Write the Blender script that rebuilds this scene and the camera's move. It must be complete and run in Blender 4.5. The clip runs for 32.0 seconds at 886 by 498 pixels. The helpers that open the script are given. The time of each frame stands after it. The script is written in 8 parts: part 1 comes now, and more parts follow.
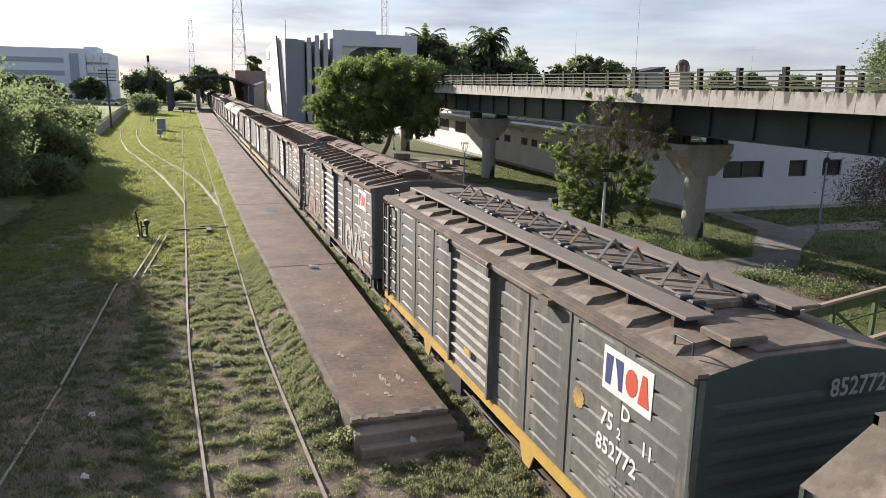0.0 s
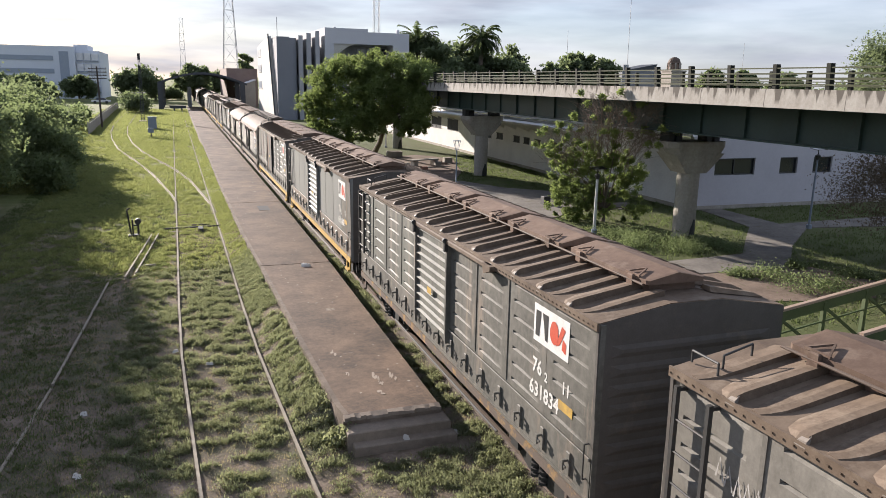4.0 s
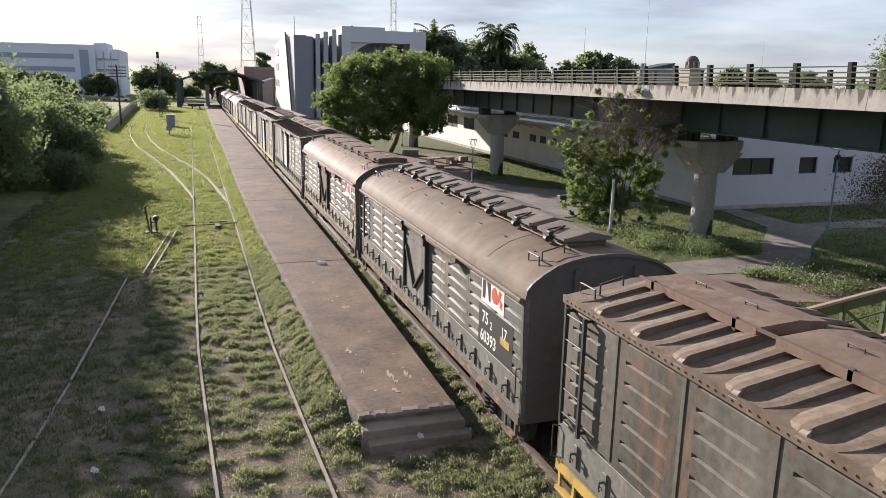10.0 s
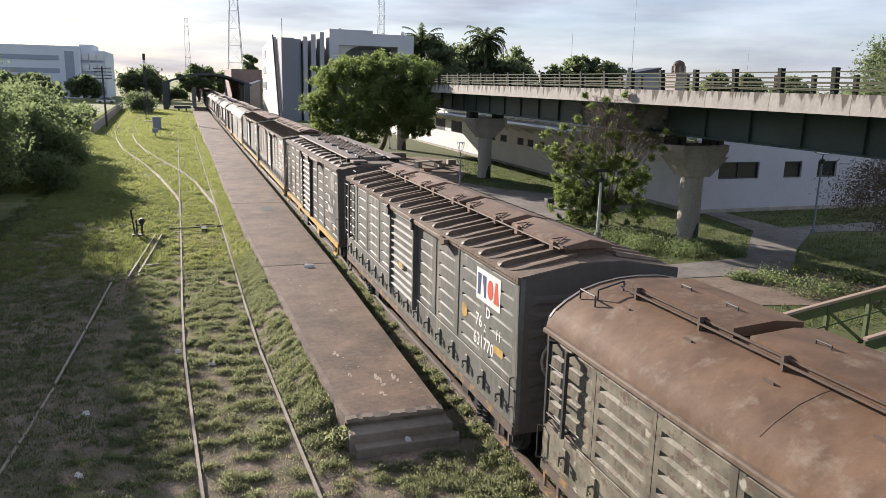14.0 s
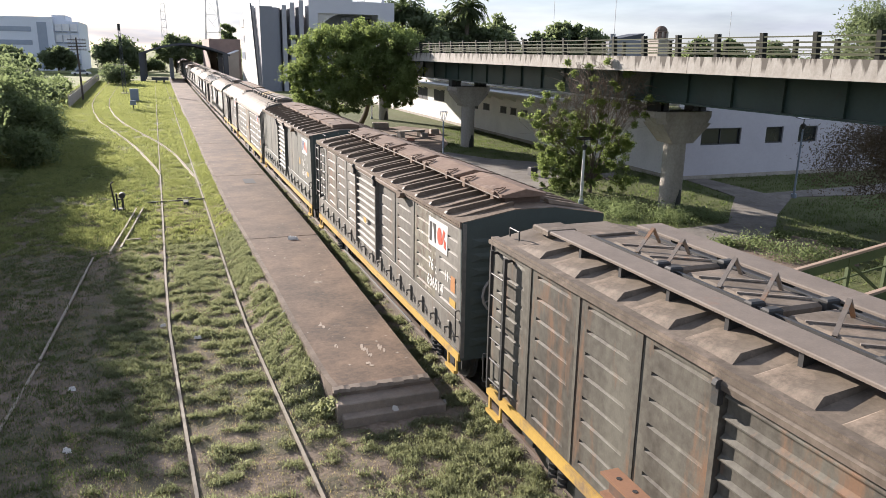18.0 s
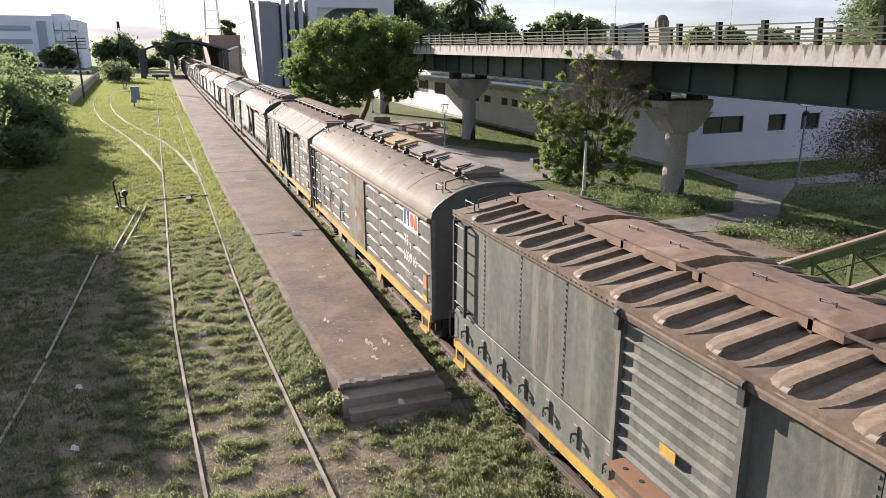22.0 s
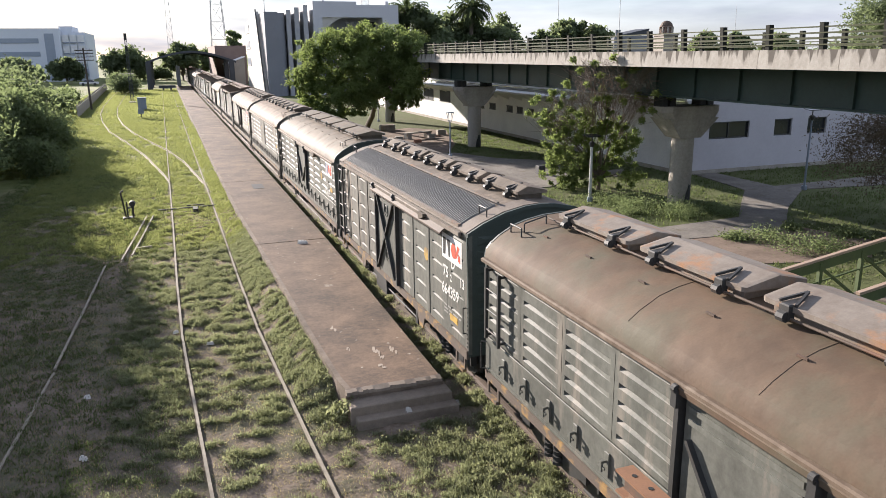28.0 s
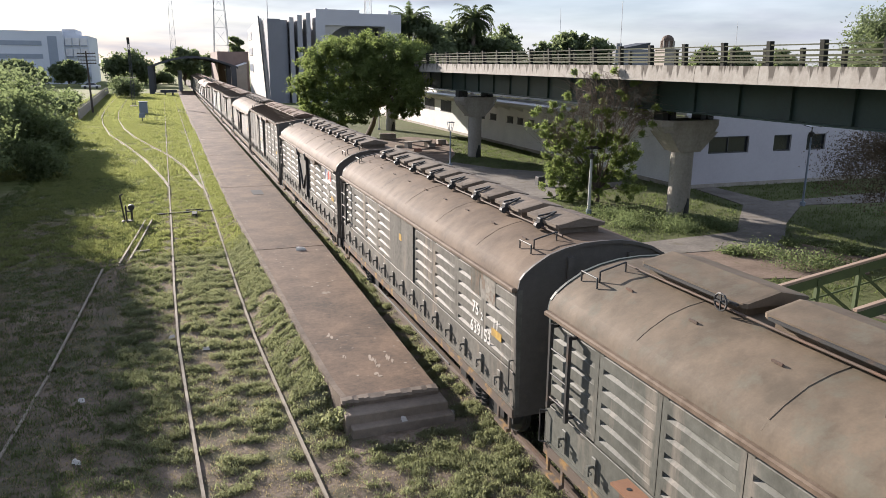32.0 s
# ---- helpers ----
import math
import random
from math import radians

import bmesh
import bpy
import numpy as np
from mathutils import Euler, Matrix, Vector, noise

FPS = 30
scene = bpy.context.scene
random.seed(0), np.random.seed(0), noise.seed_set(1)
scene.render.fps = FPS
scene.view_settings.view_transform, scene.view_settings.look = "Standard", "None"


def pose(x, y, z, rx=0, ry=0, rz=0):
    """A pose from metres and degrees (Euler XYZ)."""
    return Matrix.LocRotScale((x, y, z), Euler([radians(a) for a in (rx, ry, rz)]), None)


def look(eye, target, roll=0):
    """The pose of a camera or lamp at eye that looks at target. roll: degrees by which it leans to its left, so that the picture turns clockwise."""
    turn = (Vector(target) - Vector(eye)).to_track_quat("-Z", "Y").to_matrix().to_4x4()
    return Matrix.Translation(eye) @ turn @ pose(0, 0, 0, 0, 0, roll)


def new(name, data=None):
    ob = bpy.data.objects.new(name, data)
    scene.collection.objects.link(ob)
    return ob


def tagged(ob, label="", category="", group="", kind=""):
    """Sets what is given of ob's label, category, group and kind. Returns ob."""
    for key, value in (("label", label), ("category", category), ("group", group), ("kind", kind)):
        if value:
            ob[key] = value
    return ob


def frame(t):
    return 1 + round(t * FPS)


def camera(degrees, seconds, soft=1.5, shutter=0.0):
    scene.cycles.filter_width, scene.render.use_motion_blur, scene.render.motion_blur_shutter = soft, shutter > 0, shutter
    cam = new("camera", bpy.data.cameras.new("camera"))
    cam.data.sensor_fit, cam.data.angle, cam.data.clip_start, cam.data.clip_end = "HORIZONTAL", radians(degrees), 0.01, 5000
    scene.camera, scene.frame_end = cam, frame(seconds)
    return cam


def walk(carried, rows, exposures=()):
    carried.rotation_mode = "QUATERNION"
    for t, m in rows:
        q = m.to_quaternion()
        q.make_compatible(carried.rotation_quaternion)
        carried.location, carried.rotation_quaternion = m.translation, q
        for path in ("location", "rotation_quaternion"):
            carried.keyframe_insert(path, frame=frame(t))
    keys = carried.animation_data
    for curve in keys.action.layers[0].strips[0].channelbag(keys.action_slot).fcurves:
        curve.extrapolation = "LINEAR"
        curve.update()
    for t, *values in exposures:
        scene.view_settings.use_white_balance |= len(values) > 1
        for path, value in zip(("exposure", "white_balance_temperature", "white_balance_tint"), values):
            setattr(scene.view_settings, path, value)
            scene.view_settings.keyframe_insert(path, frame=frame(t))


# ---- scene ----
# ---- camera: hand-held on a footbridge beside the line, turning a little ----
cam = camera(62.2, 32.0, soft=0.8)
walk(cam, [
    (0, pose(0, 0, 6.5, 77.388, -1.118, -18.912)),
    (0.5, pose(0, 0, 6.5, 77.260, -1.119, -19.040)),
    (1, pose(0, 0, 6.5, 77.304, -1.307, -19.245)),
    (1.5, pose(0, 0, 6.5, 77.206, -1.359, -19.243)),
    (2, pose(0, 0, 6.5, 77.146, -1.236, -18.996)),
    (2.5, pose(0, 0, 6.5, 77.194, -1.244, -18.889)),
    (3, pose(0, 0, 6.5, 77.239, -1.193, -19.025)),
    (3.5, pose(0, 0, 6.5, 77.276, -1.124, -19.434)),
    (5.5, pose(0, 0, 6.5, 77.122, -1.021, -19.559)),
    (6, pose(0, 0, 6.5, 77.150, -1.118, -19.542)),
    (6.5, pose(0, 0, 6.5, 77.264, -1.203, -19.416)),
    (7, pose(0, 0, 6.5, 77.236, -1.032, -19.188)),
    (7.5, pose(0, 0, 6.5, 77.247, -1.149, -18.856)),
    (8, pose(0, 0, 6.5, 77.422, -1.191, -18.662)),
    (8.5, pose(0, 0, 6.5, 77.366, -1.232, -18.515)),
    (9, pose(0, 0, 6.5, 77.265, -1.244, -18.390)),
    (9.5, pose(0, 0, 6.5, 77.132, -1.222, -18.315)),
    (10, pose(0, 0, 6.5, 77.106, -1.147, -18.261)),
    (10.5, pose(0, 0, 6.5, 77.152, -1.167, -18.313)),
    (11, pose(0, 0, 6.5, 77.236, -1.357, -18.422)),
    (11.5, pose(0, 0, 6.5, 77.305, -1.509, -18.614)),
    (12, pose(0, 0, 6.5, 77.395, -1.465, -18.736)),
    (12.5, pose(0, 0, 6.5, 77.432, -1.350, -18.787)),
    (13, pose(0, 0, 6.5, 77.384, -1.231, -18.918)),
    (13.5, pose(0, 0, 6.5, 77.339, -1.264, -19.029)),
    (14, pose(0, 0, 6.5, 77.372, -1.396, -19.189)),
    (14.5, pose(0, 0, 6.5, 77.476, -1.704, -19.278)),
    (16.5, pose(0, 0, 6.5, 76.410, -1.295, -21.218)),
    (17, pose(0, 0, 6.5, 75.917, -1.324, -20.765)),
    (17.5, pose(0, 0, 6.5, 75.489, -1.190, -20.810)),
    (18, pose(0, 0, 6.5, 75.058, -0.857, -20.573)),
    (18.5, pose(0, 0, 6.5, 73.999, -0.930, -20.814)),
    (19, pose(0, 0, 6.5, 74.496, -0.886, -21.241)),
    (19.5, pose(0, 0, 6.5, 74.735, -0.936, -21.314)),
    (20, pose(0, 0, 6.5, 74.989, -0.945, -21.303)),
    (20.5, pose(0, 0, 6.5, 74.833, -0.620, -21.144)),
    (21, pose(0, 0, 6.5, 74.629, -0.580, -20.820)),
    (21.5, pose(0, 0, 6.5, 74.573, -0.121, -20.630)),
    (22, pose(0, 0, 6.5, 74.510, 0.040, -20.559)),
    (22.5, pose(0, 0, 6.5, 74.558, -0.061, -20.516)),
    (23, pose(0, 0, 6.5, 74.684, -0.070, -20.523)),
    (23.5, pose(0, 0, 6.5, 74.633, 0.107, -20.409)),
    (24, pose(0, 0, 6.5, 74.718, 0.084, -20.319)),
    (24.5, pose(0, 0, 6.5, 74.719, 0.086, -20.362)),
    (25, pose(0, 0, 6.5, 74.904, 0.137, -20.443)),
    (25.5, pose(0, 0, 6.5, 75.111, 0.194, -20.517)),
    (27.5, pose(0, 0, 6.5, 74.963, 0.605, -20.186)),
    (28, pose(0, 0, 6.5, 75.112, 0.625, -20.199)),
    (28.5, pose(0, 0, 6.5, 75.287, 0.073, -20.218)),
    (29, pose(0, 0, 6.5, 75.430, 0.046, -20.283)),
    (29.5, pose(0, 0, 6.5, 75.480, 0.071, -20.382)),
    (30, pose(0, 0, 6.5, 75.596, 0.103, -20.506)),
    (30.5, pose(0, 0, 6.5, 75.713, 0.071, -20.401)),
    (31, pose(0, 0, 6.5, 75.712, -0.028, -20.272)),
    (31.5, pose(0, 0, 6.5, 75.676, -0.366, -20.193)),
    (32, pose(0, 0, 6.5, 75.837, -0.428, -20.066)),
], exposures=[(0.0, 1.25, 6050, 15), (14.5, 1.25, 6050, 15), (16.5, 1.38, 6050, 15), (19.0, 1.53, 6050, 15), (25.0, 1.45, 6050, 15), (29.0, 1.47, 6050, 15), (32.0, 1.33, 6050, 15)])

# ---- world and sun ----
SUN_EL, SUN_AZ = radians(17.0), math.atan2(-0.36, 0.93)   # the sun stands ahead, left of the line
world = bpy.data.worlds.new("sky")
scene.world = world
world.use_nodes = True
wn, wl = world.node_tree.nodes, world.node_tree.links
wn.clear()
w_out = wn.new("ShaderNodeOutputWorld")
w_bg = wn.new("ShaderNodeBackground")
w_sky = wn.new("ShaderNodeTexSky")
w_sky.sky_type, w_sky.sun_disc = "NISHITA", False
w_sky.sun_elevation, w_sky.sun_rotation = SUN_EL, SUN_AZ
w_sky.air_density, w_sky.dust_density, w_sky.ozone_density = 1.0, 0.7, 2.5
w_co = wn.new("ShaderNodeTexCoord")
w_map = wn.new("ShaderNodeMapping")
w_map.inputs["Scale"].default_value = (1.6, 2.2, 11.0)
w_no = wn.new("ShaderNodeTexNoise")
w_no.inputs["Scale"].default_value, w_no.inputs["Detail"].default_value = 2.2, 7.0
w_ra = wn.new("ShaderNodeValToRGB")
w_ra.color_ramp.elements[0].position, w_ra.color_ramp.elements[1].position = 0.46, 0.70
w_mix = wn.new("ShaderNodeMix")
w_mix.data_type = "RGBA"
w_cl = wn.new("ShaderNodeTexNoise")
w_cl.inputs["Scale"].default_value, w_cl.inputs["Detail"].default_value = 3.1, 8.0
w_cr = wn.new("ShaderNodeValToRGB")
w_cr.color_ramp.elements[0].position, w_cr.color_ramp.elements[1].position = 0.36, 0.66
w_cr.color_ramp.elements[0].color, w_cr.color_ramp.elements[1].color = (1.42, 1.50, 1.70, 1), (2.25, 2.30, 2.42, 1)
wl.new(w_map.outputs["Vector"], w_cl.inputs["Vector"])
wl.new(w_cl.outputs["Fac"], w_cr.inputs["Fac"])
wl.new(w_cr.outputs["Color"], w_mix.inputs[7])
w_fac = wn.new("ShaderNodeMath")
w_fac.operation = "MULTIPLY_ADD"
w_fac.inputs[1].default_value, w_fac.inputs[2].default_value = 0.16, 0.80
wl.new(w_co.outputs["Generated"], w_map.inputs["Vector"])
wl.new(w_map.outputs["Vector"], w_no.inputs["Vector"])
wl.new(w_no.outputs["Fac"], w_ra.inputs["Fac"])
w_sep = wn.new("ShaderNodeSeparateXYZ")
w_up = wn.new("ShaderNodeMapRange")
w_up.inputs["From Min"].default_value, w_up.inputs["From Max"].default_value = 0.10, 0.55
w_up.inputs["To Min"].default_value, w_up.inputs["To Max"].default_value = 1.0, 0.85
w_thin = wn.new("ShaderNodeMath")
w_thin.operation = "MULTIPLY"
wl.new(w_co.outputs["Generated"], w_sep.inputs[0])
wl.new(w_sep.outputs["Z"], w_up.inputs["Value"])
wl.new(w_ra.outputs["Color"], w_fac.inputs[0])
wl.new(w_fac.outputs["Value"], w_thin.inputs[0])
wl.new(w_up.outputs["Result"], w_thin.inputs[1])
wl.new(w_thin.outputs["Value"], w_mix.inputs[0])
wl.new(w_sky.outputs["Color"], w_mix.inputs[6])
wl.new(w_mix.outputs[2], w_bg.inputs["Color"])
w_bg.inputs["Strength"].default_value = 0.125
wl.new(w_bg.outputs["Background"], w_out.inputs["Surface"])

sun = new("sun", bpy.data.lights.new("sun", "SUN"))
sun.data.energy, sun.data.angle, sun.data.color = 5.0, radians(0.6), (1.0, 0.88, 0.73)
sun_way = Vector((math.cos(SUN_EL) * math.sin(SUN_AZ), math.cos(SUN_EL) * math.cos(SUN_AZ), math.sin(SUN_EL)))
sun.matrix_world = look(sun_way * 200, (0, 0, 0))


# ---- materials ----
def material(name, base, dark=None, rough=0.7, metal=0.0, grain=9.0, stain=0.9, amount=0.55, bump=0.12,
             bump_scale=40.0, third=None, third_at=(0.60, 0.72), vary=0.0, streak=None, spec=0.4, island=0.0, speck=None, dent=0.008, fine=0.06):
    """A painted or weathered surface: two scales of noise between two tones, rust or dirt as a third, fine relief."""
    m = bpy.data.materials.new(name)
    m.use_nodes = True
    n, l = m.node_tree.nodes, m.node_tree.links
    b = n["Principled BSDF"]
    b.inputs["Roughness"].default_value, b.inputs["Metallic"].default_value = rough, metal
    b.inputs["Specular IOR Level"].default_value = spec
    dark = dark or tuple(c * 0.55 for c in base)
    co = n.new("ShaderNodeTexCoord")
    vec = co.outputs["Object"]
    if streak:
        mp = n.new("ShaderNodeMapping")
        mp.inputs["Scale"].default_value = streak
        l.new(vec, mp.inputs["Vector"])
        vec2 = mp.outputs["Vector"]
    else:
        vec2 = vec
    n1, n2 = n.new("ShaderNodeTexNoise"), n.new("ShaderNodeTexNoise")
    n1.inputs["Scale"].default_value, n1.inputs["Detail"].default_value, n1.inputs["Roughness"].default_value = stain, 9.0, 0.62
    n2.inputs["Scale"].default_value, n2.inputs["Detail"].default_value = grain, 6.0
    l.new(vec2, n1.inputs["Vector"])
    l.new(vec, n2.inputs["Vector"])
    add = n.new("ShaderNodeMath")
    add.operation = "MULTIPLY_ADD"
    add.inputs[1].default_value = 0.45
    l.new(n2.outputs["Fac"], add.inputs[0])
    l.new(n1.outputs["Fac"], add.inputs[2])
    ramp = n.new("ShaderNodeMapRange")
    ramp.inputs["From Min"].default_value, ramp.inputs["From Max"].default_value = 0.57, 0.90
    ramp.inputs["To Max"].default_value = amount
    l.new(add.outputs["Value"], ramp.inputs["Value"])
    mix = n.new("ShaderNodeMix")
    mix.data_type = "RGBA"
    mix.inputs[6].default_value, mix.inputs[7].default_value = (*base, 1), (*dark, 1)
    l.new(ramp.outputs["Result"], mix.inputs[0])
    colour = mix.outputs[2]
    if third:
        n3 = n.new("ShaderNodeTexNoise")
        n3.inputs["Scale"].default_value, n3.inputs["Detail"].default_value, n3.inputs["Roughness"].default_value = stain * 1.9, 10.0, 0.64
        l.new(vec2, n3.inputs["Vector"])
        r3 = n.new("ShaderNodeMapRange")
        r3.inputs["From Min"].default_value, r3.inputs["From Max"].default_value = third_at
        l.new(n3.outputs["Fac"], r3.inputs["Value"])
        m3 = n.new("ShaderNodeMix")
        m3.data_type = "RGBA"
        m3.inputs[7].default_value = (*third, 1)
        l.new(r3.outputs["Result"], m3.inputs[0])
        l.new(colour, m3.inputs[6])
        colour = m3.outputs[2]
    if speck:
        vo = n.new("ShaderNodeTexVoronoi")
        vo.inputs["Scale"].default_value = speck[1]
        n5 = n.new("ShaderNodeTexNoise")
        n5.inputs["Scale"].default_value, n5.inputs["Detail"].default_value = speck[1] * 1.7, 4.0
        l.new(vec, n5.inputs["Vector"])
        mx5 = n.new("ShaderNodeMix")
        mx5.data_type = "VECTOR"
        mx5.inputs[0].default_value = 0.12
        l.new(vec, mx5.inputs[4])
        l.new(n5.outputs["Color"], mx5.inputs[5])
        l.new(mx5.outputs[1], vo.inputs["Vector"])
        r5 = n.new("ShaderNodeMapRange")
        r5.inputs["From Min"].default_value, r5.inputs["From Max"].default_value = speck[2], speck[2] * 0.6
        l.new(vo.outputs["Distance"], r5.inputs["Value"])
        k5 = n.new("ShaderNodeMath")
        k5.operation = "MULTIPLY"
        pick = n.new("ShaderNodeMath")
        pick.operation = "GREATER_THAN"
        pick.inputs[1].default_value = 0.55
        sp5 = n.new("ShaderNodeSeparateColor")
        l.new(vo.outputs["Color"], sp5.inputs[0])
        l.new(sp5.outputs[0], pick.inputs[0])
        l.new(r5.outputs["Result"], k5.inputs[0])
        l.new(pick.outputs[0], k5.inputs[1])
        m5 = n.new("ShaderNodeMix")
        m5.data_type = "RGBA"
        m5.inputs[7].default_value = (*speck[0], 1)
        l.new(k5.outputs[0], m5.inputs[0])
        l.new(colour, m5.inputs[6])
        colour = m5.outputs[2]
    if vary or island:
        if island:
            src = n.new("ShaderNodeNewGeometry").outputs["Random Per Island"]
        else:
            src = n.new("ShaderNodeObjectInfo").outputs["Random"]
        hs = n.new("ShaderNodeHueSaturation")
        rr = n.new("ShaderNodeMapRange")
        k = island or vary
        rr.inputs["To Min"].default_value, rr.inputs["To Max"].default_value = 1 - k, 1 + k
        l.new(src, rr.inputs["Value"])
        l.new(rr.outputs["Result"], hs.inputs["Value"])
        l.new(colour, hs.inputs["Color"])
        colour = hs.outputs["Color"]
    if fine:
        n6, r6, h6 = n.new("ShaderNodeTexNoise"), n.new("ShaderNodeMapRange"), n.new("ShaderNodeHueSaturation")
        n6.inputs["Scale"].default_value, n6.inputs["Detail"].default_value = 38.0, 5.0
        r6.inputs["From Min"].default_value, r6.inputs["From Max"].default_value = 0.33, 0.67
        r6.inputs["To Min"].default_value, r6.inputs["To Max"].default_value = 1 - fine, 1 + fine
        l.new(vec, n6.inputs["Vector"])
        l.new(n6.outputs["Fac"], r6.inputs["Value"])
        l.new(r6.outputs["Result"], h6.inputs["Value"])
        l.new(colour, h6.inputs["Color"])
        colour = h6.outputs["Color"]
    l.new(colour, b.inputs["Base Color"])
    if bump:
        n4 = n.new("ShaderNodeTexNoise")
        n4.inputs["Scale"].default_value, n4.inputs["Detail"].default_value = bump_scale, 4.0
        l.new(vec, n4.inputs["Vector"])
        bp = n.new("ShaderNodeBump")
        bp.inputs["Strength"].default_value, bp.inputs["Distance"].default_value = bump, dent
        l.new(n4.outputs["Fac"], bp.inputs["Height"])
        l.new(bp.outputs["Normal"], b.inputs["Normal"])
    return m


def leaf_material(name, base, dark):
    m = material(name, base, dark, rough=0.75, grain=3.0, stain=0.5, amount=1.0, bump=0, island=0.4, spec=0.1, fine=0)
    n, l = m.node_tree.nodes, m.node_tree.links
    b = n["Principled BSDF"]
    tr = n.new("ShaderNodeBsdfTranslucent")
    tr.inputs["Color"].default_value = (base[0] * 1.55, base[1] * 1.6, base[2] * 1.25, 1)
    mx = n.new("ShaderNodeMixShader")
    mx.inputs[0].default_value = 0.55
    l.new(b.outputs["BSDF"], mx.inputs[1])
    l.new(tr.outputs["BSDF"], mx.inputs[2])
    l.new(mx.outputs["Shader"], n["Material Output"].inputs["Surface"])
    return m


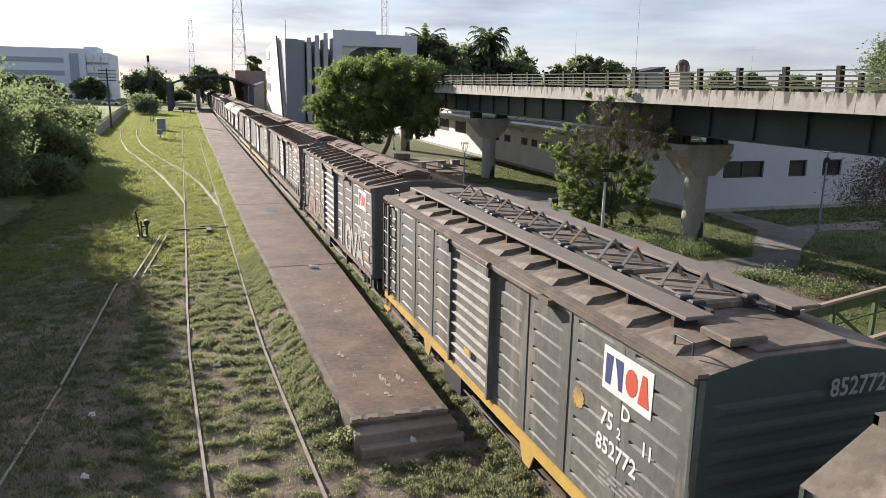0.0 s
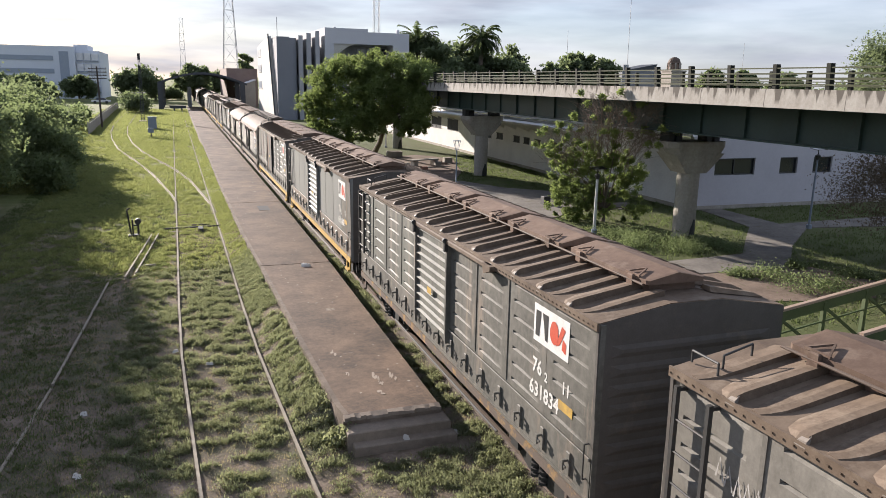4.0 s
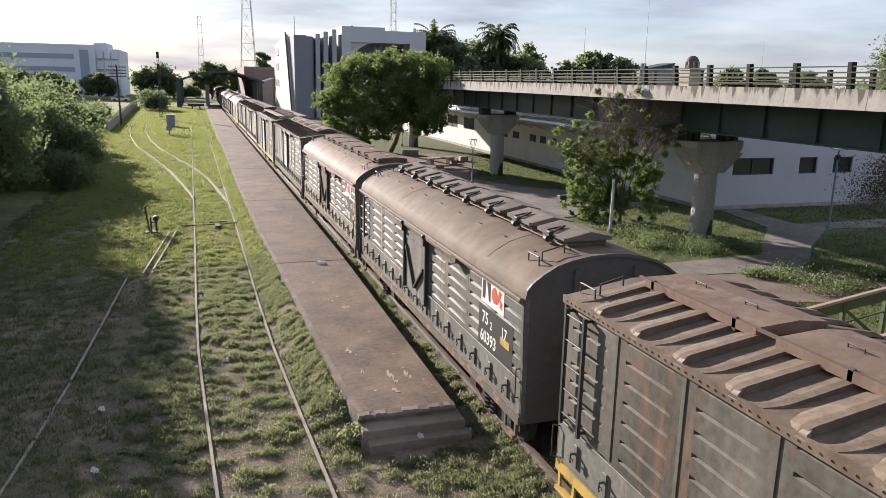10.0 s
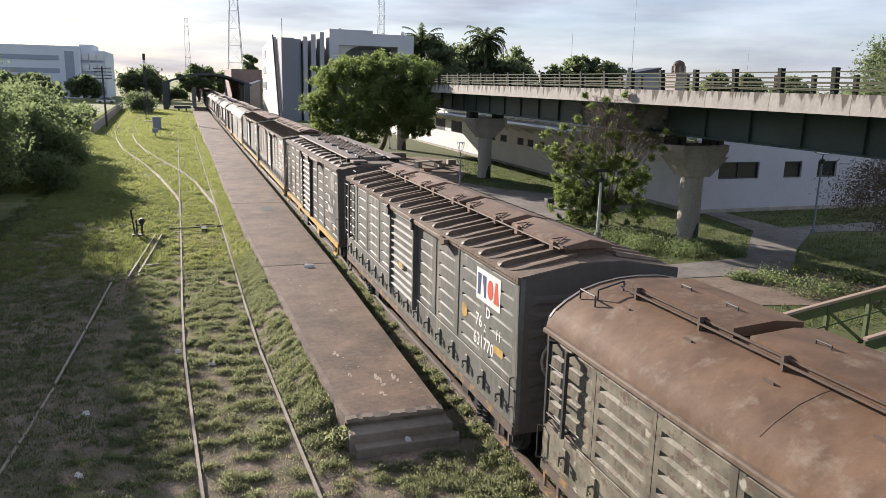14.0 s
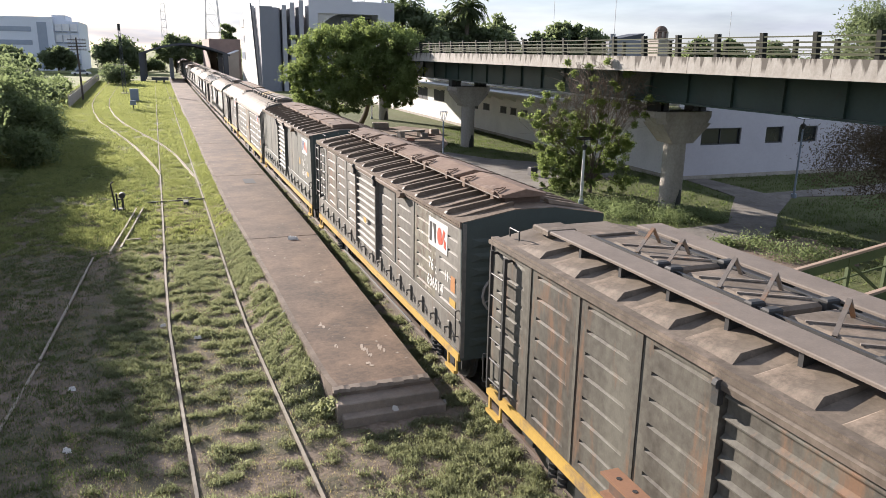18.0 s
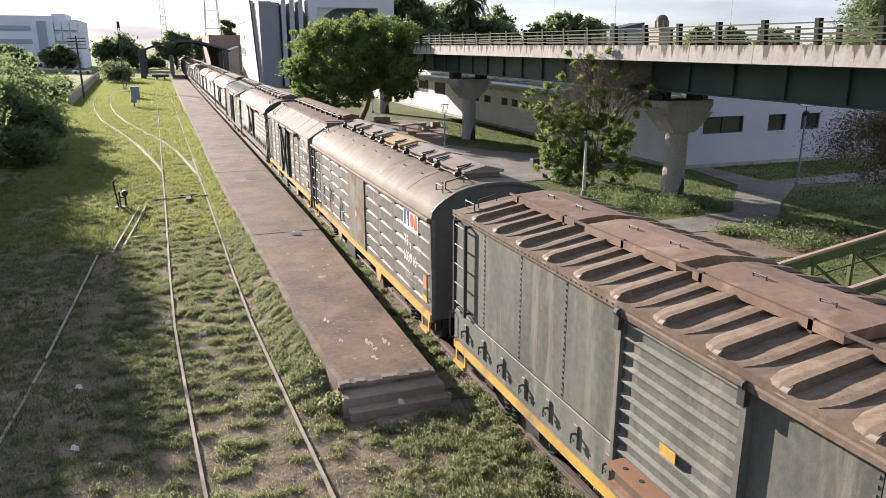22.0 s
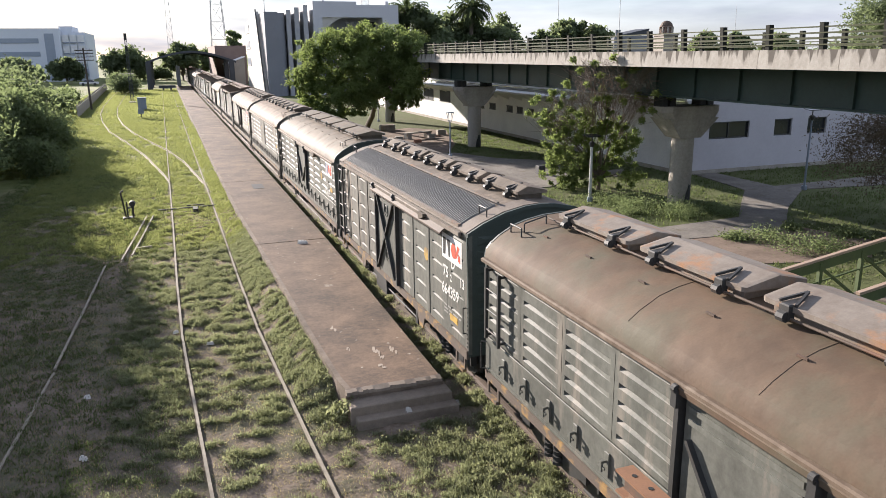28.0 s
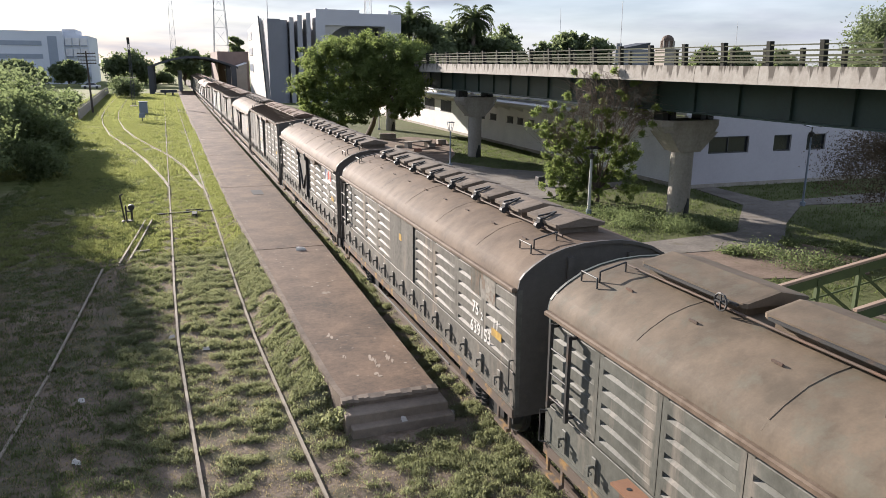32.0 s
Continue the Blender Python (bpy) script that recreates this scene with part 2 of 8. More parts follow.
RUST = (0.17, 0.085, 0.045)
DUST = (0.24, 0.19, 0.145)
M = dict(
    grey_paint=material("dusty_dark_grey_paint", (0.182, 0.174, 0.150), (0.088, 0.086, 0.074), 0.66, spec=0.25, streak=(1, 1, 0.2), stain=1.3, amount=1.0, third=(0.26, 0.215, 0.17), third_at=(0.55, 0.68), vary=0.14),
    green_paint=material("dark_green_grey_paint", (0.151, 0.154, 0.132), (0.077, 0.079, 0.067), 0.64, spec=0.3, streak=(1, 1, 0.2), stain=1.3, amount=0.9, third=(0.215, 0.195, 0.162), third_at=(0.53, 0.66), vary=0.12),
    pale_paint=material("faded_grey_blue_paint", (0.228, 0.234, 0.220), (0.145, 0.147, 0.137), 0.5, streak=(1, 1, 0.3), third=(0.16, 0.12, 0.09), third_at=(0.62, 0.74)),
    brown_paint=material("rust_stained_grey_paint", (0.14, 0.133, 0.108), (0.064, 0.057, 0.046), 0.66, spec=0.25, streak=(1, 1, 0.25), stain=1.2, amount=1.0, third=(0.17, 0.105, 0.065), third_at=(0.54, 0.66), vary=0.15),
    peeling=material("peeling_grey_white_paint", (0.215, 0.195, 0.140), (0.085, 0.08, 0.06), 0.7, stain=2.6, grain=5.0, amount=1.0, third=(0.11, 0.08, 0.058), third_at=(0.53, 0.58), vary=0.12, speck=((0.36, 0.34, 0.275), 5.0, 0.26)),
    rust_door=material("rusty_brown_door_steel", (0.12, 0.09, 0.07), (0.07, 0.055, 0.045), 0.7, third=(0.17, 0.095, 0.062), third_at=(0.54, 0.70), spec=0.2),
    door_blotched=material("blackened_door_with_rust_blotches", (0.085, 0.08, 0.07), (0.045, 0.043, 0.039), 0.7, stain=0.55, grain=4.0, amount=1.0, third=(0.15, 0.092, 0.06), third_at=(0.47, 0.56), spec=0.25),
    rust_plate=material("orange_rust_plate", (0.24, 0.125, 0.068), (0.15, 0.08, 0.05), 0.75, third=(0.3, 0.23, 0.17), third_at=(0.55, 0.7)),
    roof_brown=material("dusty_brown_roof_steel", (0.168, 0.126, 0.089), (0.098, 0.070, 0.048), 0.78, amount=1.0, stain=1.2, third=(0.215, 0.17, 0.125), third_at=(0.55, 0.70), spec=0.25),
    roof_rust=material("red_brown_dusty_roof_steel", (0.150, 0.092, 0.055), (0.086, 0.053, 0.033), 0.72, spec=0.2, amount=1.0, stain=1.3, grain=3.0, bump_scale=2.2, bump=0.7, dent=0.03, fine=0.04, third=(0.172, 0.132, 0.094), third_at=(0.54, 0.68)),
    roof_grey=material("dusty_grey_roof_steel", (0.172, 0.142, 0.110), (0.098, 0.079, 0.06), 0.75, spec=0.2, amount=1.0, stain=1.2, third=DUST, third_at=(0.54, 0.70)),
    roof_olive=material("dusty_olive_curved_roof_steel", (0.158, 0.123, 0.086), (0.092, 0.074, 0.052), 0.72, spec=0.22, amount=1.0, stain=1.3, grain=3.0, bump_scale=2.2, bump=0.7, dent=0.03, fine=0.04, third=(0.122, 0.109, 0.08), third_at=(0.52, 0.64)),
    roof_mossy=material("brown_and_olive_curved_roof_steel", (0.135, 0.092, 0.06), (0.09, 0.062, 0.042), 0.72, spec=0.2, amount=1.0, stain=0.5, grain=3.0, bump_scale=2.2, bump=0.7, dent=0.03, fine=0.04, third=(0.100, 0.089, 0.060), third_at=(0.45, 0.66)),
    rust_patch=material("rust_patched_door_paint", (0.20, 0.195, 0.16), (0.12, 0.115, 0.095), 0.7, stain=0.7, third=(0.14, 0.085, 0.055), third_at=(0.46, 0.60), spec=0.2),
    roof_round=material("dusty_taupe_curved_roof_steel", (0.158, 0.115, 0.078), (0.092, 0.066, 0.045), 0.75, spec=0.2, amount=1.0, stain=1.3, grain=3.0, bump_scale=2.2, bump=0.7, dent=0.03, fine=0.04, third=(0.128, 0.092, 0.062), third_at=(0.55, 0.68)),
    hatch=material("dusty_hatch_steel", (0.185, 0.128, 0.092), (0.12, 0.08, 0.058), 0.8, amount=1.0, third=(0.25, 0.19, 0.145), third_at=(0.55, 0.72), spec=0.2, vary=0.22),
    hatch_mustard=material("faded_mustard_hatch_paint", (0.30, 0.205, 0.075), (0.20, 0.14, 0.06), 0.7, third=(0.16, 0.10, 0.06), third_at=(0.60, 0.74)),
    hatch_pale=material("bare_zinc_hatch_steel", (0.235, 0.205, 0.17), (0.15, 0.12, 0.095), 0.65, spec=0.25, amount=0.9, third=(0.30, 0.16, 0.08), third_at=(0.55, 0.68)),
    # End walls, darker than the sides: their shade is put into the paint.
    end_dark=material("shaded_green_end_steel", (0.056, 0.072, 0.064), (0.038, 0.049, 0.044), 0.6, third=(0.06, 0.065, 0.06), third_at=(0.6, 0.8)),
    end_grey=material("dusty_shaded_grey_end_steel", (0.098, 0.089, 0.079), (0.055, 0.050, 0.044), 0.62, third=(0.14, 0.115, 0.09), third_at=(0.56, 0.72)),
    end_brown=material("shaded_brown_end_steel", (0.075, 0.066, 0.058), (0.045, 0.04, 0.036), 0.62, third=(0.12, 0.09, 0.07), third_at=(0.56, 0.72)),
    wheel_grey=material("pale_grey_brake_wheel_iron", (0.32, 0.30, 0.27), (0.14, 0.125, 0.11), 0.6),
    iron=material("black_worn_iron", (0.045, 0.045, 0.043), (0.025, 0.024, 0.022), 0.6, third=(0.10, 0.065, 0.045), third_at=(0.58, 0.72)),
    slat=material("grey_corrugated_sheet", (0.19, 0.185, 0.17), (0.11, 0.105, 0.095), 0.5),
    yellow=material("chrome_yellow_sill_paint", (0.52, 0.34, 0.075), (0.33, 0.21, 0.06), 0.7, third=(0.20, 0.145, 0.095), third_at=(0.52, 0.68), spec=0.25),
    sill_worn=material("worn_ochre_sill_paint", (0.36, 0.225, 0.085), (0.22, 0.145, 0.075), 0.75, stain=1.4, amount=1.0, third=(0.13, 0.105, 0.085), third_at=(0.40, 0.48), spec=0.2),
    dirty=material("blackened_green_paint", (0.085, 0.088, 0.078), (0.05, 0.052, 0.047), 0.65, streak=(1, 1, 0.4), third=(0.19, 0.18, 0.155), third_at=(0.58, 0.72), spec=0.25),
    weathered=material("weathered_pale_grey_paint", (0.215, 0.203, 0.175), (0.12, 0.113, 0.097), 0.66, spec=0.25, streak=(1, 1, 0.2), stain=1.3, amount=1.0, third=(0.175, 0.118, 0.078), third_at=(0.57, 0.70), vary=0.16),
    rust_streak=material("rust_streaked_grey_paint", (0.205, 0.19, 0.155), (0.115, 0.10, 0.08), 0.66, spec=0.25, streak=(1, 1.3, 0.45), stain=1.1, amount=1.0, third=(0.19, 0.11, 0.065), third_at=(0.46, 0.68)),
    orange=material("orange_stencil_patch", (0.46, 0.205, 0.065), (0.30, 0.14, 0.06), 0.65),
    white=material("chalky_white_stencil_paint", (0.70, 0.69, 0.65), (0.5, 0.48, 0.44), 0.7, stain=4.0, amount=0.7),
    faint=material("faded_grey_stencil_paint", (0.30, 0.295, 0.275), (0.2, 0.195, 0.18), 0.7),
    logo_white=material("white_emblem_board", (0.72, 0.71, 0.68), (0.52, 0.5, 0.46), 0.6, stain=3.0, amount=0.5),
    logo_faded=material("faded_emblem_paint", (0.30, 0.285, 0.245), (0.13, 0.12, 0.10), 0.7, stain=2.6, amount=1.0, third=(0.16, 0.115, 0.08), third_at=(0.5, 0.6)),
    logo_blue=material("navy_emblem_paint", (0.035, 0.055, 0.16), (0.05, 0.06, 0.10), 0.6),
    logo_red=material("red_emblem_paint", (0.52, 0.075, 0.035), (0.42, 0.10, 0.06), 0.6),
    black=material("black_number_panel_paint", (0.022, 0.023, 0.023), (0.04, 0.04, 0.038), 0.6),
    graffiti_w=material("chalk_white_graffiti_paint", (0.48, 0.46, 0.43), (0.26, 0.25, 0.235), 0.7, stain=3.0, amount=1.0),
    graffiti_o=material("salmon_graffiti_paint", (0.40, 0.275, 0.20), (0.24, 0.165, 0.125), 0.7, stain=4.0, amount=1.0),
    plate=material("grey_checker_plate", (0.19, 0.158, 0.128), (0.105, 0.086, 0.07), 0.7, spec=0.25, bump=0.25, bump_scale=45.0, third=(0.2, 0.13, 0.09), third_at=(0.62, 0.75)),
    rail=material("rusty_rail_steel", (0.32, 0.283, 0.225), (0.20, 0.165, 0.125), 0.75, spec=0.15, stain=3.0),
    sleeper=material("weathered_sleeper_wood", (0.17, 0.14, 0.11), (0.10, 0.08, 0.06), 0.9, vary=0.25),
    slab=material("worn_brown_grey_concrete", (0.172, 0.117, 0.079), (0.068, 0.050, 0.037), 0.74, fine=0.17, stain=0.8, grain=9.0, speck=((0.38, 0.34, 0.28), 5.0, 0.125), amount=1.0, third=(0.25, 0.21, 0.17), third_at=(0.66, 0.72), vary=0.12, spec=0.22),
    kerb=material("chipped_platform_edge_concrete", (0.23, 0.185, 0.145), (0.11, 0.088, 0.07), 0.9, vary=0.15, amount=1.0, spec=0.2),
    smear=material("worn_pale_paint_smear", (0.42, 0.36, 0.29), (0.27, 0.21, 0.165), 0.8, stain=6.0, amount=1.0, spec=0.2),
    step=material("worn_grey_step_concrete", (0.27, 0.225, 0.18), (0.12, 0.10, 0.08), 0.85, spec=0.2),
    soil=material("bare_brown_soil", (0.24, 0.185, 0.145), (0.15, 0.115, 0.09), 0.95, grain=7.0, amount=1.0, bump=0.6, bump_scale=12.0, third=(0.12, 0.115, 0.06), third_at=(0.58, 0.66), spec=0.15),
    ballast=material("dusty_brown_ballast", (0.15, 0.12, 0.092), (0.07, 0.058, 0.047), 0.95, grain=25.0, amount=1.0, bump=0.8, bump_scale=30.0),
    pier=material("rough_pier_concrete", (0.40, 0.365, 0.31), (0.25, 0.225, 0.19), 0.9, streak=(1, 1, 0.2), amount=0.9),
    girder=material("dark_green_girder_paint", (0.042, 0.070, 0.058), (0.026, 0.042, 0.036), 0.5, third=(0.05, 0.05, 0.04), third_at=(0.6, 0.8)),
    guard=material("olive_green_guardrail_paint", (0.062, 0.068, 0.034), (0.04, 0.043, 0.022), 0.7, spec=0.15),
    post=material("dark_guardrail_post_paint", (0.018, 0.02, 0.014), (0.012, 0.013, 0.01), 0.7, spec=0.15),
    asphalt=material("road_asphalt", (0.055, 0.055, 0.055), (0.04, 0.04, 0.04), 0.9),
    white_wall=material("white_rendered_wall", (0.74, 0.72, 0.69), (0.58, 0.56, 0.54), 0.9, stain=0.5, amount=0.7),
    white_roof=material("white_sheet_roof", (0.76, 0.755, 0.74), (0.6, 0.59, 0.57), 0.6),
    shaded_white_wall=material("lilac_shaded_white_render", (0.50, 0.48, 0.50), (0.42, 0.40, 0.42), 0.9, stain=0.4, amount=0.7),
    glass=material("dark_window_glass", (0.025, 0.028, 0.032), (0.02, 0.02, 0.022), 0.08, bump=0, spec=0.7),
    frame=material("dark_window_frame", (0.05, 0.05, 0.052), (0.035, 0.035, 0.035), 0.5),
    grey_wall=material("blue_grey_rendered_wall", (0.52, 0.52, 0.54), (0.45, 0.45, 0.47), 0.85, stain=0.25),
    fin_wall=material("mid_grey_fin_render", (0.38, 0.38, 0.39), (0.31, 0.31, 0.32), 0.8, stain=0.25),
    glass_dull=material("dusty_dark_window", (0.03, 0.032, 0.035), (0.022, 0.022, 0.024), 0.55, bump=0, spec=0.15),
    dark_wall=material("slate_grey_fin_render", (0.22, 0.225, 0.245), (0.17, 0.175, 0.19), 0.8, stain=0.25),
    cream_wall=material("cream_white_panel_wall", (0.50, 0.48, 0.44), (0.42, 0.40, 0.36), 0.8, stain=0.2),
    far_wall=material("pale_blue_grey_far_wall", (0.66, 0.69, 0.74), (0.58, 0.61, 0.66), 0.85, stain=0.1),
    far_band=material("blue_grey_window_band", (0.30, 0.34, 0.40), (0.26, 0.3, 0.36), 0.3),
    brick=material("red_brown_brick_wall", (0.23, 0.165, 0.135), (0.17, 0.12, 0.10), 0.9),
    shed=material("tan_grey_sheet_wall", (0.33, 0.29, 0.245), (0.25, 0.22, 0.19), 0.7),
    dark_steel=material("dark_canopy_steel", (0.055, 0.06, 0.07), (0.04, 0.043, 0.05), 0.6),
    mast=material("galvanised_mast_steel", (0.42, 0.42, 0.43), (0.33, 0.33, 0.34), 0.5),
    pole=material("dark_pole_wood", (0.075, 0.06, 0.05), (0.05, 0.04, 0.035), 0.85),
    lamp_pole=material("pale_grey_lamp_pole_paint", (0.55, 0.55, 0.53), (0.42, 0.42, 0.4), 0.5),
    box_grey=material("blue_grey_cabinet_paint", (0.23, 0.27, 0.32), (0.17, 0.2, 0.24), 0.55),
    path=material("pale_cement_path", (0.205, 0.186, 0.16), (0.115, 0.104, 0.09), 0.9, stain=0.7, amount=1.0, third=(0.13, 0.115, 0.085), third_at=(0.55, 0.66)),
    ramp_green=material("yellow_green_truss_paint", (0.085, 0.115, 0.045), (0.05, 0.07, 0.03), 0.6, third=(0.06, 0.07, 0.04), third_at=(0.55, 0.75)),
    handrail=material("pinkish_worn_handrail", (0.36, 0.27, 0.205), (0.32, 0.23, 0.17), 0.5),
    twig=material("grey_brown_twig_bark", (0.20, 0.16, 0.135), (0.12, 0.095, 0.08), 0.9, bump=0),
    bark=material("grey_brown_bark", (0.15, 0.12, 0.095), (0.08, 0.065, 0.05), 0.95, streak=(1, 1, 0.2), bump=0.6, bump_scale=14.0),
    brick_loose=material("loose_red_brick", (0.33, 0.17, 0.11), (0.22, 0.12, 0.085), 0.9, vary=0.3),
    stone=material("pale_loose_stone", (0.5, 0.48, 0.44), (0.38, 0.36, 0.33), 0.9, vary=0.2),
    leaf=leaf_material("green_leaves", (0.14, 0.17, 0.092), (0.08, 0.102, 0.054)),
    leaf_light=leaf_material("light_green_leaves", (0.155, 0.19, 0.075), (0.085, 0.115, 0.045)),
    leaf_dark=leaf_material("dark_green_leaves", (0.125, 0.150, 0.088), (0.072, 0.09, 0.052)),
    leaf_red=leaf_material("dark_purple_leaves", (0.15, 0.115, 0.10), (0.085, 0.065, 0.058)),
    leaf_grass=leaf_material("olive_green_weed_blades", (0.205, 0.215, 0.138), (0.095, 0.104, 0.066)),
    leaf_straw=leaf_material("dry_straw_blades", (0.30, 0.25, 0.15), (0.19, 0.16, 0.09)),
    # Darker blades for lawn and tree shade: the shade is in the colour.
    leaf_shaded=leaf_material("shaded_grass_blades", (0.10, 0.125, 0.055), (0.06, 0.076, 0.034)),
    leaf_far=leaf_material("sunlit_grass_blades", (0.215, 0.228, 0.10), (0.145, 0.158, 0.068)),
    palm=leaf_material("dusty_palm_fronds", (0.075, 0.095, 0.048), (0.045, 0.058, 0.03)),
)


# ---- mesh helpers ----
class Geo:
    """Collects faces, then becomes one mesh."""

    def __init__(self):
        self.v, self.f = [], []

    def poly(self, *pts):
        k = len(self.v)
        self.v.extend(pts)
        self.f.append(tuple(range(k, k + len(pts))))
        return self

    def hull(self, low, high):
        """A closed prism between two loops of equal length."""
        k, n = len(self.v), len(low)
        self.v.extend(low)
        self.v.extend(high)
        self.f.append(tuple(range(k + n - 1, k - 1, -1)))
        self.f.append(tuple(range(k + n, k + 2 * n)))
        for i in range(n):
            j = (i + 1) % n
            self.f.append((k + i, k + j, k + n + j, k + n + i))
        return self

    def box(self, x0, x1, y0, y1, z0, z1, b=0.0):
        if b:
            low = [(x0, y0, z0), (x1, y0, z0), (x1, y1, z0), (x0, y1, z0)]
            mid = [(p[0], p[1], z1 - b) for p in low]
            top = [(x0 + b, y0 + b, z1), (x1 - b, y0 + b, z1), (x1 - b, y1 - b, z1), (x0 + b, y1 - b, z1)]
            k = len(self.v)
            self.v.extend(low + mid + top)
            self.f.append((k + 3, k + 2, k + 1, k))
            self.f.append((k + 8, k + 9, k + 10, k + 11))
            for r in (0, 4):
                for i in range(4):
                    j = (i + 1) % 4
                    self.f.append((k + r + i, k + r + j, k + r + 4 + j, k + r + 4 + i))
            return self
        return self.hull([(x0, y0, z0), (x1, y0, z0), (x1, y1, z0), (x0, y1, z0)],
                         [(x0, y0, z1), (x1, y0, z1), (x1, y1, z1), (x0, y1, z1)])

    def beam(self, p, q, w, h=None):
        """A square bar from p to q."""
        p, q = Vector(p), Vector(q)
        d = (q - p).normalized()
        up = Vector((0, 0, 1)) if abs(d.z) < 0.9 else Vector((1, 0, 0))
        s = d.cross(up).normalized() * (w / 2)
        u = s.cross(d).normalized() * ((h or w) / 2)
        loop = (s + u, u - s, -s - u, s - u)
        return self.hull([tuple(p + c) for c in reversed(loop)], [tuple(q + c) for c in reversed(loop)])

    def rod(self, p, q, r, n=8, r2=None):
        p, q = Vector(p), Vector(q)
        d = (q - p).normalized()
        up = Vector((0, 0, 1)) if abs(d.z) < 0.9 else Vector((1, 0, 0))
        s = d.cross(up).normalized()
        u = d.cross(s).normalized()
        r2 = r if r2 is None else r2
        ring = [(math.cos(2 * math.pi * i / n), math.sin(2 * math.pi * i / n)) for i in range(n)]
        return self.hull([tuple(p + (s * a + u * b) * r) for a, b in ring], [tuple(q + (s * a + u * b) * r2) for a, b in ring])

    def sweep(self, path, r, n=6):
        for a, b in zip(path, path[1:]):
            self.rod(a, b, r, n)
        return self

    def ring(self, c, radius, r, n=18):
        """A torus facing x."""
        k = len(self.v)
        for i in range(n):
            a = 2 * math.pi * i / n
            for b in (0.0, 2.09, 4.19):
                q = radius + r * math.cos(b)
                self.v.append((c[0] + r * math.sin(b), c[1] + q * math.cos(a), c[2] + q * math.sin(a)))
        for i in range(n):
            for j in range(3):
                self.f.append((k + 3 * i + j, k + 3 * ((i + 1) % n) + j, k + 3 * ((i + 1) % n) + (j + 1) % 3, k + 3 * i + (j + 1) % 3))
        return self

    def extrude_y(self, profile, y0, y1):
        """profile: (x, z) loop, counter-clockwise as seen from -y."""
        return self.hull([(x, y0, z) for x, z in profile], [(x, y1, z) for x, z in profile])

    def mesh(self, name, smooth=False):
        me = bpy.data.meshes.new(name)
        me.from_pydata([tuple(c) for c in self.v], [], self.f)
        if smooth:
            me.polygons.foreach_set("use_smooth", [True] * len(me.polygons))
        me.update()
        return me


def part(name, geo, mat, parent, label="", smooth=False):
    """One mesh object under a thing or a part. geo: a Geo, or a mesh that is shared."""
    me = geo.mesh(name, smooth) if isinstance(geo, Geo) else geo
    if not me.materials:
        me.materials.append(M[mat])
    ob = new(name, me)
    ob.parent = parent
    return tagged(ob, label)


def thing(name, label, category, group="", at=(0, 0, 0), rz=0, kind=""):
    ob = new(name)
    ob.empty_display_size = 0.3
    ob.matrix_basis = pose(*at, 0, 0, rz)
    return tagged(ob, label, category, group, kind)


def single(name, geo, mat, label, category, kind="", group="", smooth=False):
    """A thing or piece of the setting that is one mesh."""
    me = geo.mesh(name, smooth) if isinstance(geo, Geo) else geo
    if not me.materials:
        me.materials.append(M[mat])
    return tagged(new(name, me), label, category, group, kind)


def raw_mesh(name, verts, faces):
    me = bpy.data.meshes.new(name)
    nv, nf, k = len(verts), len(faces), faces.shape[1]
    me.vertices.add(nv)
    me.vertices.foreach_set("co", np.asarray(verts, dtype=np.float32).ravel())
    me.loops.add(nf * k)
    me.loops.foreach_set("vertex_index", np.asarray(faces, dtype=np.int32).ravel())
    me.polygons.add(nf)
    me.polygons.foreach_set("loop_start", np.arange(0, nf * k, k, dtype=np.int32))
    me.update(calc_edges=True)
    return me


_font_cache = {}


def text_mesh(body, size):
    """The built-in font's outline as a flat mesh, in its own xy plane."""
    if (body, size) not in _font_cache:
        cu = bpy.data.curves.new("stencil", "FONT")
        cu.body, cu.size, cu.align_x = body, size, "LEFT"
        cu.extrude, cu.resolution_u, cu.offset = 0.0, 2, size * 0.022
        tmp = bpy.data.objects.new("stencil", cu)
        me = bpy.data.meshes.new_from_object(tmp)
        bpy.data.objects.remove(tmp)
        me.materials.clear()
        _font_cache[(body, size)] = me
    return _font_cache[(body, size)]


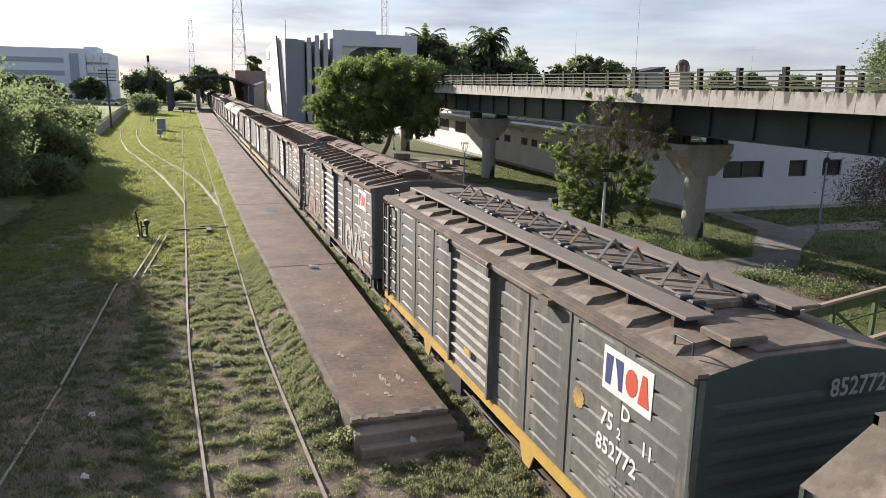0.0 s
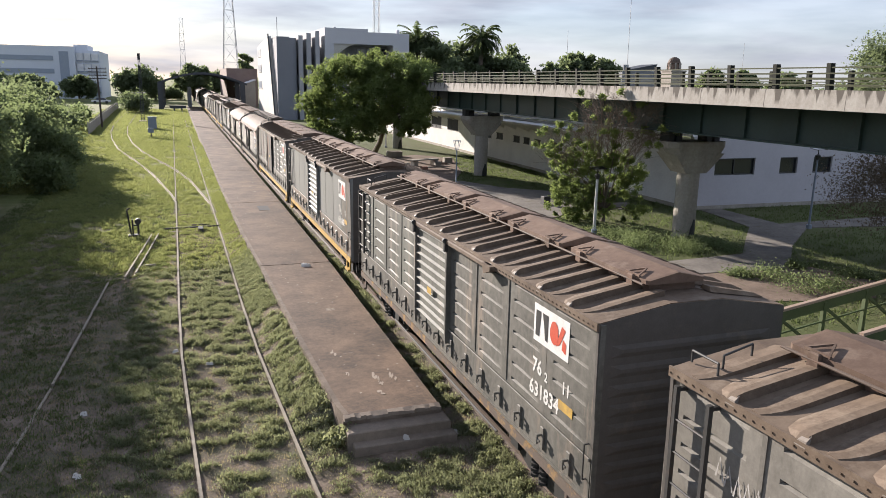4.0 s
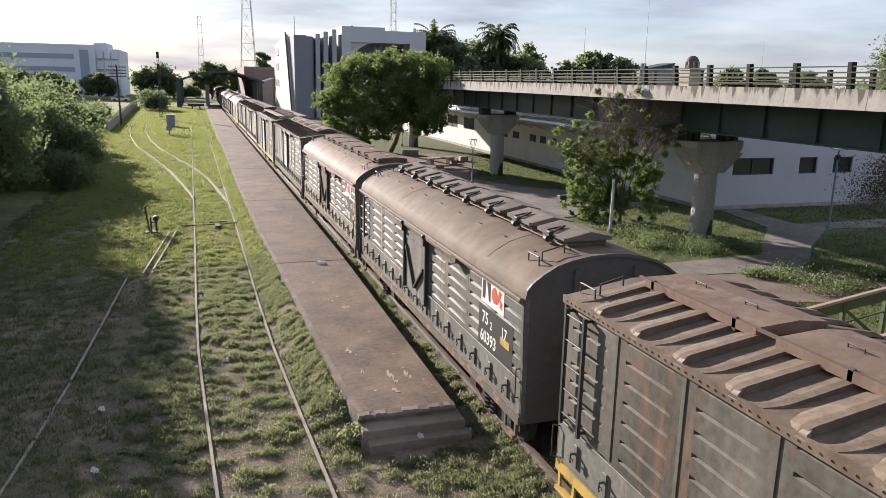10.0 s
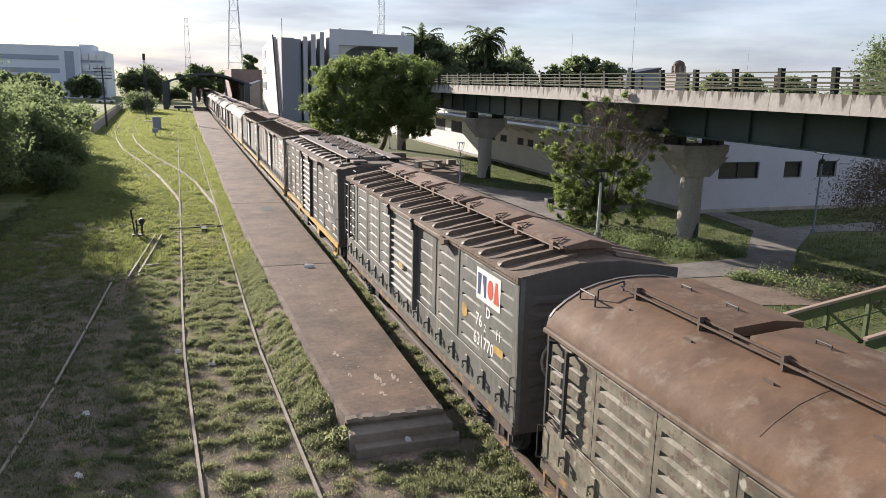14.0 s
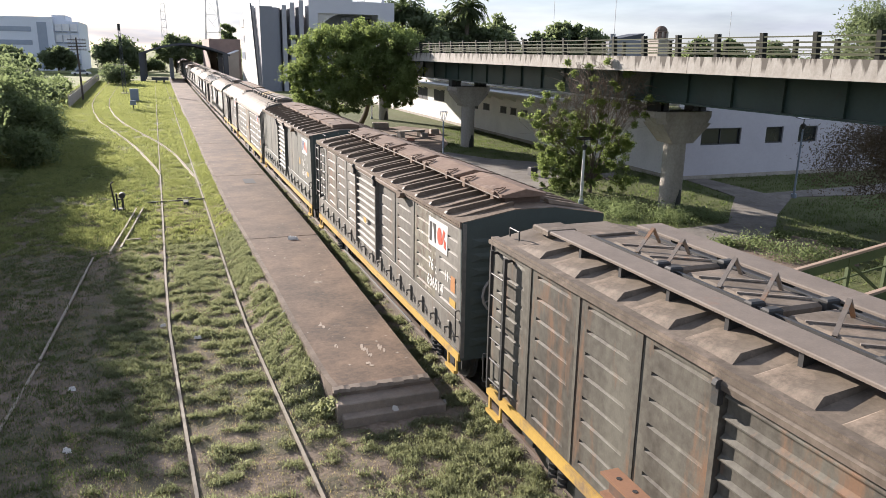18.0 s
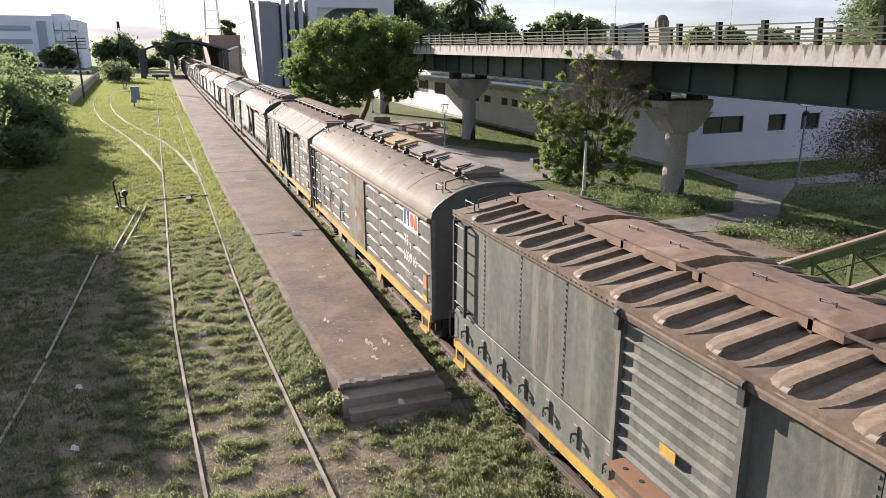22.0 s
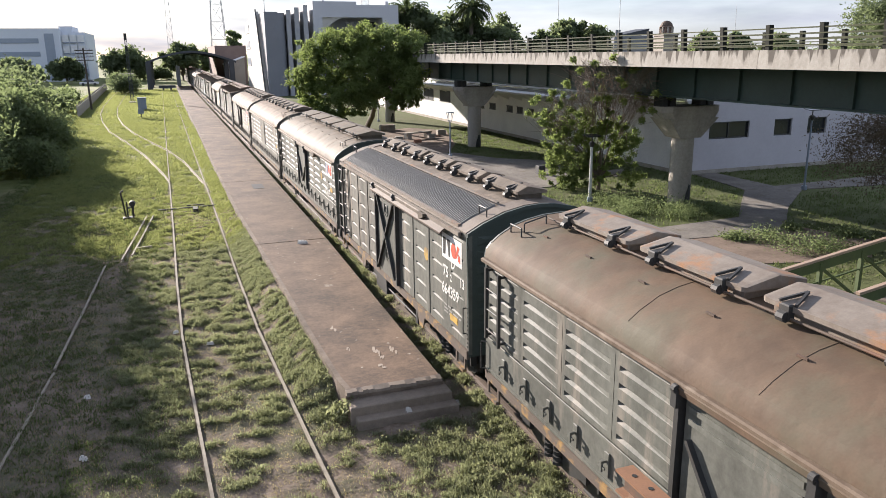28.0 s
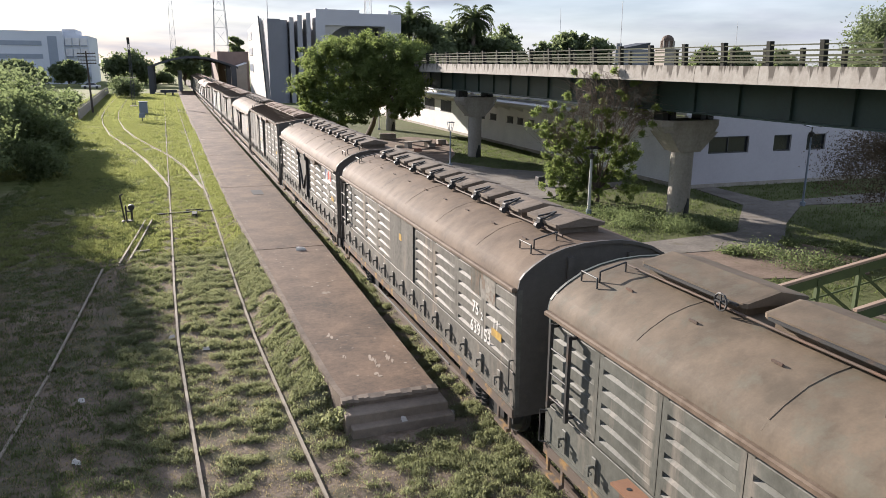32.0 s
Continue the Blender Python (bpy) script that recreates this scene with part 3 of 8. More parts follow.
# ---- ground: one sheet, fine near the bridge, out to the horizon ----
def ground_material():
    m = bpy.data.materials.new("weedy_ground")
    m.use_nodes = True
    n, l = m.node_tree.nodes, m.node_tree.links
    b = n["Principled BSDF"]
    b.inputs["Roughness"].default_value, b.inputs["Specular IOR Level"].default_value = 0.95, 0.15
    co = n.new("ShaderNodeTexCoord")

    def noise_at(scale, detail):
        k = n.new("ShaderNodeTexNoise")
        k.inputs["Scale"].default_value, k.inputs["Detail"].default_value = scale, detail
        l.new(co.outputs["Object"], k.inputs["Vector"])
        return k.outputs["Fac"]

    big, mid, fine = noise_at(0.22, 4), noise_at(1.7, 6), noise_at(14.0, 5)
    s1 = n.new("ShaderNodeMath")
    s1.operation = "MULTIPLY_ADD"
    s1.inputs[1].default_value = 0.9
    l.new(mid, s1.inputs[0])
    l.new(big, s1.inputs[2])
    s2 = n.new("ShaderNodeMath")
    s2.operation = "MULTIPLY_ADD"
    s2.inputs[1].default_value = 0.45
    l.new(fine, s2.inputs[0])
    l.new(s1.outputs[0], s2.inputs[2])
    r = n.new("ShaderNodeValToRGB")
    e = r.color_ramp.elements
    e[0].position, e[0].color = 0.22, (0.235, 0.19, 0.15, 1)
    e[1].position, e[1].color = 0.74, (0.11, 0.11, 0.065, 1)
    for at, col in ((0.40, (0.17, 0.135, 0.105, 1)), (0.55, (0.125, 0.108, 0.076, 1))):
        k = e.new(at)
        k.color = col
    r2 = n.new("ShaderNodeValToRGB")
    e = r2.color_ramp.elements
    e[0].position, e[0].color = 0.2, (0.21, 0.185, 0.105, 1)
    e[1].position, e[1].color = 0.72, (0.125, 0.15, 0.048, 1)
    k = e.new(0.42)
    k.color = (0.17, 0.185, 0.07, 1)
    sep = n.new("ShaderNodeSeparateXYZ")
    l.new(co.outputs["Object"], sep.inputs[0])
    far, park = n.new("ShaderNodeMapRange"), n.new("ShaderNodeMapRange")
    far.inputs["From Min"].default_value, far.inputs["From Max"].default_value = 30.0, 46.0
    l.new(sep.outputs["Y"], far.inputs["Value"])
    park.inputs["From Min"].default_value, park.inputs["From Max"].default_value = 9.0, 13.0
    l.new(sep.outputs["X"], park.inputs["Value"])
    most = n.new("ShaderNodeMath")
    most.operation = "MAXIMUM"
    l.new(far.outputs["Result"], most.inputs[0])
    l.new(park.outputs["Result"], most.inputs[1])
    both = n.new("ShaderNodeMix")
    both.data_type = "RGBA"
    mr = n.new("ShaderNodeMapRange")
    mr.inputs["From Min"].default_value, mr.inputs["From Max"].default_value = 0.75, 1.6
    l.new(s2.outputs[0], mr.inputs["Value"])
    l.new(mr.outputs["Result"], r.inputs["Fac"])
    l.new(mr.outputs["Result"], r2.inputs["Fac"])
    # Park ground is darkened as well, painting in the lawn's own shade.
    lawn = n.new("ShaderNodeMix")
    lawn.data_type = "RGBA"
    lawn.inputs[7].default_value = (0.075, 0.088, 0.038, 1)
    k = n.new("ShaderNodeMath")
    k.operation = "MULTIPLY"
    k.inputs[1].default_value = 0.7
    l.new(park.outputs["Result"], k.inputs[0])
    l.new(k.outputs[0], lawn.inputs[0])
    l.new(r2.outputs["Color"], lawn.inputs[6])
    l.new(most.outputs[0], both.inputs[0])
    l.new(r.outputs["Color"], both.inputs[6])
    l.new(lawn.outputs[2], both.inputs[7])
    l.new(both.outputs[2], b.inputs["Base Color"])
    bp = n.new("ShaderNodeBump")
    bp.inputs["Strength"].default_value, bp.inputs["Distance"].default_value = 0.7, 0.08
    l.new(s2.outputs[0], bp.inputs["Height"])
    l.new(bp.outputs["Normal"], b.inputs["Normal"])
    return m


def drip_concrete():
    """Pale parapet concrete with dark runs of dirt below its top edge."""
    m = material("drip_stained_parapet_concrete", (0.34, 0.322, 0.285), (0.22, 0.20, 0.17), 0.88, streak=(1, 1, 0.3), stain=1.6, amount=0.8, bump=0.25, bump_scale=18.0)
    n, l = m.node_tree.nodes, m.node_tree.links
    b = n["Principled BSDF"]
    colour = b.inputs["Base Color"].links[0].from_socket
    co, info, sep = n.new("ShaderNodeTexCoord"), n.new("ShaderNodeObjectInfo"), n.new("ShaderNodeSeparateXYZ")
    l.new(co.outputs["Object"], sep.inputs[0])
    at = n.new("ShaderNodeMath")
    at.operation = "MULTIPLY_ADD"
    at.inputs[1].default_value = 90.0
    l.new(info.outputs["Random"], at.inputs[0])
    l.new(sep.outputs["Y"], at.inputs[2])
    run = n.new("ShaderNodeTexNoise")
    run.noise_dimensions = "1D"
    run.inputs["Scale"].default_value, run.inputs["Detail"].default_value = 2.6, 5.0
    l.new(at.outputs[0], run.inputs["W"])
    depth = n.new("ShaderNodeMapRange")
    depth.inputs["From Min"].default_value, depth.inputs["From Max"].default_value = 0.42, 0.66
    depth.inputs["To Min"].default_value, depth.inputs["To Max"].default_value = 6.52, 6.02
    l.new(run.outputs["Fac"], depth.inputs["Value"])
    over = n.new("ShaderNodeMath")
    over.operation = "SUBTRACT"
    l.new(sep.outputs["Z"], over.inputs[0])
    l.new(depth.outputs["Result"], over.inputs[1])
    fac = n.new("ShaderNodeMapRange")
    fac.inputs["From Min"].default_value, fac.inputs["From Max"].default_value = 0.0, 0.16
    fac.inputs["To Max"].default_value = 0.92
    l.new(over.outputs[0], fac.inputs["Value"])
    mx = n.new("ShaderNodeMix")
    mx.data_type = "RGBA"
    mx.inputs[7].default_value = (0.07, 0.06, 0.048, 1)
    l.new(fac.outputs["Result"], mx.inputs[0])
    l.new(colour, mx.inputs[6])
    l.new(mx.outputs[2], b.inputs["Base Color"])
    return m


M["parapet"] = drip_concrete()
M["ground"] = ground_material()


def grass_amount(x, y):
    """0 bare soil to 1 thick weeds."""
    v = 0.4 * noise.noise(Vector((x * 0.3, y * 0.3, 3.0))) + 0.55 * noise.noise(Vector((x * 1.2, y * 1.7, 7.0))) + 1.05 * noise.noise(Vector((x * 2.6, y * 5.6, 1.0)))
    if 8 < y < 40 and 0 < x - left_rail_x(y) < 1.75:
        v += 0.27 * math.sin(y * 8.9 + 2.4 * noise.noise(Vector((x * 0.9, y * 0.5, 4.0))))
    if 10.6 < y < 12.3 and 1.9 < x < 5.4:
        v += 0.12
    if 12.2 < y < 60 and 0 < plat_left(y) - x < 0.7:
        v += 0.2
    return v


def ground_z(x, y):
    z = 0.03 * noise.noise(Vector((x * 1.3, y * 1.3, 0))) + 0.035 * noise.noise(Vector((x * 4.1, y * 4.1, 5))) - 0.012
    if y > 12.5:
        d = plat_left(y) - x
        if d > -0.3:
            k = max(0.0, 1 - max(d, 0) / 0.85) * min(1.0, (y - 12.5) / 0.8)
            z += 0.36 * k * k * (3 - 2 * k)
    return z


def plat_left(y):
    return float(np.interp(y, [12.3, 13, 15.5, 19.5, 24.2, 30, 45, 170], [2.58, 2.50, 2.42, 2.36, 2.26, 2.12, 2.03, 1.90]))


def axis(parts):
    out = []
    for a, b, s in parts:
        out.extend(np.arange(a, b - 1e-6, s))
    return np.array(out + [parts[-1][1]])


def build_ground():
    gx = axis([(-1600, -200, 200), (-200, -40, 20), (-40, -13, 1.5), (-13, 5, 0.16), (5, 40, 1.2), (40, 200, 20), (200, 1600, 200)])
    gy = axis([(-400, -20, 40), (-20, 7, 3), (7, 38, 0.16), (38, 70, 0.5), (70, 170, 2.5), (170, 400, 20), (400, 3000, 200)])
    xx, yy = np.meshgrid(gx, gy)
    zz = np.zeros_like(xx)
    for i in range(len(gy)):
        if not 6 < gy[i] < 75:
            continue
        for j in range(len(gx)):
            x, y = gx[j], gy[i]
            if -13.5 < x < 5:
                zz[i, j] = ground_z(x, y)
    v = np.stack([xx, yy, zz], -1).reshape(-1, 3)
    ny, nx = xx.shape
    k = np.arange(ny * nx).reshape(ny, nx)
    f = np.stack([k[:-1, :-1], k[:-1, 1:], k[1:, 1:], k[1:, :-1]], -1).reshape(-1, 4)
    me = raw_mesh("ground", v, f)
    me.polygons.foreach_set("use_smooth", [True] * len(me.polygons))
    me.materials.append(M["ground"])
    tagged(new("ground", me), "patchy green weeds over bare brown soil", "ground", kind="structure")


build_ground()


# ---- railway: siding with a turnout, and the running line ----
def left_rail_x(y):
    return float(np.interp(y, [-30, 0, 8, 11.2, 12.4, 15, 17.5, 22, 30, 58, 110, 170],
                           [2.6, 0.62, 0.14, 0.0, -0.05, -0.15, -0.24, -0.29, -0.31, -0.46, -0.70, -0.98]))


def rail_geo(points, z=0.055):
    """A flat-bottomed rail swept along points."""
    sec = [(-0.065, -0.125), (0.065, -0.125), (0.065, -0.108), (0.010, -0.085), (0.010, -0.040), (0.027, -0.034), (0.027, 0.0), (-0.027, 0.0), (-0.027, -0.034), (-0.010, -0.040), (-0.010, -0.085), (-0.065, -0.108)]
    g, n = Geo(), 12
    for i, (x, y) in enumerate(points):
        (xa, ya), (xb, yb) = points[max(i - 1, 0)], points[min(i + 1, len(points) - 1)]
        d = Vector((xb - xa, yb - ya, 0)).normalized()
        g.v.extend([(x + d.y * a, y - d.x * a, z + b) for a, b in sec])
        if i:
            k = (i - 1) * n
            g.f.extend([(k + j, k + (j + 1) % n, k + n + (j + 1) % n, k + n + j) for j in range(n)])
    g.f.append(tuple(range(n - 1, -1, -1)))
    g.f.append(tuple(range(len(g.v) - n, len(g.v))))
    return g


TURN = ([(-0.375, 41.6), (-0.62, 44), (-1.82, 53.5), (-3.38, 62.7), (-5.25, 72.8), (-6.65, 84.6), (-7.65, 96.3), (-8.3, 111), (-8.7, 129), (-9.2, 165)],
        [(1.42, 37.5), (1.35, 40), (1.13, 42.7), (0.57, 49.2), (-0.44, 56.3), (-1.69, 62.6), (-3.11, 70.2), (-4.43, 79.7), (-5.6, 92.1), (-6.33, 106), (-6.75, 129), (-7.3, 165)])


def build_tracks():
    siding = thing("siding_track", "overgrown railway siding with two rusty rails in weeds", "track", kind="structure")
    ys = list(np.arange(-20, 40, 1.5)) + list(np.arange(40, 170, 6.0))
    part("rail", rail_geo([(left_rail_x(y), y) for y in ys]), "rail", siding)
    part("rail", rail_geo([(left_rail_x(y) + 1.745, y) for y in ys]), "rail", siding)
    sl = Geo().box(-1.25, 1.25, -0.11, 0.11, -0.10, 0.012, 0.02).mesh("sleeper")
    sl.materials.append(M["sleeper"])
    for i, y in enumerate(np.arange(33.2, 35.6, 0.75)):
        o = part("sleeper", sl, "sleeper", siding)
        o.matrix_basis = pose(left_rail_x(y) + 0.87, y, 0, 0, 0, random.uniform(-2, 2))
    turnout = thing("turnout_track", "rusty turnout rails curving away through the grass", "track", kind="structure")
    part("rail", rail_geo(TURN[0], 0.10), "rail", turnout)
    part("rail", rail_geo(TURN[1], 0.10), "rail", turnout)
    part("throw_rod", Geo().beam((-0.9, 33.6, 0.06), (1.9, 33.9, 0.06), 0.07).beam((0.3, 34.3, 0.05), (1.1, 34.3, 0.05), 0.06).box(0.55, 0.75, 32.9, 33.5, 0, 0.14), "iron", turnout)
    lever = thing("point_lever", "black iron point lever stand in the grass", "lever", at=(-2.0, 32.4, 0))
    part("base", Geo().box(-0.22, 0.22, -0.18, 0.18, 0, 0.12, 0.02), "iron", lever)
    part("handle", Geo().rod((-0.1, 0, 0.1), (-0.22, 0.05, 1.15), 0.032).rod((-0.22, 0.05, 1.15), (-0.10, 0.05, 1.22), 0.028), "iron", lever)
    part("frame", Geo().box(-0.06, 0.0, -0.05, 0.05, 0.1, 0.75).box(0.14, 0.22, -0.05, 0.05, 0.1, 0.62).beam((-0.05, 0, 0.5), (0.2, 0, 0.5), 0.06), "iron", lever)
    part("weight", Geo().rod((0.18, -0.12, 0.66), (0.18, 0.14, 0.66), 0.12, 12), "iron", lever)

    main = thing("running_line", "railway line on brown ballast beside the platform", "track", kind="structure")
    part("ballast_bed", Geo().extrude_y([(5.1, -0.02), (8.2, -0.02), (7.5, 0.05), (5.3, 0.05)], -60, 300), "ballast", main)
    # Darker than the siding rails: rust, plus the wagons' shade put into the colour.
    for x in (5.35, 7.09):
        part("rail", rail_geo([(x, -60), (x, 60), (x, 300)], 0.19), "rust_door", main)


build_tracks()


# ---- platform ----
def plat_right(y):
    return float(np.interp(y, [12.3, 24.2, 40, 170], [4.40, 4.58, 4.62, 4.62]))


def build_platform():
    p = thing("platform", "long low worn concrete platform with two end steps", "platform", kind="structure")
    cuts = [12.35, 24.15, 37.4, 51, 70, 91, 115, 140, 168]
    for a, b in zip(cuts, cuts[1:]):
        g = Geo()
        ys = np.linspace(a + 0.03, b - 0.03, 25 if a < 38 else 9)
        edge = [(plat_left(y) + 0.02, y) for y in ys] + [(plat_right(y), y) for y in ys[::-1]]
        g.hull([(x, y, -0.05) for x, y in edge], [(x, y, 0.485) for x, y in edge])
        part("slab", g, "slab", p)
        ke = Geo()
        wob = {y: random.uniform(-0.03, 0.015) for y in ys}
        for ya, yb in zip(ys, ys[1:]):
            ja, jb = wob[ya], wob[yb]
            ke.hull([(plat_left(ya) - 0.03 + ja, ya, 0), (plat_left(ya) + 0.10, ya, 0), (plat_left(yb) + 0.10, yb, 0), (plat_left(yb) - 0.03 + jb, yb, 0)],
                    [(plat_left(ya) + ja, ya, 0.49), (plat_left(ya) + 0.10, ya, 0.49), (plat_left(yb) + 0.10, yb, 0.49), (plat_left(yb) + jb, yb, 0.49)])
        part("edge_kerb", ke, "kerb", p)
    nose = Geo()
    xs = np.linspace(2.55, 4.42, 19)
    for xa, xb in zip(xs, xs[1:]):
        f0, f1 = 12.245 + random.uniform(-0.012, 0.03), 12.245 + random.uniform(-0.012, 0.03)
        t0 = 0.490 - random.choice((0, 0, 0.004, 0.02))
        nose.hull([(xa, f0, 0.41), (xb, f1, 0.41), (xb, 12.40, 0.41), (xa, 12.40, 0.41)], [(xa, f0 + 0.012, t0 - 0.01), (xb, f1 + 0.012, t0 - 0.01), (xb, 12.40, 0.4895), (xa, 12.40, 0.4895)])
    part("nosing", nose, "step", p, "chipped pale nosing stones")
    part("riser", Geo().box(2.53, 4.44, 12.28, 12.40, 0.2, 0.412), "kerb", p)
    part("step", Geo().box(2.54, 4.50, 11.92, 12.36, -0.05, 0.33, 0.02), "step", p)
    part("step", Geo().box(2.62, 4.56, 11.71, 11.95, -0.05, 0.155, 0.02), "step", p)
    for x, y, l, w, a in ((3.58, 14.05, 0.48, 0.12, 4), (3.93, 14.0, 0.60, 0.13, -2), (3.61, 13.64, 0.32, 0.08, -6), (3.46, 13.15, 0.22, 0.13, 8), (3.05, 14.3, 0.2, 0.10, 3), (3.0, 15.6, 0.35, 0.14, 10)):
        g = Geo()
        for q in range(4):
            cx, cy = random.uniform(-0.4, 0.4) * w, random.uniform(-0.45, 0.45) * l
            sl, sw = l * random.uniform(0.18, 0.4), w * random.uniform(0.2, 0.42)
            g.poly(*[(cx + sw * math.cos(k) * random.uniform(0.4, 1.1) + 0.25 * sl * math.sin(k), cy + sl * math.sin(k) * random.uniform(0.6, 1.1), 0.4905 + 0.0006 * q) for k in np.linspace(0, 2 * math.pi, 9, endpoint=False)])
        part("paint_smear", g, "smear", p).matrix_basis = pose(x, y, 0, 0, 0, a)
    part("drain_hole", Geo().box(3.35, 3.85, 34.9, 36.2, 0.486, 0.494), "black", p)


build_platform()


# ---- wagons ----
HALF, TOP, SPEED, LINE_X = 1.42, 3.62, 6.65, 6.22


def grooved(y0, y1, z0, z1, rows, x=-HALF, depth=0.021, m=0.20, h=0.052):
    """A pressed side panel: a sheet with horizontal V grooves that taper at their ends."""
    g = Geo()
    pitch = (z1 - z0) / rows
    a, b, e = y0 + m, y1 - m, 0.10
    z = z0
    for i in range(rows):
        zc = z0 + pitch * (i + 0.5)
        lo, hi = zc - h / 2, zc + h / 2
        zm = lo + h * 0.72
        g.poly((x, y0, z), (x, y0, lo), (x, y1, lo), (x, y1, z))
        g.poly((x, y0, lo), (x, y0, hi), (x, a, hi), (x, a, lo))
        g.poly((x, b, lo), (x, b, hi), (x, y1, hi), (x, y1, lo))
        k = len(g.v)
        g.v.extend([(x, a, lo), (x, b, lo), (x, b, hi), (x, a, hi), (x + depth * 0.7, a + e, zm), (x + depth * 2.3, b - 0.025, zm)])
        g.f.extend([(k, k + 4, k + 5, k + 1), (k + 3, k + 2, k + 5, k + 4), (k, k + 3, k + 4), (k + 1, k + 5, k + 2)])
        z = hi
    g.poly((x, y0, z), (x, y0, z1), (x, y1, z1), (x, y1, z))
    return weld(g)


def weld(g):
    """Shares equal corners, so that a sheet is one piece."""
    seen, idx, v = {}, [], []
    for p in g.v:
        k = (round(p[0], 5), round(p[1], 5), round(p[2], 5))
        if k not in seen:
            seen[k] = len(v)
            v.append(p)
        idx.append(seen[k])
    g.v, g.f = v, [tuple(idx[i] for i in f) for f in g.f]
    return g


def rivets(points, r=0.016):
    g = Geo()
    for x, y, z in points:
        g.box(x - 0.010, x + 0.004, y - r, y + r, z - r, z + r)
    return g


def kind_stuff(ob):
    return tagged(ob, kind="stuff")


_shared = {}


def shared(key, build, mat, smooth=False):
    if (key, mat) not in _shared:
        me = build().mesh(key if isinstance(key, str) else key[0], smooth)
        me.materials.append(M[mat])
        _shared[(key, mat)] = me
    return _shared[(key, mat)]


def place(ob, m):
    ob.matrix_basis = m
    return ob


def decal(car, name, body, size, y, z, mat, x=-HALF - 0.005, wide=0.96):
    """Stencilled characters on the platform side, reading towards the near end."""
    src = text_mesh(body, size)
    me = src.copy()
    me.name = name
    me.materials.append(M[mat])
    ob = new(name, me)
    ob.parent = car
    ob.matrix_basis = Matrix(((0, 0, -1, x), (-wide, 0, 0, y), (0, 1, 0, z), (0, 0, 0, 1)))
    return ob


def end_decal(car, body, size, x, z, mat, y=-0.03):
    me = text_mesh(body, size).copy()
    me.name = "end_number"
    me.materials.append(M[mat])
    ob = new("end_number", me)
    ob.parent = car
    ob.matrix_basis = Matrix(((0.9, 0, 0, x), (0, 0, -1, y), (0, 1, 0, z), (0, 0, 0, 1)))
    return ob


def patch(car, name, y0, y1, z0, z1, mat, x=-HALF - 0.008, label=""):
    g = Geo()
    g.poly((x, y0, z0), (x, y0, z1), (x, y1, z1), (x, y1, z0))
    return part(name, g, mat, car, label)


def emblem(car, y, z, w=1.05, h=0.72, worn=0):
    """White board with plain navy and red shapes."""
    bd = part("emblem_board", Geo().poly((-HALF - 0.006, y - w / 2, z - h / 2), (-HALF - 0.006, y - w / 2, z + h / 2), (-HALF - 0.006, y + w / 2, z + h / 2), (-HALF - 0.006, y + w / 2, z - h / 2)), "logo_white" if worn < 3 else "logo_faded", car, "white board with navy and red shapes" if worn < 3 else "faded pale emblem patch")
    x = -HALF - 0.010

    def q(pts):
        return [(x, y - (u - 0.5) * w, z + (v - 0.5) * h) for u, v in pts]
    n = Geo()
    n.poly(*q([(0.06, 0.16), (0.17, 0.16), (0.21, 0.84), (0.06, 0.84)]))
    n.poly(*q([(0.25, 0.84), (0.31, 0.50), (0.35, 0.16), (0.42, 0.16), (0.42, 0.84)]))
    if worn > 2:
        part("faded_patch", Geo().poly(*q([(0.0, 0.0), (0.42, 0.0), (0.36, 0.5), (0.45, 1.0), (0.0, 1.0)])), "brown_paint", bd)
        return
    part("navy_shape", n, "logo_blue" if worn < 2 else "black", bd)
    r = Geo()
    r.poly(*q([(0.60 + 0.12 * math.cos(k), 0.51 + 0.30 * math.sin(k)) for k in np.linspace(0.5, 6.0, 14)]))
    if worn < 2:
        r.poly(*q([(0.74, 0.18), (0.95, 0.18), (0.88, 0.84), (0.80, 0.84)]))
    else:
        r.poly(*q([(0.66, 0.22), (0.76, 0.30), (0.90, 0.74), (0.80, 0.80)]))
        r.poly(*q([(0.82, 0.22), (0.93, 0.16), (0.93, 0.42), (0.84, 0.5)]))
    part("red_shape", r, "logo_red", bd)


def small_print(car, y, z, rows=3, mat="faint"):
    g = Geo()
    x = -HALF - 0.004
    for i in range(rows):
        yy = y
        zz = z - 0.075 * i
        for _ in range(random.randint(2, 4)):
            ln = random.uniform(0.08, 0.28)
            g.poly((x, yy, zz), (x, yy, zz + 0.035), (x, yy - ln, zz + 0.035), (x, yy - ln, zz))
            yy -= ln + 0.05
    part("small_print", g, mat, car)


def numbers(car, spec, L):
    y, z = spec.get("num_at", (1.84, 2.33) if spec["kind"] in ("box", "plank") else (1.87, 2.22))
    a, small, right, long_no = spec["num"]
    s = 0.32
    if spec.get("panel"):
        patch(car, "number_panel", y - 1.45, y + 0.12, z - 0.46, z + 0.32, "black", -HALF - 0.003)
    decal(car, "class_number", a, s, y - 0.05, z, "white")
    decal(car, "class_suffix", small, s * 0.62, y - 0.44, z - 0.03, "white")
    decal(car, "group_number", right, s * 0.8, y - 0.95, z + 0.0, "white")
    decal(car, "wagon_number", long_no, s, y + 0.02, z - 0.36, "white")
    small_print(car, y - 0.1, z - 0.60, 3)
    if spec.get("mark"):
        decal(car, "class_letter", "D", 0.27, y - 0.50, z + 0.25, "white", wide=1.0)
    if spec.get("end_no"):
        end_decal(car, long_no, 0.30, 0.28, 3.24, "faint", -0.055)


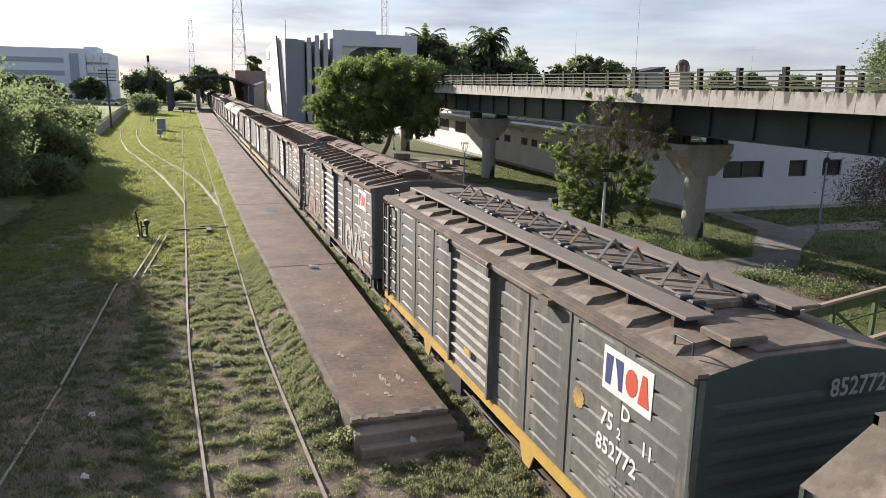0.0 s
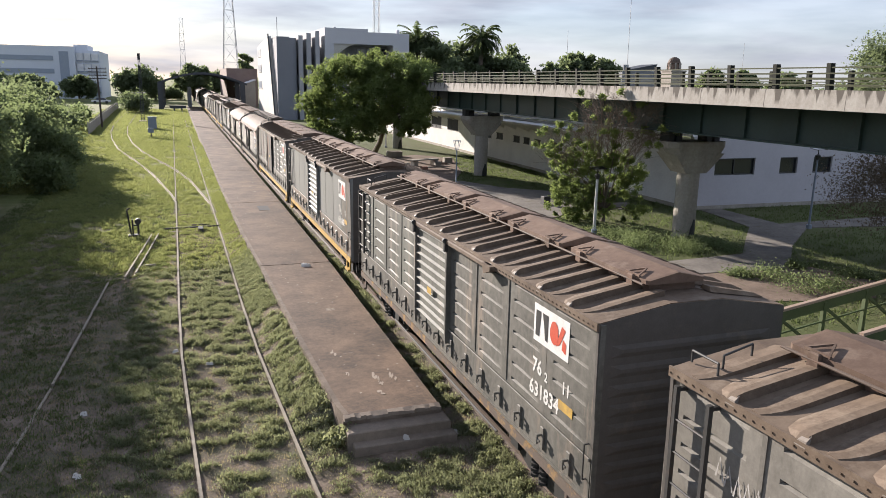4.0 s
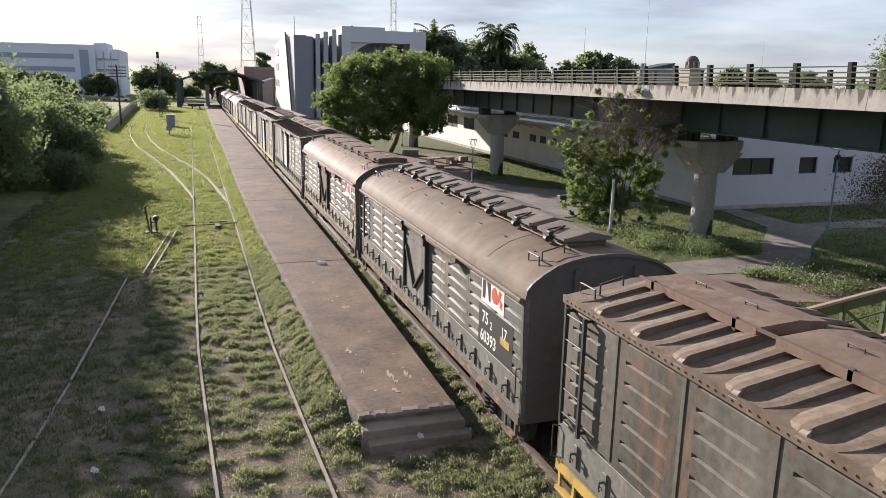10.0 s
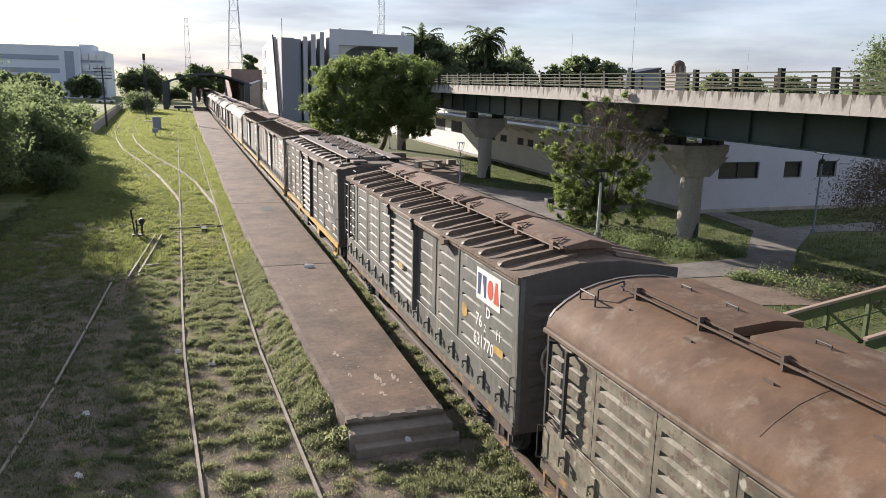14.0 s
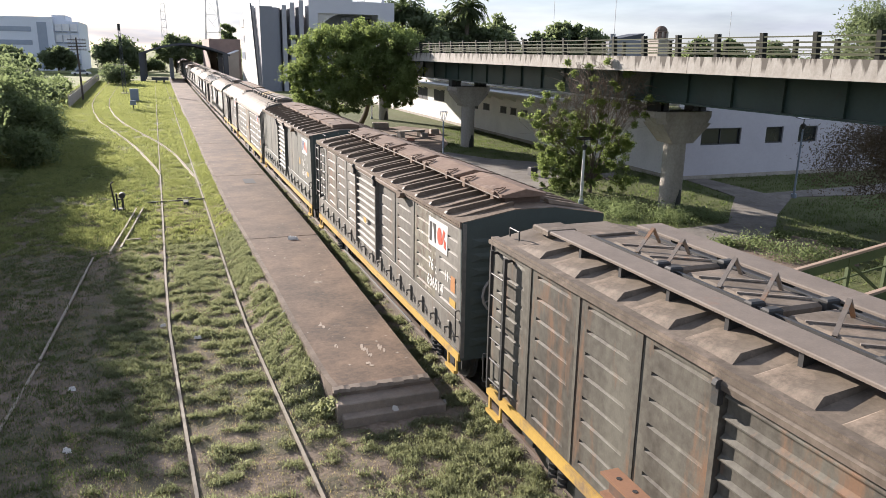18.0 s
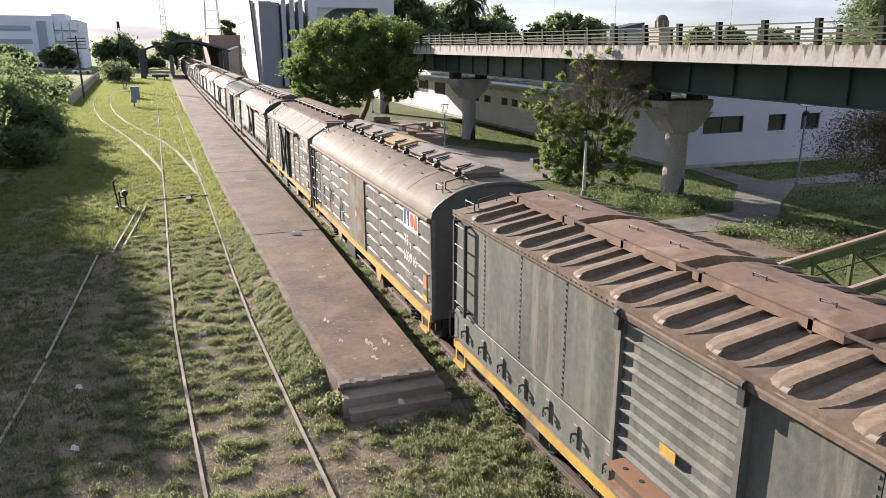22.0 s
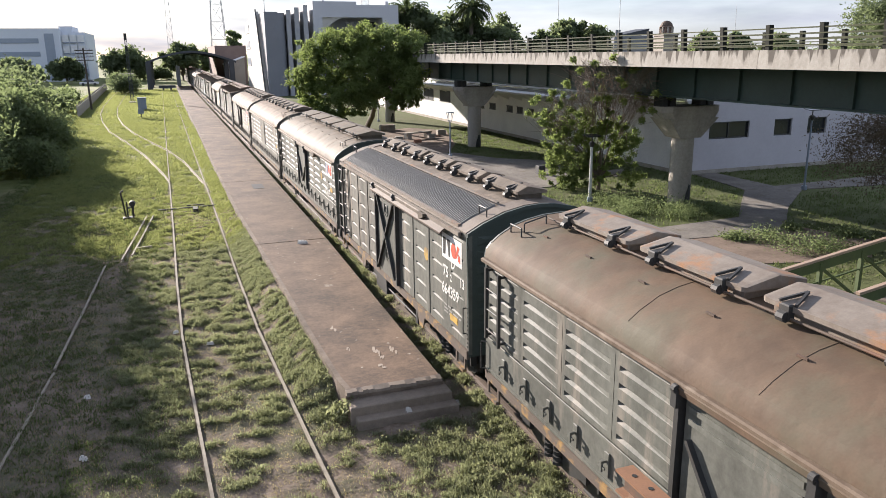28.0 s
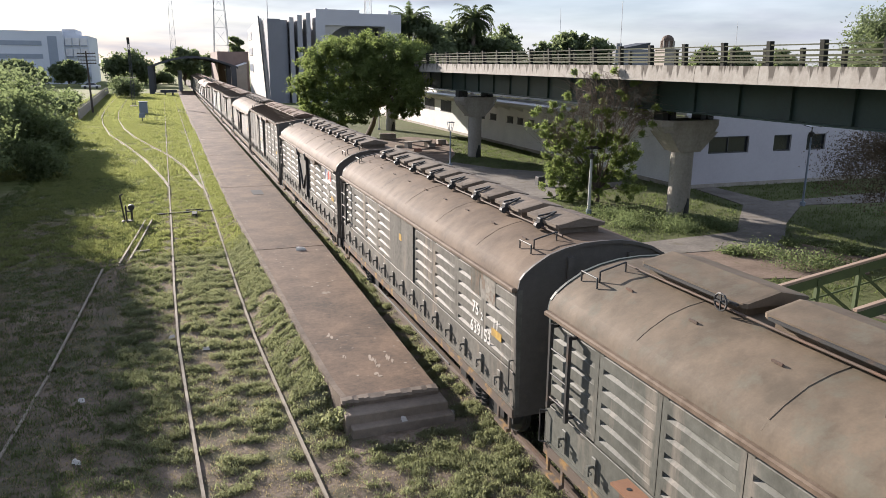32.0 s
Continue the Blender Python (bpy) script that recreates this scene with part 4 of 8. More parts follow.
def bogie(car, y, wheels):
    g = Geo()
    for sx in (-1.02, 1.02):
        prof = [(-1.25, 0.36), (-1.25, 0.62), (-0.75, 0.76), (-0.35, 0.88), (0.35, 0.88), (0.75, 0.76), (1.25, 0.62), (1.25, 0.36), (0.95, 0.36), (0.45, 0.20), (-0.45, 0.20), (-0.95, 0.36)]
        g.hull([(sx - 0.07, y + a, b + 0.12) for a, b in prof], [(sx + 0.07, y + a, b + 0.12) for a, b in prof])
    g.box(-1.1, 1.1, y - 0.17, y + 0.17, 0.55, 0.85)
    fr = part("bogie_frame", g, "iron", car)
    def coil():
        s = Geo().rod((0, 0, 0.36), (0, 0, 0.72), 0.05, 8)
        for k in range(4):
            s.rod((0, 0, 0.36 + k * 0.09), (0, 0, 0.41 + k * 0.09), 0.085, 8)
        return s
    for sx in (-1.12, 1.12):
        for dy in (-0.14, 0.14):
            part("spring", shared("spring", coil, "iron"), "iron", fr).matrix_basis = pose(sx, y + dy, 0)
    for dy in (-0.88, 0.88):
        def build():
            w = Geo()
            w.rod((-1.05, 0, 0), (1.05, 0, 0), 0.075, 8)
            for sx in (-0.87, 0.87):
                o = 0.065 if sx > 0 else -0.065
                w.rod((sx - o, 0, 0), (sx, 0, 0), 0.49, 18)
                w.rod((sx, 0, 0), (sx + o, 0, 0), 0.46, 18)
                w.box(sx + o - 0.01, sx + o + 0.01, -0.05, 0.05, -0.38, 0.38)
            return w
        ob = part("wheelset", shared("wheelset", build, "iron"), "iron", fr)
        ob.matrix_basis = pose(0, y + dy, 0.65)
        wheels.append((ob, y + dy))
        bx = shared("axle_box", lambda: Geo().box(-0.08, 0.08, -0.14, 0.14, 0.50, 0.80, 0.03), "iron")
        for sx in (-1.08, 1.08):
            part("axle_box", bx, "iron", fr).matrix_basis = pose(sx, y + dy, 0)


def ladder(car, y0, y1, z0, z1, mat="iron", x=-HALF - 0.11):
    g = Geo()
    for y in (y0, y1):
        g.box(x - 0.02, x + 0.03, y - 0.025, y + 0.025, z0, z1)
        g.box(x, -HALF + 0.02, y - 0.02, y + 0.02, z1 - 0.06, z1 - 0.02)
        g.box(x, -HALF + 0.02, y - 0.02, y + 0.02, z0 + 0.05, z0 + 0.09)
    for z in np.arange(z0 + 0.18, z1 - 0.05, 0.36):
        g.rod((x, y0, z), (x, y1, z), 0.014, 6)
    part("ladder", g, mat, car)


def grab(car, pts, r=0.014, mat="iron", name="grab_iron"):
    part(name, Geo().sweep(pts, r, 6), mat, car)


def couple(car, y, way):
    g = Geo().box(-0.13, 0.13, min(y, y + way * 0.62), max(y, y + way * 0.62), 0.92, 1.16, 0.03)
    g.box(-0.22, 0.22, min(y + way * 0.45, y + way * 0.70), max(y + way * 0.45, y + way * 0.70), 0.88, 1.20, 0.04)
    g.rod((0.45, y, 0.95), (0.35, y + way * 0.35, 0.55), 0.03)
    g.rod((0.35, y + way * 0.35, 0.55), (0.2, y + way * 0.70, 0.75), 0.03)
    part("coupler", g, "iron", car)


def clamp(h, y, x, z, mat="hatch"):
    """A hinge block with a triangular hold-down on a roof hatch."""
    c = Geo()
    c.box(x - 0.055, x + 0.03, y - 0.065, y + 0.065, z - 0.13, z + 0.03, 0.015)
    if mat == "iron":
        c.rod((x - 0.06, y - 0.05, z - 0.10), (x - 0.06, y + 0.05, z - 0.10), 0.06, 8)
        c.beam((x, y - 0.10, z + 0.03), (x + 0.30, y + 0.04, z + 0.10), 0.03)
        c.beam((x, y + 0.12, z + 0.03), (x + 0.30, y + 0.04, z + 0.10), 0.03)
        return part("clamp", c, mat, h)
    c.beam((x, y - 0.14, z + 0.03), (x + 0.22, y, z + 0.085), 0.022)
    c.beam((x, y + 0.14, z + 0.03), (x + 0.22, y, z + 0.085), 0.022)
    c.beam((x, y - 0.16, z + 0.03), (x, y + 0.16, z + 0.03), 0.025)
    return part("clamp", c, mat, h)


def hatch(car, y0, y1, z, style, mat, dx=0.0, claw="hatch"):
    """A loading hatch on the roof's crown."""
    x0, x1 = -0.46 + dx, 0.46
    g = Geo()
    if style in ("tri", "wheel"):
        n = 0.05
        rings = []
        for yy, k in ((y0, 0.94), (y0 + n, 1.0), (y1 - n, 1.0), (y1, 0.94)):
            rings.append([(x0 * k, yy, z + 0.11), (x1 * k, yy, z + 0.11), (x1 * k, yy, z + 0.165), (0.02, yy, z + 0.165 + 0.10 * k), (x0 * k, yy, z + 0.165)])
        for lo, hi in zip(rings, rings[1:]):
            k = len(g.v)
            g.v.extend(lo + hi)
            g.f.extend([(k + i, k + (i + 1) % 5, k + 5 + (i + 1) % 5, k + 5 + i) for i in range(5)])
        g.poly(*reversed(rings[0]))
        g.poly(*rings[-1])
        weld(g)
    else:
        prof = [(x0 - 0.08, z + 0.02), (x1, z + 0.02), (x1, z + 0.12), (0.05, z + 0.17), (x0 - 0.08, z + 0.13)]
        g.extrude_y(prof, y0, y1)
    h = part("hatch", g, mat, car)
    part("coaming", Geo().box(x0 + 0.09, x1 - 0.09, y0 + 0.09, y1 - 0.09, z - 0.03, z + (0.115 if style != "flat" else 0.03)), mat, h)
    if style == "tri":
        for yy in ((y0 + 0.36, y1 - 0.36) if y1 - y0 > 1.5 else ((y0 + y1) / 2,)):
            clamp(h, yy, x0, z + 0.16, claw)
    elif style == "wheel":
        for yy in (y0 + 0.28,):
            w = Geo()
            pts = [(x0 - 0.10, yy + 0.10 * math.cos(a), z + 0.12 + 0.10 * math.sin(a)) for a in np.linspace(0, 2 * math.pi, 13)]
            w.sweep(pts, 0.012, 5)
            w.beam(pts[0], pts[6], 0.016).beam(pts[3], pts[9], 0.016)
            w.rod((x0 - 0.12, yy, z + 0.12), (x0 + 0.12, yy, z + 0.12), 0.015)
            part("handwheel", w, "iron", h)
        part("lock_bar", Geo().beam((x0 - 0.02, y0 + 0.1, z + 0.13), (x0 - 0.02, y1 - 0.1, z + 0.13), 0.03), "iron", h)
    else:
        for yy in (y0 + (y1 - y0) * 0.28, y0 + (y1 - y0) * 0.72):
            grab(h, [(-0.1, yy - 0.1, z + 0.14), (-0.1, yy - 0.1, z + 0.20), (-0.1, yy + 0.1, z + 0.20), (-0.1, yy + 0.1, z + 0.14)], 0.010)
    return h


def underframe(car, L, spec):
    pk = spec.get("pockets")
    part("centre_sill", Geo().box(-0.35, 0.35, 0.2, L - 0.2, 0.78, 1.08).box(-1.35, 1.35, 0.05, L - 0.05, 1.08, 1.16), "iron", car)
    top = 1.12 if not pk else 1.13
    pk_sill = pk or spec.get("thin_sill")
    bot = 0.95 if not pk_sill else 0.98
    col = spec.get("sill", "yellow" if not pk or spec["kind"] == "box" else "sill_worn")
    sd = Geo().box(-HALF - 0.035, -HALF + 0.03, 0.02, L - 0.02, bot, top)
    if not pk_sill:
        c = L / 2
        for s in (-1, 1):
            yc = c + s * (2.55 if spec["kind"] != "round" else 2.2)
            sd.hull([(-HALF - 0.033, yc - 0.26, bot), (-HALF - 0.033, yc + 0.26, bot), (-HALF - 0.033, yc + 0.12, bot - 0.28), (-HALF - 0.033, yc - 0.12, bot - 0.28)],
                    [(-HALF - 0.006, yc - 0.26, bot), (-HALF - 0.006, yc + 0.26, bot), (-HALF - 0.006, yc + 0.12, bot - 0.28), (-HALF - 0.006, yc - 0.12, bot - 0.28)])
    part("side_sill", sd, col, car, "yellow painted side sill" if col == "yellow" else "")
    part("side_sill", Geo().box(HALF - 0.03, HALF + 0.035, 0.02, L - 0.02, bot, top), "iron", car)
    if pk:
        part("lower_side", Geo().box(-HALF - 0.012, -HALF + 0.02, 0.02, L - 0.02, top + 0.005, 1.74), spec.get("lower", spec["side"]), car)
        part("side_rail", Geo().box(-HALF - 0.035, -HALF - 0.012, 0.02, L - 0.02, 1.735, 1.778, 0.008).box(-HALF - 0.028, -HALF - 0.012, 0.02, L - 0.02, 1.17, 1.20), spec.get("lower", spec["side"]), car)

        def build():
            g = Geo().box(-0.030, 0.0, -0.05, 0.05, 0.0, 0.34, 0.012)
            g.box(-0.115, -0.028, -0.022, 0.022, 0.205, 0.24).box(-0.115, -0.088, -0.02, 0.02, 0.09, 0.206).box(-0.108, -0.086, -0.075, 0.075, 0.14, 0.17)
            return g
        me = shared("stake_pocket", build, spec["side"])
        step = 0.78
        y = 0.55
        while y < L - 0.4:
            o = part("stake_pocket", me, "iron", car)
            o.matrix_basis = pose(-HALF - 0.014, y, 1.27)
            y += step
    else:
        part("bolster_bracket", Geo().box(-HALF + 0.03, -0.4, L * 0.3, L * 0.3 + 0.12, 0.55, 0.9), "iron", car)
        part("brake_tank", Geo().box(-HALF + 0.05, -0.5, L * 0.55, L * 0.55 + 1.0, 0.45, 0.85), "iron", car)
    rods = Geo()
    rods.rod((-HALF + 0.1, 3.2, 0.62), (-HALF + 0.1, L - 3.2, 0.62), 0.02).rod((-0.5, 2, 0.7), (-0.5, L - 2, 0.5), 0.025)
    rods.rod((-1.0, L * 0.42, 0.70), (-1.0, L * 0.42 + 0.9, 0.70), 0.17, 10)
    part("brake_rigging", rods, "iron", car)
    for y in (0.35, L - 0.35):
        st, x0, x1 = Geo(), -HALF - 0.03, -HALF + 0.004
        st.box(x0, x1, y - 0.24, y - 0.18, bot - 0.22, bot - 0.002).box(x0, x1, y + 0.18, y + 0.24, bot - 0.22, bot - 0.002)
        st.box(x0 - 0.05, x1, y - 0.24, y + 0.24, bot - 0.28, bot - 0.222)
        part("footstep", st, col, car)
    couple(car, 0.0, -1)
    couple(car, L, 1)


def sides(car, L, spec, z0, z1):
    """Panels, door, posts and track on the platform side; a plain wall behind and on the other side."""
    side, rows = spec["side"], spec.get("rows", 8)
    part("body_shell", Geo().box(-HALF + 0.05, HALF, 0.04, L - 0.04, 1.16, z1), side, car)
    d0, d1 = spec["door"]
    if spec.get("pockets"):
        z0 = 1.78
    spans = []
    for a, b in ((0.02, d0), (d1, L - 0.02)):
        n = spec.get("n_panels", 4)
        w = (b - a) / n
        spans += [(a + i * w, a + (i + 1) * w) for i in range(n)]
    for i, (a, b) in enumerate(spans):
        mat = spec.get("panel_mats", {}).get(i, side)
        if spec.get("smooth"):
            part("side_panel", Geo().box(-HALF, -HALF + 0.05, a + 0.006, b - 0.006, z0, z1), mat, car)
            kind_stuff(part("riveting", rivets([(-HALF, a + 0.05, z) for z in np.arange(z0 + 0.05, z1, 0.085)]), mat, car))
        else:
            part("side_panel", grooved(a + 0.006, b - 0.006, z0, z1, rows, **(dict(m=0.09, h=0.075, depth=0.024) if spec["kind"] == "round" else {})), mat, car)
            if spec["kind"] in ("chute", "slatted") and i % 2 == 0:
                kind_stuff(part("riveting", rivets([(-HALF, a + 0.04, z) for z in np.arange(z0 + 0.05, z1, 0.085)]), mat, car))
    def strip():
        g = Geo().box(-HALF - 0.014, -HALF, -0.03, 0.03, z0 + 0.02, z1 - 0.02)
        return g
    if not spec.get("smooth") and spec["kind"] != "round":
        for i, (a, b) in enumerate(spans):
            if i % (len(spans) // 2) and not (i == 1 and spec.get("num")):
                part("joint_strip", shared(("joint_strip", z0, z1), strip, spec.get("panel_mats", {}).get(i, side)), side, car).matrix_basis = pose(0, a, 0)
    dm = spec.get("door_mat", side)
    ds = spec.get("door_style", "ribbed")
    zt = z1 - 0.12
    zb = z0 - (0.30 if spec.get("pockets") else 0.02)
    door = None
    if ds == "ribbed":
        g = Geo()
        n = 11
        pz = (zt - zb) / n
        x = -HALF - 0.03
        pr = []
        for i in range(n):
            pr += [(x, zb + pz * i), (x, zb + pz * (i + 0.60)), (x - 0.048, zb + pz * (i + 0.74)), (x - 0.048, zb + pz * (i + 0.82))]
        pr += [(x, zt), (x + 0.05, zt), (x + 0.05, zb)]
        g.extrude_y(pr, d0 + 0.06, d1 - 0.06)
        door = part("door", g, dm, car, spec.get("door_label", ""))
    elif ds == "flat":
        door = part("door", Geo().box(-HALF - 0.07, -HALF - 0.01, d0 + 0.04, d1 - 0.04, zb, zt), dm, car, spec.get("door_label", ""))
        part("edge_bar", Geo().box(-HALF - 0.09, -HALF - 0.07, d0 + 0.04, d0 + 0.12, zb, zt), dm, door)
    elif ds in ("vee", "ex"):
        door = part("door", Geo().box(-HALF - 0.04, -HALF - 0.005, d0 + 0.08, d1 - 0.08, zb, zt), dm, car, spec.get("door_label", ""))
        part("top_ribs", Geo().box(-HALF - 0.06, -HALF - 0.04, d0 + 0.15, d1 - 0.15, zt - 0.14, zt - 0.08).box(-HALF - 0.06, -HALF - 0.04, d0 + 0.15, d1 - 0.15, zt - 0.28, zt - 0.22), dm, door)
        br = Geo()
        x = -HALF - 0.07
        mid = (d0 + d1) / 2
        if ds == "vee":
            br.beam((x, d1 - 0.18, zt - 0.45), (x, mid, zb + 0.20), 0.07, 0.05).beam((x, d0 + 0.18, zt - 0.75), (x, mid, zb + 0.20), 0.07, 0.05)
        else:
            br.beam((x, d1 - 0.15, zt - 0.1), (x - 0.01, d0 + 0.15, zb + 0.1), 0.08, 0.05).beam((x, d0 + 0.15, zt - 0.1), (x, d1 - 0.15, zb + 0.1), 0.08, 0.05)
        part("brace", br, "iron", door)
        if ds == "ex":
            for yy, zz in (((d0 + d1) / 2, zt - 0.42), ((d0 + d1) / 2 - 0.05, zb + 0.55)):
                for rr in (0.09, 0.17):
                    part("pressed_ring", Geo().ring((-HALF - 0.042, yy, zz), rr, 0.014), dm, door)
    elif ds == "narrow":
        mid = (d0 + d1) / 2
        for a, b in ((d0, mid), (mid, d1)):
            door = part("door_leaf", Geo().box(-HALF - 0.03, -HALF + 0.02, a + 0.01, b - 0.01, z0, zt + 0.1), dm, car)
        patch(car, "yellow_mark", mid - 0.05, mid + 0.15, z0 + 0.75, z0 + 0.9, "yellow", -HALF - 0.034)
    if ds != "narrow":
        for y in (d0, d1):
            part("door_post", Geo().box(-HALF - 0.10, -HALF, y - 0.035, y + 0.035, zb, zt + 0.04), side if ds == "ribbed" else "iron", car)
        tr = Geo().box(-HALF - 0.12, -HALF + 0.01, d0 - 2.15, d1 + 0.1, zt + 0.02, zt + 0.10, 0.02)
        tr.hull([(-HALF - 0.16, d0 - 2.25, zt + 0.03), (-HALF, d0 - 2.25, zt + 0.03), (-HALF, d0 - 2.0, zt - 0.06), (-HALF - 0.16, d0 - 2.0, zt - 0.06)],
                [(-HALF - 0.16, d0 - 2.25, zt + 0.10), (-HALF, d0 - 2.25, zt + 0.10), (-HALF, d0 - 1.9, zt + 0.10), (-HALF - 0.16, d0 - 1.9, zt + 0.10)])
        part("door_track", tr, spec["roof"], car)
        if ds in ("vee", "ex", "ribbed"):
            for y in (d0, d1):
                part("door_roller", Geo().rod((-HALF - 0.13, y - 0.03, zt + 0.07), (-HALF - 0.13, y + 0.03, zt + 0.07), 0.05, 10).box(-HALF - 0.15, -HALF - 0.08, y - 0.045, y + 0.045, zt - 0.14, zt + 0.06), "iron", car)
    if ds in ("ribbed", "flat"):
        patch(car, "yellow_mark", (d0 + d1) / 2 - 0.15, (d0 + d1) / 2 + 0.12, z0 + 0.44, z0 + 0.58, "yellow", -HALF - 0.10 if ds == "ribbed" else -HALF - 0.073)
    # tags and handholds
    ym = (0.28, 0.58, z0 + 0.14, z0 + 0.28) if spec.get("orange") else (0.55, 0.95, z0 + 0.30, z0 + 0.44)
    patch(car, "yellow_mark", *ym, "yellow")
    if spec.get("orange"):
        patch(car, "orange_mark", 0.32, 0.54, z0 + 0.42, z0 + 0.72, "orange")
    grab(car, [(-HALF, 0.10, 1.45), (-HALF - 0.07, 0.10, 1.45), (-HALF - 0.07, 0.10, 1.95), (-HALF, 0.10, 1.95)], 0.011)
    grab(car, [(-HALF, L - 0.06, 1.15), (-HALF - 0.09, L + 0.02, 1.15), (-HALF - 0.09, L + 0.02, 1.65), (-HALF, L - 0.06, 1.65)], 0.011)
    ladder(car, L - 0.72, L - 0.22, z0 + 0.02, z1 - 0.10)


def end_shade_paint(spec):
    # Each side paint has a darker end copy that carries the shade.
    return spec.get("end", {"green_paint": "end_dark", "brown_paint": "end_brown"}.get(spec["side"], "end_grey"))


def ends(car, L, spec, prof):
    """Ribbed end walls; prof: the roof line as (x, z) from left to right."""
    paint = end_shade_paint(spec)
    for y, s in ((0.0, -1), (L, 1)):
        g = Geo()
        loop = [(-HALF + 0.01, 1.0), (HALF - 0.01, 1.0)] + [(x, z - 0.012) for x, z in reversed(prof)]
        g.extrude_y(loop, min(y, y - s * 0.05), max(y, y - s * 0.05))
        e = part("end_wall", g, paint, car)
        r = Geo()
        if spec["kind"] == "round":
            for x in (-0.55, 0.55):
                r.box(x - 0.05, x + 0.05, min(y, y + s * 0.06), max(y, y + s * 0.06), 1.05, 3.6)
        else:
            for z in np.arange(1.25, 3.2, 0.27):
                r.hull([(-1.25, y, z), (1.25, y, z), (1.25, y, z + 0.17), (-1.25, y, z + 0.17)],
                       [(-1.1, y + s * 0.018, z + 0.06), (1.1, y + s * 0.018, z + 0.06), (1.1, y + s * 0.018, z + 0.11), (-1.1, y + s * 0.018, z + 0.11)])
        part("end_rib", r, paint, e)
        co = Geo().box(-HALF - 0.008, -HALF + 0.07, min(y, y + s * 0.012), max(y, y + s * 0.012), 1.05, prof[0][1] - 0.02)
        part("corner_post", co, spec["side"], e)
    if spec.get("brake"):
        w = Geo()
        c = Vector((-0.72, -0.16, 2.28))
        pts = [c + Vector((0.36 * math.cos(a), 0, 0.36 * math.sin(a))) for a in np.linspace(0, 2 * math.pi, 17)]
        w.sweep(pts, 0.024, 6)
        for i in range(0, 16, 3):
            w.beam(c, pts[i], 0.03, 0.012)
        w.rod(c + Vector((0, -0.03, 0)), c + Vector((0, 0.16, 0)), 0.06, 10)
        part("brake_wheel", w, "wheel_grey", car)


def gable_roof(car, L, spec):
    e, r = TOP, 3.81
    prof = [(-HALF - 0.03, e), (-0.40, r - 0.01), (0.40, r - 0.01), (HALF + 0.03, e)]
    g = Geo()
    g.extrude_y([(-HALF - 0.03, e - 0.10), (HALF + 0.03, e - 0.10), (HALF + 0.03, e), (0.40, r - 0.01), (-0.40, r - 0.01), (-HALF - 0.03, e)], 0.012, L - 0.012)
    roof = part("roof", g, spec["roof"], car)
    fl = Geo().box(-HALF - 0.06, -HALF - 0.03, 0.0, L, e - 0.10, e + 0.012)
    part("eave_strip", fl, spec["roof"], roof)
    kind_stuff(part("riveting", rivets([(-HALF - 0.062, y, e - 0.05) for y in np.arange(0.1, L, 0.12)], 0.009), spec["roof"], roof))

    def press(h, ks, dx, low_y, high_y):
        q = Geo()
        sl = (r - e) / (HALF - 0.40)
        xo, xi = -HALF + 0.0, -0.30
        rows = []
        for x, k, y0, y1 in zip([xo + d for d in dx] + [xi], ks, low_y, high_y):
            z = e + (min(x, -0.40) + HALF + 0.03) * sl + 0.004
            rows.append([(x, y0, z - 0.01), (x, y0 + 0.008, z + h * k), (x, y0 + 0.11, z + h * k * 0.88), (x, y1, z - 0.006)])
        for lo, hi in zip(rows, rows[1:]):
            for j in range(3):
                q.poly(lo[j], lo[j + 1], hi[j + 1], hi[j])
        q.poly(*reversed(rows[0]))
        q.poly(*rows[-1])
        return weld(q)
    tall = shared("tall_rib", lambda: press(0.086, (0.12, 0.80, 1.0, 1.0, 1.0), (-0.045, -0.015, 0.05, 0.22), (-0.03, -0.04, -0.05, -0.055, -0.06), (0.09, 0.17, 0.26, 0.31, 0.32)), spec["roof"])
    low = shared("low_rib", lambda: press(0.060, (0.02, 0.12, 0.28, 0.55, 1.0), (0.0, 0.08, 0.20, 0.42), (0.10, 0.05, 0.0, -0.03, -0.05), (0.22, 0.24, 0.26, 0.28, 0.30)), spec["roof"])
    tip = shared("rib_tip", lambda: Geo().hull([(-HALF - 0.062, -0.045, e - 0.03), (-HALF - 0.03, -0.05, e - 0.03), (-HALF - 0.03, 0.09, e - 0.03), (-HALF - 0.062, 0.08, e - 0.03)],
                                              [(-HALF - 0.050, -0.04, e + 0.03), (-HALF - 0.005, -0.045, e + 0.078), (-HALF - 0.005, 0.03, e + 0.070), (-HALF - 0.050, 0.05, e + 0.022)]), "hatch_pale")
    n = 15
    pitch = L / n
    for i in range(n):
        if i:
            part("rib_tip", tip, "hatch_pale", roof, "bare metal rib end").matrix_basis = pose(0, i * pitch - 0.09, 0)
            part("roof_rib", tall, spec["roof"], roof).matrix_basis = pose(0, i * pitch - 0.09, 0)
        part("roof_rib", low, spec["roof"], roof).matrix_basis = pose(0, i * pitch + 0.34, 0)
    q = Geo()
    for i in range(2 * n - 1):
        y = (i + 1) * pitch / 2 - 0.05
        q.hull([(0.42, y - 0.11, r), (HALF - 0.02, y - 0.05, e + 0.02), (HALF - 0.02, y + 0.05, e + 0.02), (0.42, y + 0.11, r)],
               [(0.42, y - 0.07, r + 0.07), (HALF - 0.2, y - 0.03, e + 0.10), (HALF - 0.2, y + 0.03, e + 0.10), (0.42, y + 0.07, r + 0.07)])
    part("far_ribs", q, spec["roof"], roof)
    style = spec.get("hatch_style", "tri")
    n = 5
    w = (L - 0.7) / n
